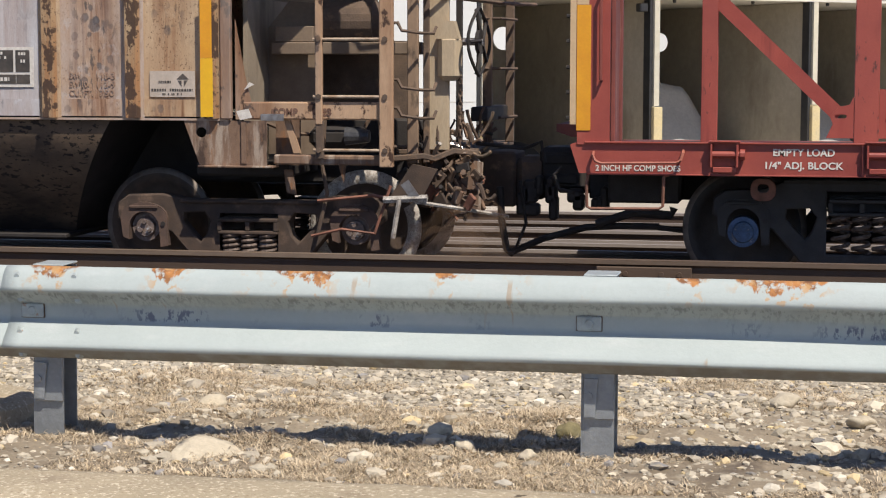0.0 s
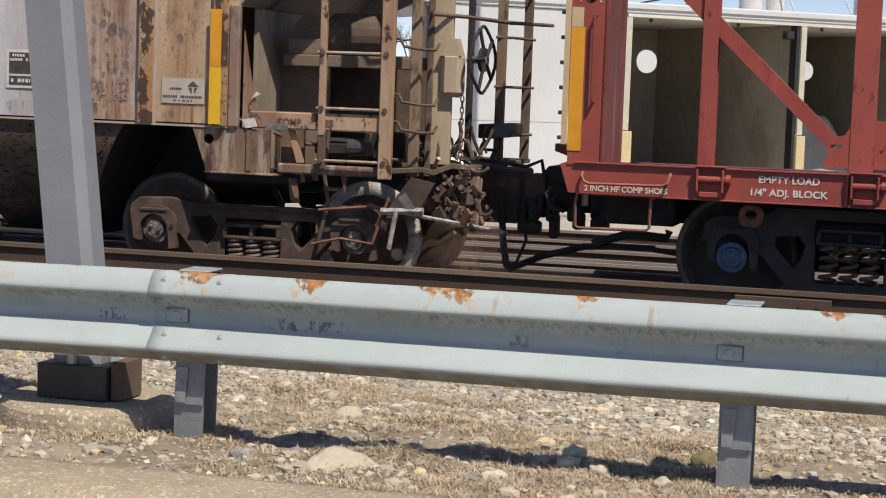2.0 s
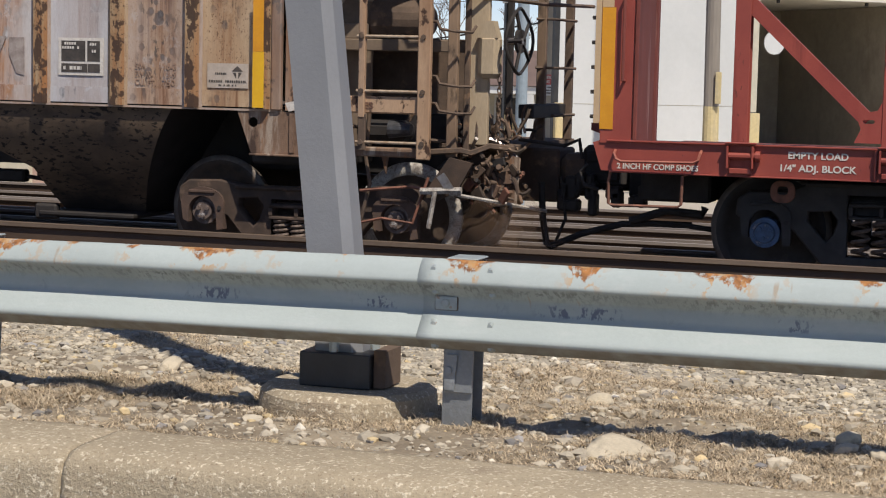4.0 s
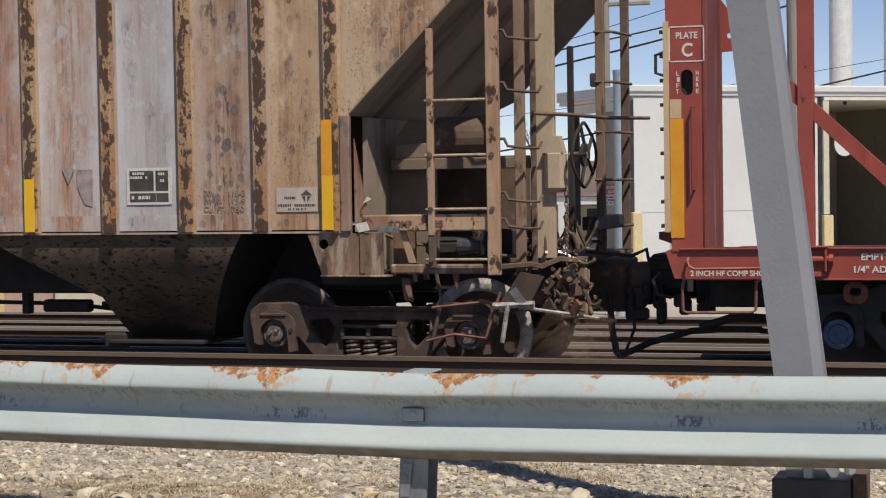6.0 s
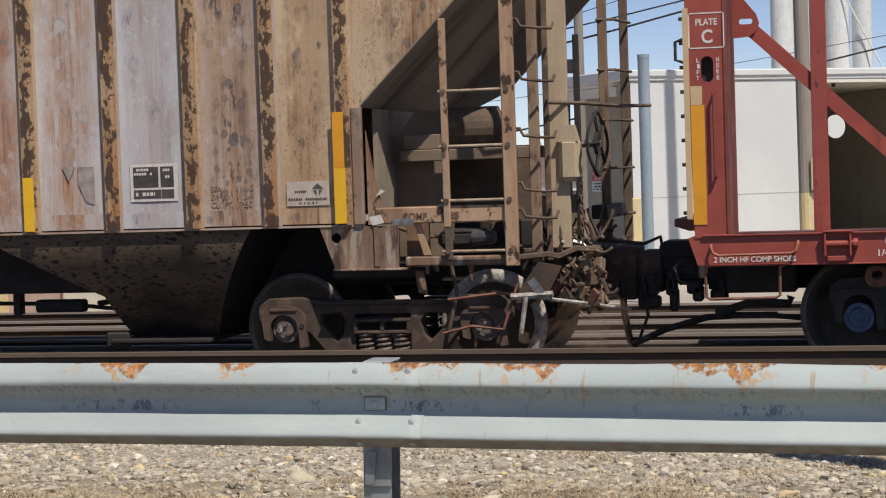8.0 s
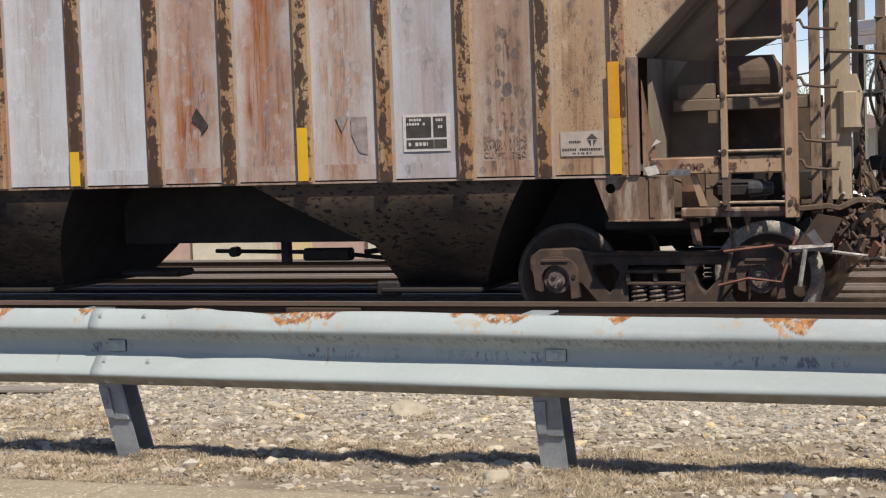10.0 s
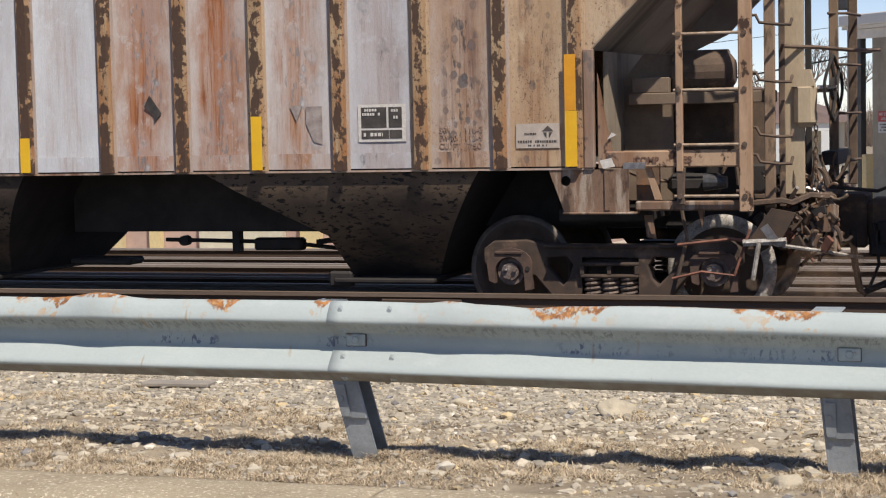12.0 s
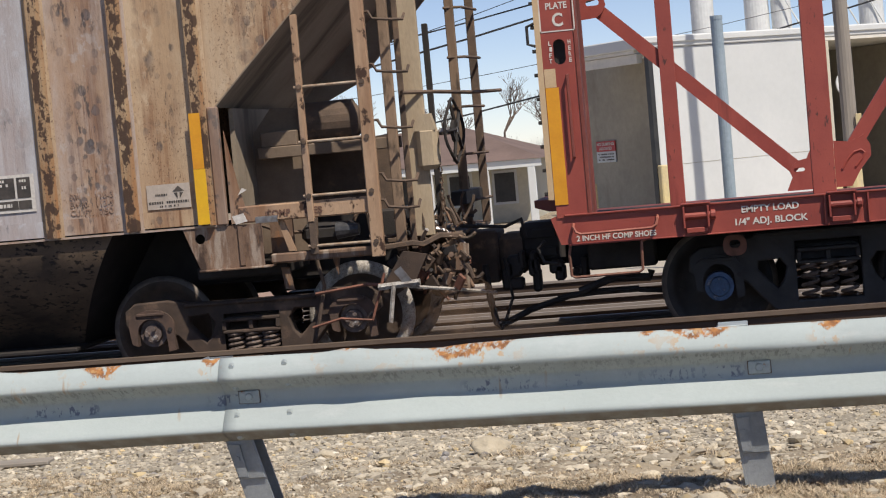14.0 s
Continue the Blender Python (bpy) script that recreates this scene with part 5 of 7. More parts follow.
    box(bm, -4.1, -3.3, 8.5, YC + 1.2, 0.5, 0.62, 0.02)
    part("bolster", bm, M_BLACK, h)
    # outlet hoppers
    for cx in (-5.62, -10.0, -14.2):
        bm = bmesh.new()
        tx0, tx1, bx0, bx1 = cx - 1.66, cx + 0.9, cx - 0.52, cx + 0.3
        lf, rt = [], []
        for i in range(11):
            v = i / 10
            d = 0.03 + 0.72 * v ** 1.75
            z = (BOT - 0.03) * (1 - v)
            lf.append((tx0 + (bx0 - tx0) * (v * 1.55 if v < 0.6 else 0.93 + (v - 0.6) * 0.175), z, d))
            rt.append((tx1 + (bx1 - tx1) * v, z, d))
        prof = lf + rt[::-1]
        near = [bm.verts.new((x, SIDE + d, z)) for x, z, d in prof]
        far = [bm.verts.new((x + (0.15 if x > cx else -0.1), 2 * YC - SIDE - d, z)) for x, z, d in prof]
        n = len(prof)
        for k, l in ((i, 21 - i) for i in range(10)):
            bm.faces.new((near[k], near[k + 1], near[l - 1], near[l]))
            bm.faces.new((far[k], far[l], far[l - 1], far[k + 1]))
        for k in range(n):
            bm.faces.new((near[k], far[k], far[(k + 1) % n], near[(k + 1) % n]))
        bmesh.ops.recalc_face_normals(bm, faces=bm.faces[:])
        # faces turned from the road go black: their shade is put into the colour
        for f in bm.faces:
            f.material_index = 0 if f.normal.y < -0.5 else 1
            f.smooth = True
        for e in bm.edges:
            e.smooth = e.calc_face_angle(0.0) < 0.5
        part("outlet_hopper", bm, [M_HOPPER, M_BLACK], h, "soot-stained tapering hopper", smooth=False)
        bm = bmesh.new()
        box(bm, bx0 - 0.06, bx1 + 0.06, SIDE + 0.38, YC + 1.0, -0.04, 0.0, 0.01)
        box(bm, bx0 - 0.12, bx0 + 0.1, SIDE + 0.4, SIDE + 0.5, -0.08, 0.06, 0.02)
        box(bm, cx + 0.85, cx + 1.5, SIDE + 0.9, SIDE + 1.2, 0.06, 0.13, 0.02)
        part("outlet_gate", bm, M_BLACK, h)
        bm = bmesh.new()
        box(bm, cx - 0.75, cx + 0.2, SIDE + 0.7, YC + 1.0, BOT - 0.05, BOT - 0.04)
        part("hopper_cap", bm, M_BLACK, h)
    # brake rigging between the hoppers
    bm = bmesh.new()
    pipe(bm, [(-8.3, YC - 0.2, 0.28), (-7.2, YC - 0.2, 0.26)], 0.022, 6)
    box(bm, -7.35, -6.85, YC - 0.26, YC - 0.14, 0.18, 0.3, 0.02)
    box(bm, -7.58, -7.5, YC - 0.25, YC - 0.15, 0.16, 0.4, 0.01)
    pipe(bm, [(-6.9, YC - 0.2, 0.24), (-6.5, YC - 0.2, 0.2), (-6.1, YC - 0.2, 0.22)], 0.022, 6)
    part("brake_rigging", bm, M_BLACK, h)
    bm = bmesh.new()
    pipe(bm, [(-6.7, YC - 0.25, 0.26), (-6.4, YC - 0.25, 0.3), (-6.2, YC - 0.25, 0.24)], 0.03, 6)
    rod(bm, (-8.1, YC - 0.24, 0.27), (-8.1, YC - 0.14, 0.27), 0.05, 10)
    part("brake_lever", bm, M_BLACK, h)
    # black sheet added in place of the shade between the hoppers
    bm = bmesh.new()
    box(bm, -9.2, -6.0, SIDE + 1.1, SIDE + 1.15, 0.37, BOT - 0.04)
    part("shadow_plate", bm, M_BLACK, h, "black sheet for the shade between hoppers")
    # markings
    for x, z0, z1 in ((-6.715, 0.985, 1.453), (-9.02, 0.985, 1.3)):
        bm = bmesh.new()
        box(bm, x - 0.05, x + 0.05, SIDE - 0.069, SIDE - 0.065, z0, z1)
        part("reflector", bm, M_YELLOW, h, "yellow reflective strip")
    bm = bmesh.new()
    box(bm, -3.935, -3.835, SIDE - 0.071, SIDE - 0.065, 0.985, 1.445)
    part("reflector", bm, M_YELLOW, h, "yellow reflective strip")
    bm = bmesh.new()
    box(bm, -3.935, -3.84, SIDE - 0.071, SIDE - 0.065, 1.447, 1.91)
    part("reflector", bm, M_ORANGE, h, "amber reflective strip")
    stencil = part("stencil_box", box(bmesh.new(), -5.785, -5.352, SIDE - 0.006, SIDE - 0.003, 1.215, 1.535), M_WHITE, h, "white-framed black data panel")
    for x0, x1, z0, z1 in ((-5.755, -5.525, 1.335, 1.51), (-5.505, -5.385, 1.335, 1.51), (-5.755, -5.505, 1.24, 1.315), (-5.50, -5.385, 1.24, 1.315)):
        part("panel_field", box(bmesh.new(), x0, x1, SIDE - 0.009, SIDE - 0.006, z0, z1), M_SIGNBLACK, stencil)
    rnd = random.Random(4)
    for x0, x1, z, hh in ((-5.745, -5.6, 1.475, 0.022), (-5.745, -5.58, 1.44, 0.022), (-5.735, -5.56, 1.262, 0.03), (-5.48, -5.41, 1.47, 0.022), (-5.46, -5.42, 1.41, 0.025)):
        bars("panel_bar", x0, x1, z, SIDE - 0.011, hh, rnd, M_WHITE, stencil)
    for text, x, z, w in (("EXW", -5.055, 1.285, 0.1), ("118-3", -4.83, 1.285, 0.15), ("EW 10-", -5.055, 1.215, 0.17), ("113-9", -4.83, 1.215, 0.15), ("CU. FT.", -5.055, 1.145, 0.2), ("750", -4.8, 1.145, 0.12)):
        part("faded_stencil_line", lettering(text, x, z, SIDE - 0.003, 0.052, w, bold=0.0008), M_INKFAINT, h)
    dec = part("maker_decal", box(bmesh.new(), -4.375, -4.0, SIDE - 0.008, SIDE - 0.004, 1.14, 1.345), M_DECAL, h, "grimy white maker's decal with black emblem")
    for tri in ([(-4.15, 1.28), (-4.05, 1.28), (-4.1, 1.325)], [(-4.14, 1.27), (-4.11, 1.27), (-4.11, 1.22)], [(-4.06, 1.27), (-4.09, 1.27), (-4.09, 1.22)]):
        part("emblem", prism(bmesh.new(), tri, SIDE - 0.011, SIDE - 0.0085), M_SIGNBLACK, dec)
    for x0, x1, z, hh in ((-4.36, -4.02, 1.185, 0.02), (-4.27, -4.1, 1.155, 0.015), (-4.3, -4.2, 1.25, 0.018)):
        bars("print_bar", x0, x1, z, SIDE - 0.009, hh, rnd, M_SIGNBLACK, dec)
    bm = bmesh.new()
    prism(bm, [(-7.83, 1.56), (-7.775, 1.665), (-7.66, 1.50), (-7.73, 1.42), (-7.74, 1.49)], SIDE - 0.005, SIDE - 0.002)
    part("placard_remnant", bm, M_SIGNBLACK, h, "torn black placard remnant")
    bm = bmesh.new()
    prism(bm, [(-6.42, 1.54), (-6.3, 1.54), (-6.36, 1.4)], SIDE - 0.004, SIDE - 0.002)
    prism(bm, [(-6.27, 1.53), (-6.12, 1.53), (-6.12, 1.2), (-6.2, 1.22), (-6.27, 1.38)], SIDE - 0.004, SIDE - 0.002)
    part("ghost_stencil", bm, M_GHOST, h, "worn grey ghost of a stencil")
    return h


# darker copy of the slope paint, with the compartment's shade in its colour
M_SLOPESHADE = surf("dusty brown paint darkened for shade", (0.23, 0.17, 0.12), (0.14, 0.1, 0.07), 2, 40, 0.8, 0, 0.1)
M_VALVE = surf("black glossy valve", (0.05, 0.05, 0.055), (0.12, 0.12, 0.125), 14, 50, 0.35, 0.3, 0.1)
M_RUNG = surf("worn tan rung", (0.5, 0.4, 0.3), (0.3, 0.2, 0.13), 14, 60, 0.7, 0, 0.1)
M_BRACKET = surf("scraped brown plate", (0.25, 0.155, 0.1), (0.155, 0.095, 0.065), 5, 60, 0.8, 0, 0.3, [((0.42, 0.34, 0.27), 7, 0.54, 0.62, (1, 1, 0.18), 0.8), ((0.07, 0.042, 0.03), 6, 0.54, 0.64, (1, 1, 0.4)), ((0.3, 0.13, 0.05), 10, 0.58, 0.66, (1, 1, 0.3), 0.7)])
M_GRIMETAN = surf("grimy tan post paint", (0.30, 0.205, 0.135), (0.18, 0.12, 0.08), 3, 60, 0.85, 0, 0.2, [((0.07, 0.05, 0.035), 6, 0.55, 0.65, (1, 1, 0.4))], stretch=(1, 1, 0.3))
M_MAST = surf("cream mast paint", (0.50, 0.40, 0.275), (0.38, 0.285, 0.185), 2, 60, 0.8, 0, 0.2, [((0.38, 0.2, 0.08), 2.2, 0.62, 0.75, (1, 1, 0.5))], stretch=(1, 1, 0.3))
M_INKFAINT = surf("faded brown stencil paint", (0.27, 0.165, 0.12), (0.4, 0.27, 0.19), 20, 80, 0.8, 0, 0.1)
M_GHOST = surf("worn grey stencil ghost", (0.25, 0.2, 0.18), (0.40, 0.34, 0.31), 14, 60, 0.8, 0, 0.1)


def ring_wheel(c, r):
    """A pressed hand wheel that faces along the wagon."""
    bm = bmesh.new()
    pipe(bm, [c + Vector((0.015 * math.cos(a * 3), r * math.cos(a), r * math.sin(a))) for a in [k * 2 * math.pi / 28 for k in range(29)]], 0.014, 6)
    for k in range(5):
        a = k * 2 * math.pi / 5 + 0.4
        b = a + 0.25
        pipe(bm, [c + Vector((0.02, 0.03 * math.cos(a), 0.03 * math.sin(a))), c + Vector((0, r * math.cos(b), r * math.sin(b)))], 0.016, 5)
    rod(bm, c + Vector((-0.01, 0, 0)), c + Vector((0.02, 0, 0)), 0.1, 14)
    bmesh.ops.rotate(bm, cent=c, matrix=Matrix.Rotation(radians(-6), 3, "Z"), verts=bm.verts[:])
    return bm


def wheelset(name, parent, cap_mat, wheel_mat, tread_mat, label, R=WHEEL_R):
    """Axle with two wheels and rolling end caps, about its own middle."""
    ob = new(name)
    ob.parent = parent
    ob["label"] = label
    prof = [(0.09, -0.02), (0.12, -0.045), (0.19, -0.05), (0.22, -0.02), (R - 0.085, 0.005), (R - 0.062, -0.055), (R - 0.012, -0.06), (R - 0.004, -0.05)]
    tread = [(R - 0.004, -0.05), (R, 0.045), (R + 0.026, 0.062), (R + 0.024, 0.082), (R - 0.02, 0.09), (R - 0.085, 0.09), (R - 0.105, 0.05), (0.2, 0.06), (0.1, 0.08)]
    for s in (-1, 1):
        bm = lathe([(r, y * -s * -1) if s < 0 else (r, -y) for r, y in prof + tread[1:]], 0.0, 48)
        for f in bm.faces:
            c = f.calc_center_median()
            rr = math.hypot(c.x, c.z)
            f.material_index = 1 if rr > (R - 0.062 if tread_mat == M_TREAD else R - 0.045) and len(f.verts) == 4 else 0
        me = bm_mesh(bm, "wheel")
        w = new("wheel", me)
        me.materials.append(wheel_mat)
        me.materials.append(tread_mat)
        me.polygons.foreach_set("use_smooth", [len(p.vertices) == 4 for p in me.polygons])
        w.parent, w.location = ob, (0, s * 0.76, 0)
    bm = bmesh.new()
    rod(bm, (0, -1.08, 0), (0, 1.08, 0), 0.075, 16)
    me = bm_mesh(bm, "axle")
    me.materials.append(M_GRIME)
    ax = new("axle", me)
    ax.parent = ob
    for s in (-1, 1):
        bm = bmesh.new()
        rod(bm, (0, s * 1.0, 0), (0, s * 1.18, 0), 0.118, 24)
        rod(bm, (0, s * 1.18, 0), (0, s * 1.21, 0), 0.085, 20, 0.075)
        for k in range(3):
            a = radians(90 + 120 * k)
            rod(bm, (0.045 * math.cos(a), s * 1.2, 0.045 * math.sin(a)), (0.045 * math.cos(a), s * 1.235, 0.045 * math.sin(a)), 0.02, 6)
        me = bm_mesh(bm, "bearing_cap")
        me.materials.append(cap_mat)
        c = new("bearing_cap", me)
        c.parent = ob
    return ob


def side_frame(x1, x2, y, mat, parent, label, depth=0.14, z=AXLE_Z, rise=0.0):
    """Cast truck side frame between two axles; rise: how much higher its springs and waist sit."""
    xm = (x1 + x2) / 2
    ol = [(x1 - 0.24, z + 0.08), (x1 - 0.23, z + 0.2), (x1 - 0.14, z + 0.265), (x1 + 0.15, z + 0.275), (x1 + 0.35, z + 0.235 + rise), (xm - 0.25, z + 0.235 + rise), (xm + 0.25, z + 0.235 + rise), (x2 - 0.35, z + 0.235 + rise), (x2 - 0.15, z + 0.275),
          (x2 + 0.14, z + 0.265), (x2 + 0.23, z + 0.2), (x2 + 0.24, z + 0.08), (x2 + 0.17, z + 0.02), (x2 + 0.13, z - 0.02), (x2 + 0.13, z + 0.14), (x2 - 0.13, z + 0.14), (x2 - 0.13, z - 0.02), (x2 - 0.22, z - 0.04),
          (x2 - 0.42, z - 0.27), (xm + 0.38, z - 0.32), (xm - 0.38, z - 0.32), (x1 + 0.42, z - 0.27), (x1 + 0.22, z - 0.04), (x1 + 0.13, z - 0.02), (x1 + 0.13, z + 0.14), (x1 - 0.13, z + 0.14), (x1 - 0.13, z - 0.02), (x1 - 0.17, z + 0.02)]
    h1 = [(x1 + 0.33, z + 0.12), (x1 + 0.5, z + 0.13), (x1 + 0.555, z + 0.06), (x1 + 0.52, z - 0.05), (x1 + 0.47, z - 0.11), (x1 + 0.4, z - 0.04), (x1 + 0.32, z + 0.05)]
    h2 = [(x1 + x2 - a, b) for a, b in h1][::-1]
    mid = [(xm - 0.26, z + 0.14 + rise), (xm + 0.26, z + 0.14 + rise), (xm + 0.26, z - 0.22), (xm - 0.26, z - 0.22)]
    sf = part("side_frame", plate(ol, [h1, h2, mid], y, y + depth, 0.015), mat, parent, label)
    # raised rim along the top and the window
    bm = bmesh.new()
    box(bm, x1 + 0.3, x2 - 0.3, y - 0.03, y + 0.01, z + 0.2 + rise, z + 0.235 + rise, 0.012)
    part("flange", bm, mat, sf)
    zr = z + rise
    bm = bmesh.new()      # bolster end: a box with two pockets
    box(bm, xm - 0.25, xm + 0.25, y - 0.05, y + 0.1, zr + 0.055, zr + 0.085, 0.008)
    box(bm, xm - 0.25, xm + 0.25, y - 0.05, y + 0.1, zr - 0.045, zr - 0.015, 0.008)
    for dx in (-0.235, 0.0, 0.235):
        box(bm, xm + dx - 0.018, xm + dx + 0.018, y - 0.05, y + 0.1, zr - 0.015, zr + 0.055, 0.004)
    box(bm, xm - 0.25, xm + 0.25, y + 0.1, y + 0.5, zr - 0.04, zr + 0.1, 0.01)
    part("bolster_end", bm, mat, sf)
    for k in (-1, 0, 1):
        pts = []
        turns = 4
        for i in range(turns * 12 + 1):
            a = i * 2 * math.pi / 12
            pts.append((xm + k * 0.155 + 0.062 * math.cos(a), y + 0.03 + 0.062 * math.sin(a), z - 0.21 + (0.165 + rise) * i / (turns * 12)))
        part("coil_spring", pipe(bmesh.new(), pts, 0.0165, 6), M_SPRING, sf)
    for x in (x1, x2):
        bm = bmesh.new()     # bearing adapter and pedestal lugs
        crown = [(x + 0.2 * math.cos(radians(q)), z + 0.08 + 0.125 * math.sin(radians(q))) for q in range(180, -1, -20)]
        mouth = [(x + 0.128 * math.cos(radians(q)), z + 0.0 + 0.128 * math.sin(radians(q))) for q in range(0, 181, 20)]
        prism(bm, crown + [(x + 0.2, z - 0.15), (x + 0.14, z - 0.16)] + mouth + [(x - 0.13, z - 0.1), (x - 0.18, z - 0.08)], y - 0.03, y + 0.06)
        box(bm, x - 0.12, x + 0.12, y - 0.045, y - 0.025, z + 0.155, z + 0.178, 0.004)
        part("pedestal", bm, M_PEDESTAL if mat == M_FRAME else mat, sf)
        bm = bmesh.new()
        rod(bm, (x + 0.165, y - 0.04, z + 0.03), (x + 0.165, y - 0.028, z + 0.03), 0.02, 8)
        part("pedestal_bolt", bm, M_BLACK, sf)
    return sf


def build_hopper_truck(h):
    x1, x2 = -4.53, -2.772
    fy = 8.44
    side_frame(x1, x2, fy + 0.03, M_FRAME, h, "dust-brown cast side frame with springs")
    side_frame(x1, x2, YC + 0.95, M_FRAME, h, "dust-brown cast side frame with springs")
    a1 = wheelset("wheelset", h, M_CAPDUST, M_WHEEL, M_RIM, "dusty brown wheelset")
    a2 = wheelset("scuffed_wheelset", h, M_CAPDUST, M_WHEEL, M_TREAD, "dusty wheelset with pale scuffed rims")
    # wire and bent rods round the scuffed wheel
    for pts, r, mt, nm in (([(-3.0, 8.42, 1.0), (-3.02, 8.4, 0.6), (-2.98, 8.4, 0.38), (-3.06, 8.4, 0.05)], 0.017, M_GRIME, "hanging_rod"),
                           ([(-3.05, 8.36, 0.32), (-2.6, 8.34, 0.37), (-2.45, 8.34, 0.35)], 0.015, M_PINK, "bent_rod"),
                           ([(-3.1, 8.36, 0.04), (-2.85, 8.34, 0.1), (-2.58, 8.34, 0.07), (-2.45, 8.34, 0.45)], 0.013, M_PINK, "bent_rod"),
                           ([(-2.25, 8.3, 0.33), (-1.95, 8.5, 0.27), (-1.62, 9.0, 0.17)], 0.016, M_TREAD, "brake_hose_bar"),
                           ([(-2.5, 8.3, 0.34), (-2.15, 8.3, 0.36)], 0.03, M_TREAD, "scuffed_bar"),
                           ([(-2.37, 8.28, 0.34), (-2.42, 8.28, 0.04)], 0.02, M_TREAD, "bent_bracket")):
        part(nm, pipe(bmesh.new(), pts, r, 6), mt, h)
    bm = bmesh.new()
    prism(bm, [(-2.36, 0.46), (-2.3, 0.5), (-2.2, 0.36), (-2.27, 0.34)], 8.28, 8.3)
    part("torn_plate", bm, M_BRIGHT, h, "bright torn steel plate")
    bm = bmesh.new()
    prism(bm, [(-2.52, 0.28), (-2.28, 0.62), (-2.08, 0.58), (-2.2, 0.36), (-2.44, 0.22)], 8.36, 8.4)
    part("bent_end_plate", bm, M_FRAME, h)
    bm = bmesh.new()
    prism(bm, [(-3.35, 0.56), (-3.28, 0.56), (-3.25, 0.36), (-3.33, 0.38)], 8.45, 8.48)
    part("torn_strap", bm, M_BRACKET, h)
    bm = bmesh.new()
    prism(bm, [(-2.9, 0.6), (-2.84, 0.6), (-2.86, 0.46)], 8.45, 8.47)
    part("torn_strap", bm, M_BRACKET, h)
    # wreckage of brake gear below the end platform
    rnd = random.Random(21)
    part("stamped_bracket", plate([(-2.1, 0.2), (-1.8, 0.22), (-1.78, 0.62), (-1.95, 0.66), (-2.08, 0.55)], [rounded(-1.9, 0.55, 0.05, 0.07, 0.02), rounded(-2.0, 0.48, 0.05, 0.08, 0.02), rounded(-1.88, 0.38, 0.12, 0.05, 0.02)], 8.72, 8.74), M_BRACKET, h, "stamped rusty brake bracket")
    part("crumpled_step", pipe(bmesh.new(), [(-2.45, 8.4, 0.66), (-2.2, 8.42, 0.68), (-2.12, 8.45, 0.66), (-1.98, 8.5, 0.72), (-1.8, 8.6, 0.7)], 0.026, 5), M_GRIME, h, "crumpled brown step")
    for k in range(90):
        bm = bmesh.new()
        c = Vector((rnd.uniform(-2.42, -1.78), rnd.uniform(8.48, 9.0), rnd.uniform(0.28, 0.72)))
        if k % 3 == 0:
            d = Vector((rnd.uniform(-0.25, 0.25), rnd.uniform(-0.1, 0.1), rnd.uniform(-0.25, 0.25)))
            pipe(bm, arc(c, c + d * 0.5 + Vector((0, 0, rnd.uniform(-0.1, 0.1))), c + d, 4), rnd.uniform(0.012, 0.022), 6)
        elif k % 3 == 1:
            box(bm, -rnd.uniform(0.03, 0.09), rnd.uniform(0.03, 0.09), -0.015, 0.015, -rnd.uniform(0.02, 0.1), rnd.uniform(0.02, 0.1), 0.006, Matrix.Translation(c) @ pose(0, 0, 0, 0, rnd.uniform(-60, 60), rnd.uniform(-40, 40)))
        else:
            rod(bm, c, c + Vector((rnd.uniform(-0.04, 0.04), -0.06, rnd.uniform(-0.03, 0.03))), rnd.uniform(0.012, 0.026), 8)
        part("brake_fitting", bm, (M_GRIMETAN, M_FRAME, M_GRIME, M_PINK, M_FRAME, M_BRACKET, M_BLACK, M_BRIGHT if k % 3 == 0 else M_FRAME)[k % 8], h)
    for k in range(44):     # pipes, levers and torn straps above the platform
        x, y, z = rnd.uniform(-2.44, -1.78), rnd.uniform(8.55, 9.3), rnd.uniform(0.68, 0.84)
        d = Vector((rnd.uniform(-0.12, 0.12), rnd.uniform(-0.08, 0.08), rnd.uniform(0.05, 0.26) if k % 3 else rnd.uniform(-0.05, 0.08)))
        p = Vector((x, y, z))
        part("brake_fitting", pipe(bmesh.new(), arc(p, p + d * 0.5 + Vector((rnd.uniform(-0.07, 0.07), 0, rnd.uniform(0.0, 0.08))), p + d, 4), rnd.uniform(0.008, 0.018), 5), (M_GRIME, M_FRAME, M_GRIMETAN, M_BLACK, M_BRACKET)[k % 5], h)
    return a1, a2


M_PEDESTAL = surf("reddish dusty casting", (0.13, 0.08, 0.058), (0.08, 0.052, 0.04), 7, 70, 0.85, 0, 0.3)
M_CAPDUST = surf("dusty steel bearing cap", (0.26, 0.2, 0.17), (0.13, 0.095, 0.08), 14, 60, 0.6, 0.3, 0.3, [((0.5, 0.48, 0.46), 11, 0.62, 0.68, (1, 1, 1))])


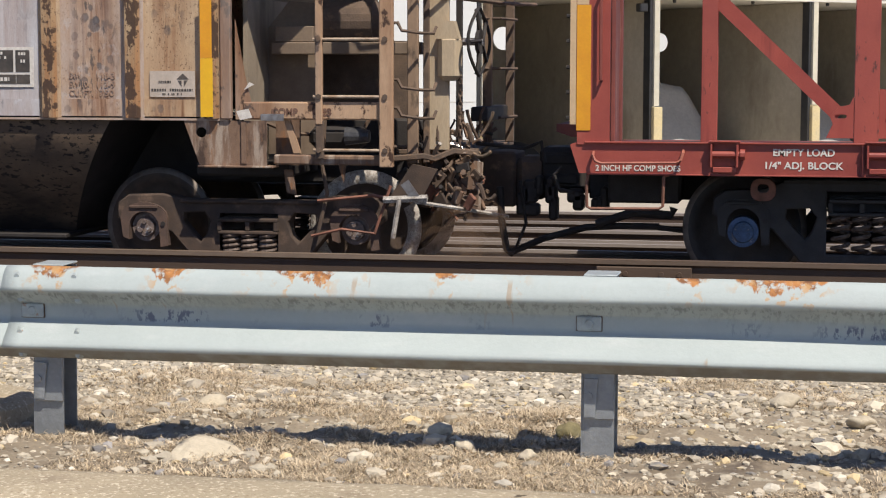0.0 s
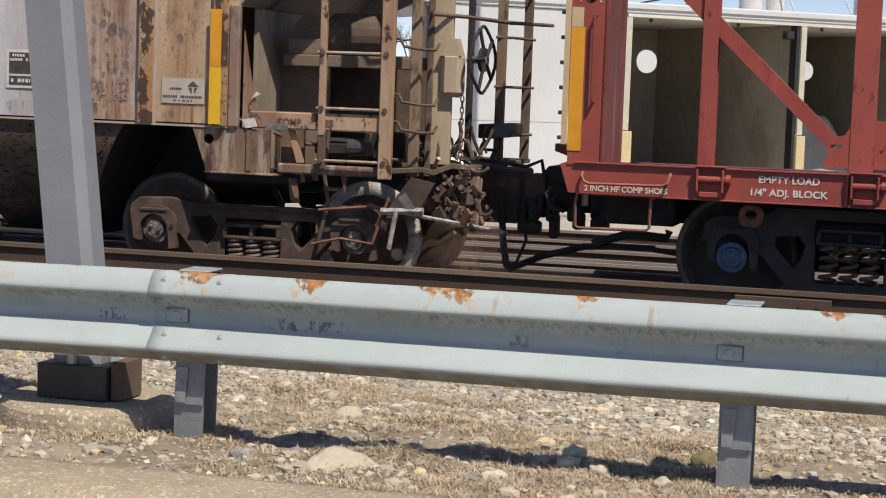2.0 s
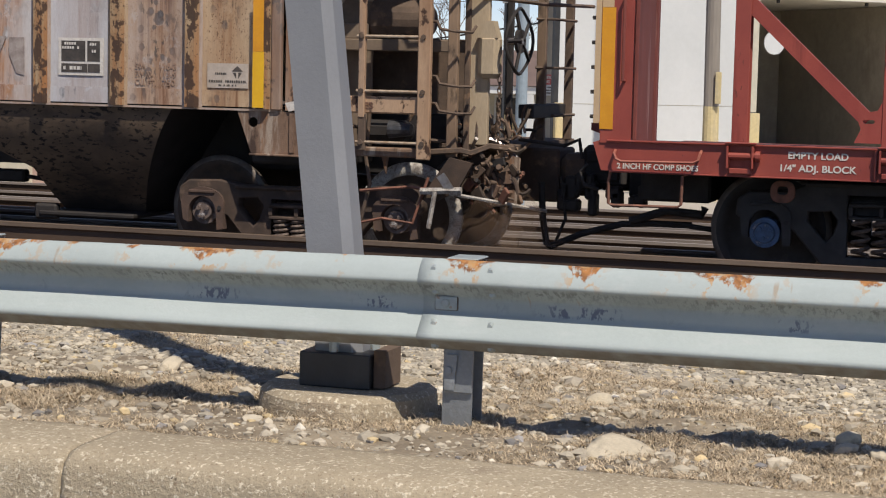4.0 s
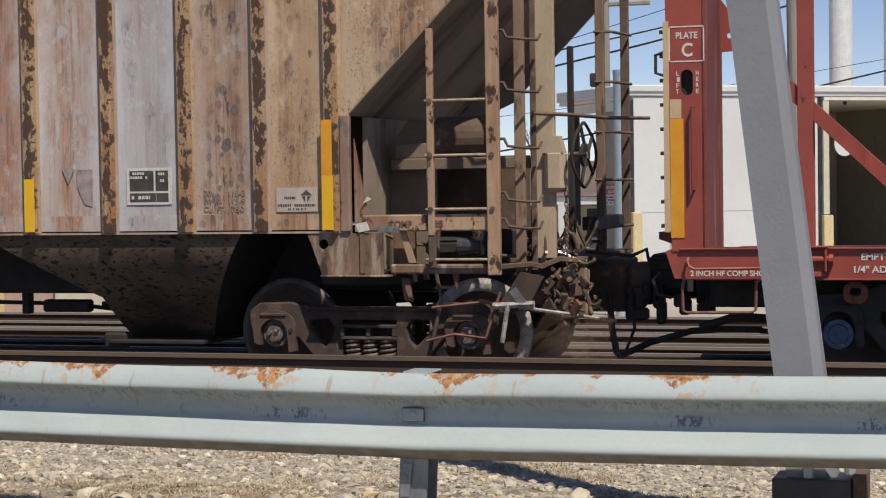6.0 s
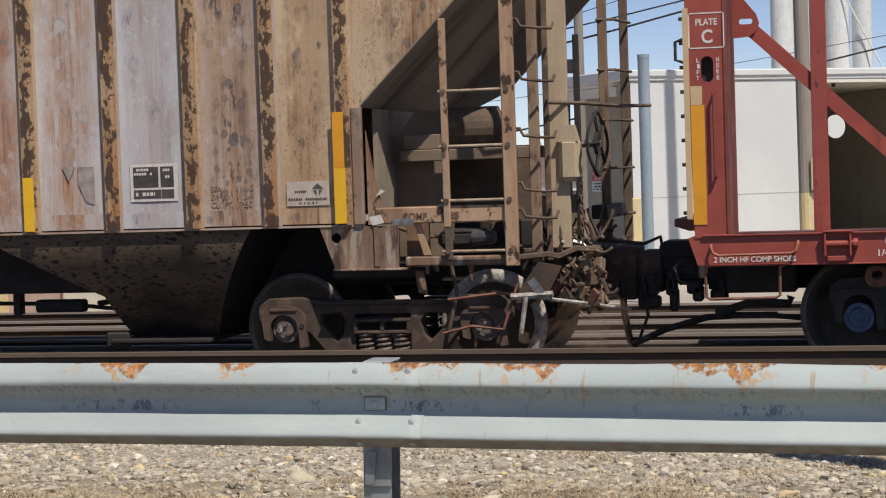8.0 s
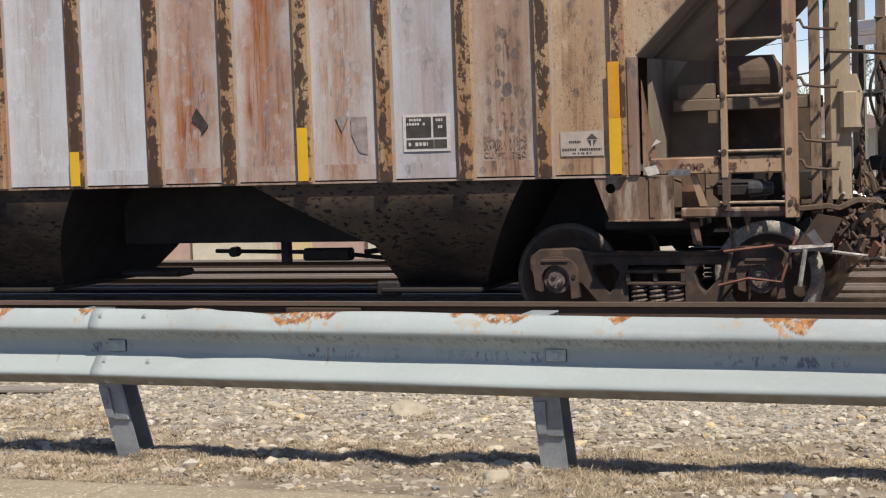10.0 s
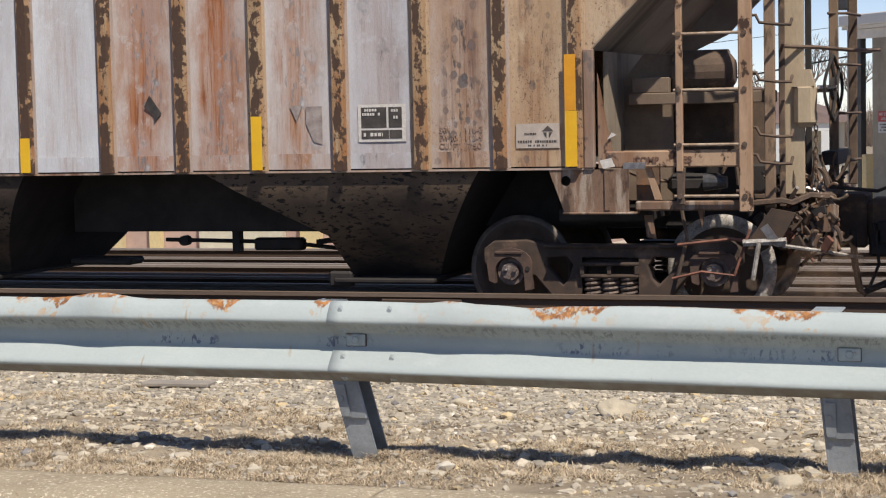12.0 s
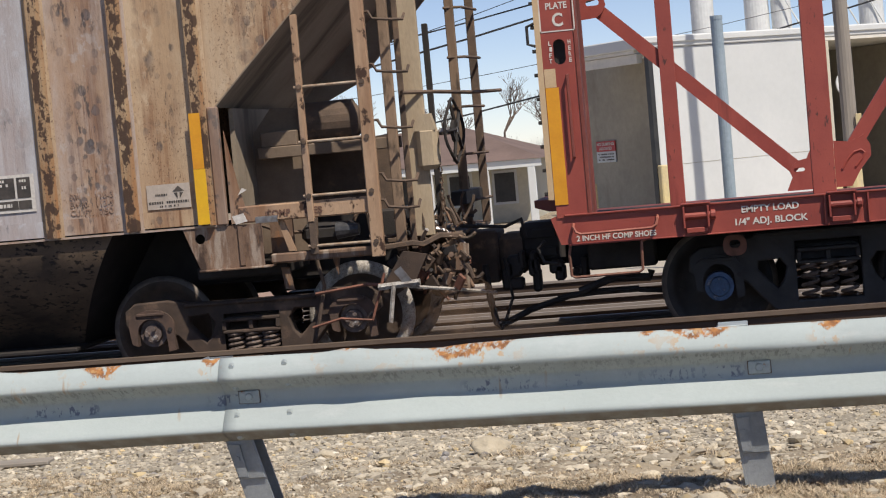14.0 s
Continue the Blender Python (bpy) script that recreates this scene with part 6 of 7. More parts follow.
def build_couplers(h, r):
    for parent, x0, x1, s, mt in ((h, -1.75, -1.28, 1, M_GRIME), (r, -1.30, -0.8, -1, M_BLACK)):
        bm = bmesh.new()
        box(bm, min(x0, x1), max(x0, x1), YC - 0.12, YC + 0.12, 0.33, 0.62, 0.03)
        if s > 0:
            box(bm, -1.62, -1.36, YC - 0.26, YC + 0.2, 0.28, 0.64, 0.05)
        else:
            box(bm, -1.42, -1.02, YC - 0.28, YC + 0.24, 0.36, 0.72, 0.04)
            box(bm, -1.38, -1.1, YC - 0.3, YC - 0.27, 0.58, 0.66, 0.01)
            box(bm, -1.38, -1.1, YC - 0.3, YC - 0.27, 0.42, 0.5, 0.01)
        part("coupler", bm, mt, parent, "cast knuckle coupler")
    # hopper's side: lift rod, hose and chains
    for pts, rr, nm in (([(-1.72, 9.2, 0.4), (-1.7, 9.2, 0.1), (-1.66, 9.2, -0.12), (-1.6, 9.2, -0.16)], 0.03, "brake_hose"), ([(-1.55, 9.2, 0.45), (-1.5, 9.2, 0.1), (-1.58, 9.2, -0.1)], 0.014, "chain"),
                        ([(-1.9, 9.1, 0.76), (-1.5, 9.1, 0.72), (-1.35, 9.0, 0.78), (-1.32, 9.0, 0.62)], 0.016, "lift_rod")):
        part(nm, pipe(bmesh.new(), pts, rr, 8), M_BLACK, h)
    for pts, rr, nm, mt in (([(-1.62, 9.2, -0.14), (-1.35, 9.2, -0.02), (-1.0, 9.15, 0.08), (-0.75, 9.1, 0.1), (-0.4, 9.1, 0.1)], 0.028, "brake_hose", M_BLACK), ([(-0.9, 9.0, 0.12), (-0.6, 9.0, 0.22), (-0.3, 9.0, 0.2), (-0.28, 9.0, 0.26)], 0.035, "brake_pipe", M_BLACK),
                            ([(-0.4, 9.0, 0.1), (0.1, 9.0, 0.05)], 0.022, "brake_rod", M_BLACK), ([(-1.08, 8.2, 0.62), (-1.14, 8.2, 0.56), (-1.1, 8.2, 0.45), (-1.0, 8.25, 0.42)], 0.014, "lift_lever", M_BLACK)):
        part(nm, pipe(bmesh.new(), pts, rr, 8), mt, r)
    rnd = random.Random(8)
    for k in range(14):
        x = rnd.uniform(-1.6, -0.85)
        bm = bmesh.new()
        z = rnd.uniform(0.1, 0.34)
        box(bm, x, x + rnd.uniform(0.05, 0.14), 9.2, 9.35, z, z + rnd.uniform(0.08, 0.2), 0.02)
        part("coupler_fitting", bm, M_BLACK, h if k % 2 else r)


def build_red_car():
    r = thing("lumber_wagon", (2.5, YC, TOP), "oxide red centre-beam lumber wagon, empty", "railway wagon")
    Y = REDSIDE
    ZB, ZT = 0.585, 0.825
    x0, x1 = -0.885, 12.0
    # channel side sill
    bm = bmesh.new()
    box(bm, x0, x1, Y, Y + 0.015, ZB, ZT)
    box(bm, x0, x1, Y - 0.03, Y + 0.02, ZT - 0.014, ZT, 0.003)
    box(bm, x0 + 0.02, x1, Y - 0.012, Y + 0.05, ZB - 0.012, ZB, 0.003)
    part("side_sill", bm, M_RED, r)
    bm = bmesh.new()
    prism(bm, [(-1.0, 0.80), (-0.885, 0.84), (-0.885, ZB), (-0.93, ZB)], Y + 0.0, Y + 0.06)
    part("sill_end", bm, M_RED, r)
    bm = bmesh.new()
    box(bm, x0, x1, YC + 1.6, YC + 1.65, 0.45, 0.66)
    part("far_sill", bm, M_RED, r)
    bm = bmesh.new()
    box(bm, -1.0, 12, YC - 0.3, YC + 0.3, 0.3, 0.76, 0.01)
    part("centre_sill", bm, M_BLACK, r)
    # end bulkhead post with broad flange
    bulk = part("bulkhead_post", plate([(-0.945, 0.80), (-0.70, 0.80), (-0.70, 3.6), (-1.0, 3.6)], [rounded(-0.815, 2.12, 0.095, 0.2, 0.045)], Y - 0.01, Y + 0.012), M_RED, r)
    bm = bmesh.new()
    box(bm, -0.698, -0.665, Y + 0.014, Y + 0.05, 0.82, 3.6, 0.006)
    part("post_flange", bm, M_REDDARK, bulk)
    bm = bmesh.new()
    box(bm, -0.76, -0.715, Y + 0.052, TRUSS_Y + 0.02, 0.724, 3.6, 0.006)
    box(bm, -0.76, -0.69, TRUSS_Y + 0.0, TRUSS_Y + 0.06, 0.724, 3.6, 0.006)
    part("bulkhead_wing", bm, M_REDSTREAK, bulk, "streaked worn red bulkhead side")
    bm = bmesh.new()
    box(bm, -0.95, -0.9, Y + 0.05, TRUSS_Y, 0.84, 3.6)
    part("bulkhead_edge", bm, M_REDSTREAK, bulk)
    bm = bmesh.new()
    box(bm, -0.898, -0.765, Y + 0.06, Y + 0.075, 1.9, 2.4)
    part("backing_plate", bm, M_BLACK, bulk)
    bm = bmesh.new()
    box(bm, -0.885, x1, Y + 0.022, YC + 1.58, 0.70, 0.722)
    part("deck", bm, M_REDDARK, r)
    bm = bmesh.new()
    box(bm, -1.0, -0.955, Y - 0.02, Y - 0.012, 0.95, 2.6)
    part("edge_strip", bm, M_CREAM, bulk)
    for k in range(9):
        z = 1.0 + 0.19 * k
        bm = bmesh.new()
        rod(bm, (-1.03, Y - 0.0, z), (-0.99, Y - 0.0, z), 0.015, 6)
        part("edge_bolt", bm, M_BLACK, bulk)
    bm = bmesh.new()
    box(bm, -0.95, -0.845, Y - 0.017, Y - 0.012, 0.905, 1.84)
    part("reflector", bm, M_ORANGE, bulk, "amber reflective strip")
    bm = bmesh.new()
    box(bm, -0.95, -0.86, Y - 0.017, Y - 0.012, 1.842, 1.99)
    part("reflector", bm, M_CREAM, bulk, "faded cream strip")
    bm = bmesh.new()
    pipe(bm, [(-0.765, Y - 0.01, 1.93), (-0.765, Y - 0.07, 1.93), (-0.765, Y - 0.07, 1.28), (-0.765, Y - 0.01, 1.28)], 0.013, 6)
    part("grab_iron", bm, M_REDDARK, bulk)
    bm = bmesh.new()
    pipe(bm, [(-1.0, Y - 0.01, 2.18), (-1.06, Y - 0.01, 2.2), (-1.06, Y - 0.01, 2.34), (-1.0, Y - 0.01, 2.36)], 0.014, 6)
    part("hook", bm, M_BLACK, bulk)
    bm = bmesh.new()
    for a, b, c, d in ((-0.955, -0.945, 2.28, 2.56), (-0.685, -0.675, 2.28, 2.56), (-0.955, -0.675, 2.28, 2.29), (-0.955, -0.675, 2.55, 2.56)):
        box(bm, a, b, Y - 0.0135, Y - 0.0115, c, d)
    part("plate_frame", bm, M_WHITE, bulk)
    part("stencil_line", lettering("PLATE", -0.9, 2.462, Y - 0.012, 0.05, 0.17), M_WHITE, bulk)
    part("stencil_line", lettering("C", -0.855, 2.325, Y - 0.012, 0.1, 0.085), M_WHITE, bulk)
    for x, word in ((-0.9, "LIFT"), (-0.745, "HERE")):
        for k, ch in enumerate(word):
            part("stencil_letter", lettering(ch, x, 2.175 - 0.047 * k, Y - 0.012, 0.034, 0.022), M_WHITE, bulk)
    # stake posts and diagonals of the truss
    for xa, xb in ((-0.07, 0.055), (1.112, 1.30), (2.36, 2.49), (3.55, 3.74), (5.9, 6.09), (8.3, 8.49)):
        bm = bmesh.new()
        box(bm, xa, xb, TRUSS_Y, TRUSS_Y + 0.012, 0.724, 3.6, 0.003)
        box(bm, xa, xb, TRUSS_Y + 0.13, TRUSS_Y + 0.142, 0.724, 3.6, 0.003)
        box(bm, (xa + xb) / 2 - 0.006, (xa + xb) / 2 + 0.006, TRUSS_Y + 0.012, TRUSS_Y + 0.13, 0.724, 3.6)
        box(bm, xa, xa + 0.01, TRUSS_Y + 0.012, TRUSS_Y + 0.13, 0.724, 3.6)
        stake = part("stake_post", bm, M_REDPOST, r)
        bm = bmesh.new()
        box(bm, xa - 0.045, xb + 0.045, TRUSS_Y - 0.03, TRUSS_Y + 0.17, 0.7235, 0.738, 0.003)
        part("foot_plate", bm, M_RED, stake)

    def strut(p0, p1, w):
        """A channel diagonal between two (x, z) points."""
        p0, p1 = Vector((p0[0], 0, p0[1])), Vector((p1[0], 0, p1[1]))
        d = (p1 - p0).normalized()
        nrm = Vector((-d.z, 0, d.x))
        bm = bmesh.new()
        prism(bm, [(p.x, p.z) for p in (p0 + nrm * w, p0 - nrm * w, p1 - nrm * w, p1 + nrm * w)], TRUSS_Y + 0.03, TRUSS_Y + 0.042)
        for e in (1, -1):
            prism(bm, [(p.x, p.z) for p in (p0 + nrm * w * e, p0 + nrm * (w - 0.01) * e, p1 + nrm * (w - 0.01) * e, p1 + nrm * w * e)], TRUSS_Y + 0.043, TRUSS_Y + 0.12)
        part("diagonal", bm, M_RED, r)
    strut((-0.56, 2.49), (1.0, 1.005), 0.058)
    strut((1.45, 1.14), (2.36, 2.45), 0.06)
    strut((2.49, 2.45), (3.45, 1.1), 0.058)
    part("gusset", plate([(-0.70, 2.85), (-0.62, 2.75), (-0.50, 2.6), (-0.475, 2.52), (-0.51, 2.45), (-0.56, 2.415), (-0.70, 2.405)], [rounded(-0.585, 2.54, 0.11, 0.045, 0.02)], TRUSS_Y + 0.008, TRUSS_Y + 0.026), M_RED, r)
    part("gusset", plate([(0.90, 0.83), (1.11, 0.83), (1.11, 1.16), (1.075, 1.09), (1.0, 1.075), (0.955, 1.04), (0.93, 0.99), (0.95, 0.94)], [rounded(1.01, 1.0, 0.09, 0.03, 0.014)], TRUSS_Y + 0.008, TRUSS_Y + 0.026), M_RED, r)
    part("gusset", plate([(1.302, 0.83), (1.43, 0.83), (1.5, 0.95), (1.6, 1.07), (1.6, 1.16), (1.55, 1.25), (1.5, 1.22), (1.42, 1.2), (1.302, 1.215)], [], TRUSS_Y + 0.008, TRUSS_Y + 0.026), M_RED, r)
    rib = [(1.36, 0.98), (1.41, 1.06), (1.46, 1.11), (1.52, 1.125), (1.55, 1.1), (1.53, 1.06), (1.47, 0.99)]
    part("gusset_rib", pipe(bmesh.new(), [(x, TRUSS_Y + 0.006, z) for x, z in rib], 0.011, 6), M_RED, r)
    # things on the sill
    bm = bmesh.new()
    pipe(bm, [(-0.82, Y, 0.745), (-0.82, Y - 0.05, 0.72), (-0.80, Y - 0.06, 0.68), (-0.76, Y - 0.06, 0.662), (-0.2, Y - 0.06, 0.67), (-0.165, Y - 0.06, 0.69), (-0.15, Y - 0.05, 0.74), (-0.15, Y, 0.76)], 0.012, 6)
    part("sill_grab_iron", bm, M_REDLIGHT, r)
    part("stencil_line", lettering("2 INCH HF COMP SHOES", -0.805, 0.605, Y - 0.003, 0.042, 0.635), M_WHITE, r)
    part("stencil_line", lettering("EMPTY LOAD", 0.505, 0.728, Y - 0.003, 0.05, 0.445), M_WHITE, r)
    part("stencil_line", lettering('1/4" ADJ. BLOCK', 0.44, 0.632, Y - 0.003, 0.05, 0.565), M_WHITE, r)
    for x in (0.07, 1.2, 3.0, 5.0):
        bm = bmesh.new()
        for dx in (-0.02, 0.17):
            box(bm, x + dx, x + dx + 0.016, Y - 0.075, Y - 0.001, 0.64, ZT - 0.015, 0.003)
        box(bm, x, x + 0.17, Y - 0.04, Y - 0.001, 0.60, 0.64, 0.004)
        box(bm, x - 0.03, x + 0.2, Y - 0.08, Y - 0.001, ZT + 0.001, ZT + 0.012, 0.003)
        win = part("strap_winch", bm, M_RED, r)
        bm = bmesh.new()
        rod(bm, (x - 0.02, Y - 0.04, 0.735), (x + 0.23, Y - 0.04, 0.735), 0.026, 10)
        rod(bm, (x + 0.2, Y - 0.04, 0.735), (x + 0.235, Y - 0.04, 0.735), 0.04, 10)
        part("winch_drum", bm, M_RED, win)
    for x in (1.15, 1.48):
        bm = bmesh.new()
        box(bm, x, x + 0.012, Y - 0.04, Y - 0.001, ZB, ZT - 0.016)
        part("sill_stiffener", bm, M_RED, r)
    # step below the sill
    bm = bmesh.new()
    pipe(bm, [(-0.86, Y + 0.03, ZB), (-0.875, Y + 0.03, 0.5), (-0.87, Y + 0.03, 0.33), (-0.84, Y + 0.03, 0.315), (-0.33, Y + 0.03, 0.32), (-0.3, Y + 0.03, 0.34), (-0.295, Y + 0.03, 0.56), (-0.26, Y + 0.03, 0.575)], 0.013, 6)
    part("sill_step", bm, M_PINK, r, "bent rust-red step bar")
    bm = bmesh.new()
    prism(bm, [(-1.2, 0.93), (-0.97, 0.93), (-0.97, 0.83), (-1.08, 0.83), (-1.2, 0.87)], YC - 0.9, YC + 0.6)
    part("end_step", bm, M_REDDARK, r)
    bm = bmesh.new()
    box(bm, -0.8, -0.22, 8.9, 9.3, 0.3, 0.58, 0.02)
    box(bm, -0.6, 0.2, 9.4, 9.6, 0.35, 0.55, 0.02)
    part("end_framing", bm, M_BLACK, r)
    bm = bmesh.new()
    box(bm, -0.9, 12, 8.3, YC + 1.4, 0.56, 0.575)
    part("underfloor", bm, M_BLACK, r)
    # lifting eye over the truck
    part("lifting_eye", plate(rounded(0.435, 0.455, 0.19, 0.17, 0.07), [rounded(0.435, 0.465, 0.085, 0.065, 0.03)], 8.33, 8.36, 0.004), M_PINK, r, "rust-pink lifting eye")
    return r


M_REDPOST = surf("scraped oxide red paint", (0.36, 0.085, 0.06), (0.29, 0.065, 0.05), 2.2, 60, 0.5, 0, 0.12,
                 [((0.09, 0.035, 0.03), 22, 0.6, 0.66, (1, 1, 0.35)), ((0.15, 0.03, 0.025), 3.0, 0.55, 0.7, V)], spread=0.14)
M_REDDARK = surf("old oxide red paint", (0.25, 0.065, 0.048), (0.17, 0.045, 0.035), 4, 60, 0.6, 0, 0.15, [((0.06, 0.03, 0.028), 4, 0.6, 0.75, V)])
M_REDSTREAK = surf("streaked worn red bulkhead", (0.2, 0.06, 0.05), (0.13, 0.04, 0.035), 3, 60, 0.7, 0, 0.2, [((0.42, 0.3, 0.27), 9, 0.56, 0.68, (1, 1, 0.08), 0.6)], stretch=(1, 1, 0.2))
M_REDLIGHT = surf("chalky red bar", (0.42, 0.15, 0.1), (0.32, 0.09, 0.06), 10, 60, 0.6, 0, 0.1)


def build_red_truck(r):
    x1 = 0.285
    x2 = x1 + 1.778
    side_frame(x1, x2, 8.53, M_FRAMEK, r, "black cast side frame with springs", z=0.175, rise=0.12)
    side_frame(x1, x2, YC + 0.95, M_FRAMEK, r, "black cast side frame with springs", z=0.175, rise=0.12)
    a1 = wheelset("wheelset", r, M_BLUE, M_FRAMEK, M_RIM, "black wheelset with blue bearing caps", RED_R)
    a2 = wheelset("wheelset", r, M_BLUE, M_FRAMEK, M_RIM, "black wheelset with blue bearing caps", RED_R)
    bm = bmesh.new()
    box(bm, x1 + 0.3, x2 - 0.3, 8.7, YC + 0.9, 0.3, 0.42, 0.02)
    part("bolster", bm, M_BLACK, r)
    return a1, a2


# ---- loose stones, gravel and grass ----
def scatter_stones(name, n, y0, y1, r0, r1, label, seed, x0=-15.5, x1=4.5, dens=None):
    rnd = random.Random(seed)
    bm = bmesh.new()
    bmesh.ops.create_icosphere(bm, subdivisions=1, radius=1.0)
    base = [v.co.copy() for v in bm.verts]
    tri = [[v.index for v in f.verts] for f in bm.faces]
    bm.free()
    shapes = []
    for k in range(14):
        shapes.append([v * (1 + 0.75 * noise.noise(v * 1.9 + Vector((k * 3.1, 0, 0)))) for v in base])
    verts, faces = [], []
    made = 0
    while made < n:
        y = rnd.uniform(y0, y1)
        x = rnd.uniform(x0, x1)
        if dens and rnd.random() > dens(x, y):
            continue
        made += 1
        r = r0 * (r1 / r0) ** (rnd.random() ** 2.2)
        c, s = math.cos(rnd.uniform(0, 6.28)), math.sin(rnd.uniform(0, 6.28))
        a = rnd.uniform(0, 6.28)
        c, s = math.cos(a), math.sin(a)
        sx, sy, sz = r * rnd.uniform(0.8, 1.3), r * rnd.uniform(0.7, 1.1), r * rnd.uniform(0.45, 0.8)
        z = bumpy(x, y) + sz * rnd.uniform(-0.1, 0.45)
        k = len(verts)
        for v in shapes[rnd.randrange(14)]:
            px, py, pz = v.x * sx, v.y * sy, v.z * sz
            verts.append((x + c * px - s * py, y + s * px + c * py, z + pz))
        faces += [(k + i, k + j, k + l) for i, j, l in tri]
    me = bpy.data.meshes.new(name)
    me.from_pydata(verts, [], faces)
    tagged(part(name, me, M_STONE), label, "gravel", kind="stuff")


def scatter_grass(n, seed):
    """Matted tufts of curled dead blades, thick near the kerb and thinning out over the gravel."""
    rnd = random.Random(seed)
    verts, faces = [], []
    made = 0
    while made < n:
        x, y = rnd.uniform(-13.2, 2.6), rnd.uniform(-0.5, 2.3)
        d = 1.1 * noise.noise((x * 0.9, y * 1.7, 9)) + 0.6 * noise.noise((x * 3.5, y * 4, 2)) - 0.42 * max(0, y - 0.5) + (0.2 if y < 0.35 else 0)
        if d < rnd.uniform(-0.25, 0.4):
            continue
        made += 1
        z = bumpy(x, y) - 0.004
        tall = rnd.uniform(0.5, 1.0) + 1.1 * max(0.0, noise.noise((x * 2.2, y * 2.2, 5)))
        for _ in range(rnd.randint(9, 17)):
            a = rnd.uniform(0, 6.28)
            ln = rnd.uniform(0.02, 0.07) * tall
            w = rnd.uniform(0.0008, 0.0018)
            up = rnd.uniform(0.02, 0.55) ** 1.3
            r = rnd.uniform(0, 0.05)
            b = rnd.uniform(0, 6.28)
            px, py = x + r * math.cos(b), y + r * math.sin(b)
            ox, oy = -math.sin(a) * w, math.cos(a) * w
            c2 = a + rnd.uniform(-0.9, 0.9)
            x1, y1, z1 = px + math.cos(a) * ln * (1 - up) * 0.6, py + math.sin(a) * ln * (1 - up) * 0.6, z + ln * up * 0.75 + 0.004
            x2, y2, z2 = x1 + math.cos(c2) * ln * 0.6, y1 + math.sin(c2) * ln * 0.6, z1 + ln * rnd.uniform(-0.3, 0.25)
            k = len(verts)
            verts += [(px - ox, py - oy, z), (px + ox, py + oy, z), (x1 + ox, y1 + oy, z1), (x1 - ox, y1 - oy, z1), (x2, y2, max(z2, z + 0.003))]
            faces += [(k, k + 1, k + 2, k + 3), (k + 3, k + 2, k + 4)]
    me = bpy.data.meshes.new("dry_grass")
    me.from_pydata(verts, [], faces)
    tagged(part("dry_grass", me, M_GRASS), "matted dry straw-coloured grass on the verge", "grass", kind="stuff")


def build_dust():
    """Thin brown dust hanging behind the last wheel of the truck, in nested veils."""
    m = bpy.data.materials.new("thin brown dust")
    m.use_nodes = True
    nt = m.node_tree
    out = nt.nodes["Material Output"]
    nt.nodes.remove(nt.nodes["Principled BSDF"])
    tr, df, mx = nt.nodes.new("ShaderNodeBsdfTransparent"), nt.nodes.new("ShaderNodeBsdfDiffuse"), nt.nodes.new("ShaderNodeMixShader")
    df.inputs[0].default_value = (0.42, 0.28, 0.19, 1)
    mx.inputs[0].default_value = 0.06
    nt.links.new(tr.outputs[0], mx.inputs[1])
    nt.links.new(df.outputs[0], mx.inputs[2])
    nt.links.new(mx.outputs[0], out.inputs[0])
    d = thing("dust_cloud", (-2.05, 9.3, TOP), "thin brown dust drifting behind a wheel", "dust")
    for k, (rx, rz) in enumerate(((0.26, 0.22), (0.42, 0.34))):
        bm = bmesh.new()
        q = bmesh.ops.create_icosphere(bm, subdivisions=4, radius=1.0)
        for v in q["verts"]:
            n = 1 + 0.5 * noise.noise(v.co * 1.6 + Vector((k * 5, 0, 0)))
            v.co = Vector((-1.98 + 0.04 * k + v.co.x * rx * n, 8.75 + v.co.y * 0.25, -0.06 + 0.05 * k + v.co.z * rz * n))
        part("veil", bm, m, d, smooth=True)
    return d


def build_rocks():
    rnd = random.Random(2)
    # x, y, half width, squash: rocks that stand out on the verge
    for x, y, r, q in ((-1.23, -0.17, 0.105, 0.22), (-0.115, 0.5, 0.052, 0.8), (-0.55, 0.3, 0.05, 0.6), (0.62, 1.35, 0.07, 0.55), (-1.55, 0.9, 0.06, 0.5), (-0.42, 0.12, 0.045, 0.6), (-7.82, -0.14, 0.05, 0.5), (-7.9, 0.2, 0.05, 0.4),
                       (-8.08, 0.6, 0.045, 0.45), (-8.84, 1.57, 0.085, 0.55), (-9.66, 1.76, 0.05, 0.6), (-3.4, 0.9, 0.05, 0.5), (-5.2, 0.4, 0.05, 0.5), (-6.4, 1.1, 0.06, 0.5), (-0.2, 0.05, 0.04, 0.6), (0.9, 0.9, 0.05, 0.6)):
        bm = bmesh.new()
        lump(bm, (0, 0, 0), r, rnd, q, 3)
        ob = part("rock", bm, M_ROCKMOSS if r == 0.052 else M_ROCK, smooth=True)
        ob.location = (x, y, bumpy(x, y) + r * q * 0.45)
        tagged(ob, "mossy brown rock on the verge" if r == 0.052 else "cream limestone rock lying on the verge", "rock", "rocks on the verge")
    # a flat slab of weathered board
    bm = bmesh.new()
    box(bm, -0.19, 0.19, -0.06, 0.06, -0.012, 0.012, 0.006)
    ob = part("weathered_board", bm, M_POLE)
    ob.matrix_world = pose(-11.35, 2.1, bumpy(-11.35, 2.1) + 0.018, 0, 0, 4)
    tagged(ob, "weathered grey-brown board lying on gravel", "board")


M_ROCKMOSS = surf("mossy brown rock", (0.24, 0.2, 0.1), (0.16, 0.14, 0.075), 20, 60, 0.95, 0, 0.5)

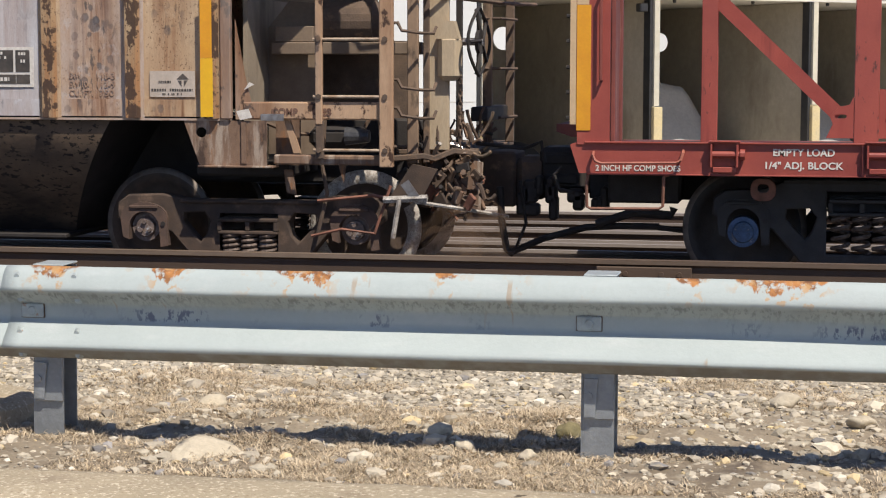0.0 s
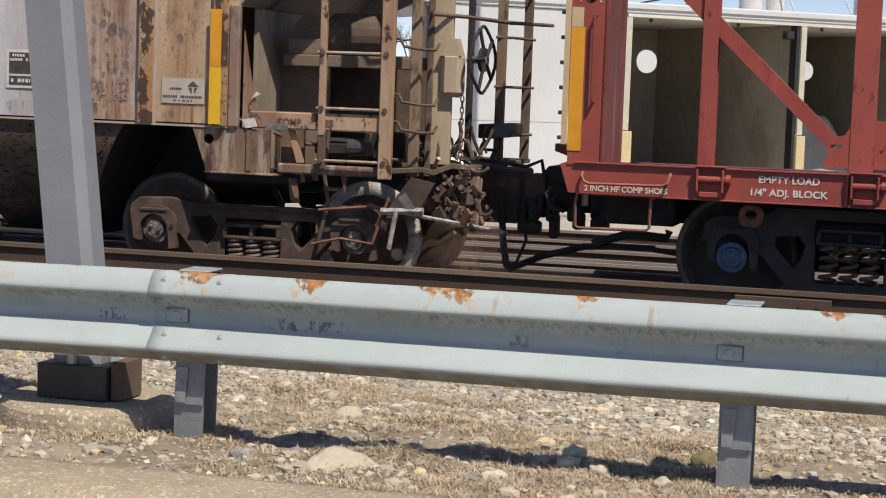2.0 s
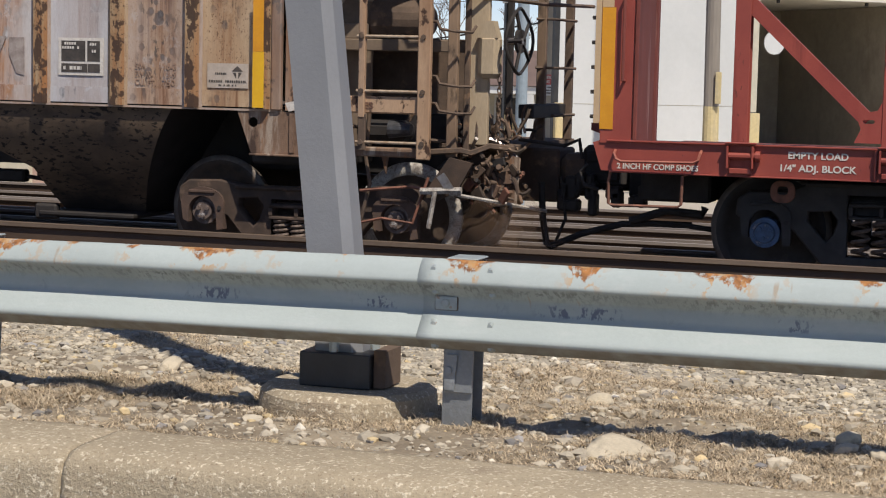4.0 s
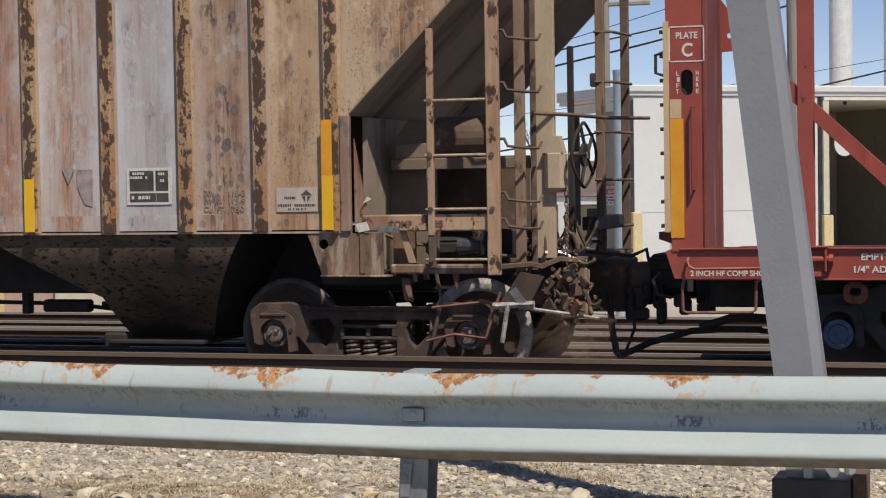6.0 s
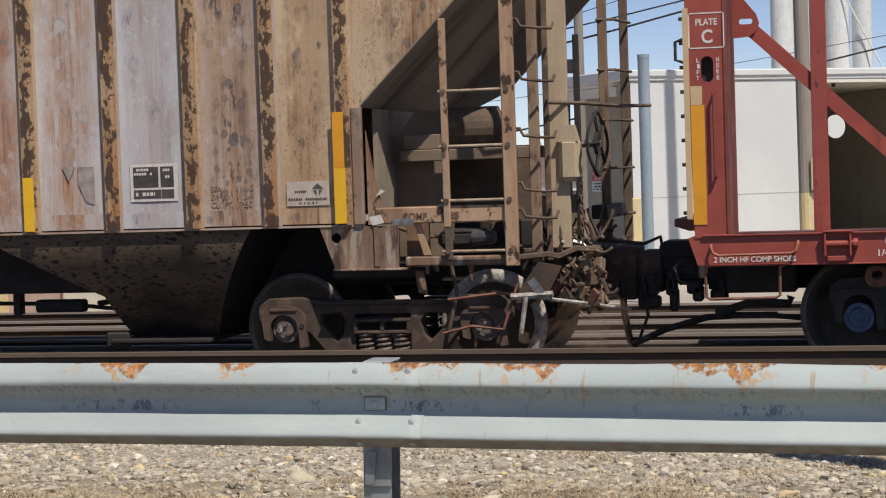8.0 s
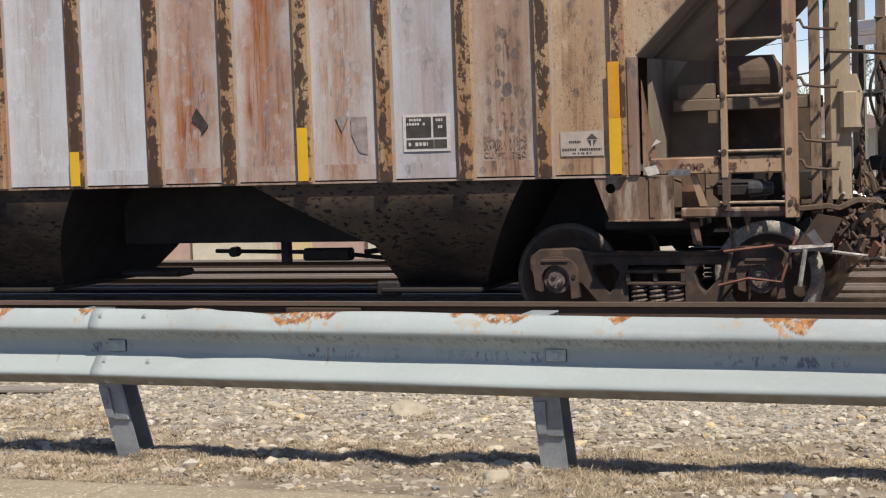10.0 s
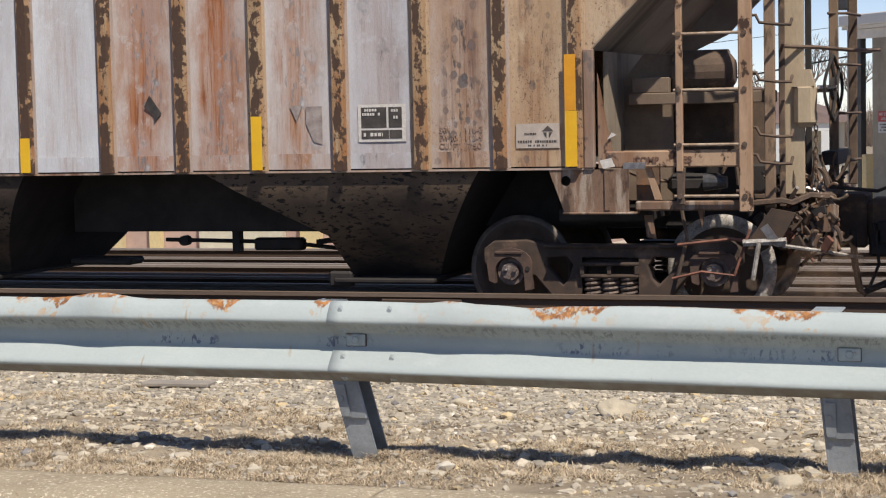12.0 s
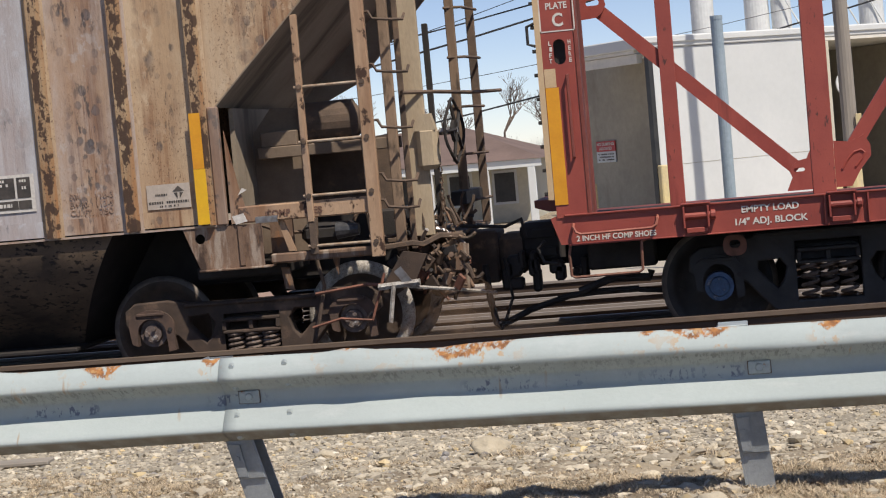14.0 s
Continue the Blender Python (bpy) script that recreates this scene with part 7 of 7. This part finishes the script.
build_ground()
build_track(5.80, 0.085, "rusty jointed railway track nearest the road", joint=(-0.35, -11.5), ties=(-16, 6))
build_track(YC, TOP, "railway track under the train", ties=(-16, 5))
build_track(13.25, -0.36, "empty railway track behind the train", ties=(-18, 5), head=M_RAILPALE)
build_track(16.15, -0.38, "empty railway track behind the train", ties=(-5, 3), head=M_RAILPALE)
spare_rail(11.75, -0.36, -30.0, 8.0)
spare_rail(13.1, -0.38, -30.0, 8.0)
spare_rail(14.75, -0.4, -30.0, 8.0)
build_guardrail()
build_signpost()
build_shed()
build_far()
hopper = build_hopper()
hop1, hop2 = build_hopper_truck(hopper)
lumber = build_red_car()
red1, red2 = build_red_truck(lumber)
build_couplers(hopper, lumber)
build_rocks()
scatter_stones("gravel", 64000, 0.5, 4.6, 0.006, 0.027, "pale limestone gravel between road and track", 1, -14.4, 3.2, dens=lambda x, y: min(1.0, 0.2 + (y - 0.7) * 0.9))
scatter_stones("loose_stones", 20000, -0.5, 1.5, 0.004, 0.024, "small loose stones in the dry verge", 2, -13.2, 2.6)
scatter_stones("cobbles", 2600, -0.45, 1.6, 0.013, 0.042, "fist-sized pale stones lying in the dry grass", 7, -13.2, 2.6, dens=lambda x, y: 0.25 + max(0.0, noise.noise((x * 1.6, y * 2.5, 12)) * 1.6))
scatter_grass(32000, 3)
dust = build_dust()


# ---- what moves: the two wagons and their wheels ----
def rolled(t):
    for (a, sa), (b, sb) in zip(TRAIN, TRAIN[1:]):
        if t <= b:
            return sa + (sb - sa) * (t - a) / (b - a)
    return TRAIN[-1][1]


def motions():
    for wagon in (hopper, lumber, dust):
        b = wagon.location.copy()
        walk(wagon, [(t, pose(b.x + s, b.y, b.z)) for t, s in TRAIN])
    for ws, wagon, x, y, z, skew in ((hop1, hopper, -4.53, YC, AXLE_Z, 0), (hop2, hopper, -2.772, YC, AXLE_Z, 0), (red1, lumber, 0.285, YC, 0.118, 0), (red2, lumber, 2.063, YC, 0.118, 0)):
        b = wagon.location
        rows = []
        for k in range(36):
            t = min(14.0, 0.4 * k)
            rows.append((t, pose(x - BASE[wagon.name][0], y - BASE[wagon.name][1], z - BASE[wagon.name][2], 0, 0, skew) @ pose(0, 0, 0, 0, math.degrees(rolled(t) / (WHEEL_R if wagon is hopper else RED_R)), 0)))
        walk(ws, rows)


BASE = {ob.name: tuple(ob.location) for ob in (hopper, lumber)}
motions()
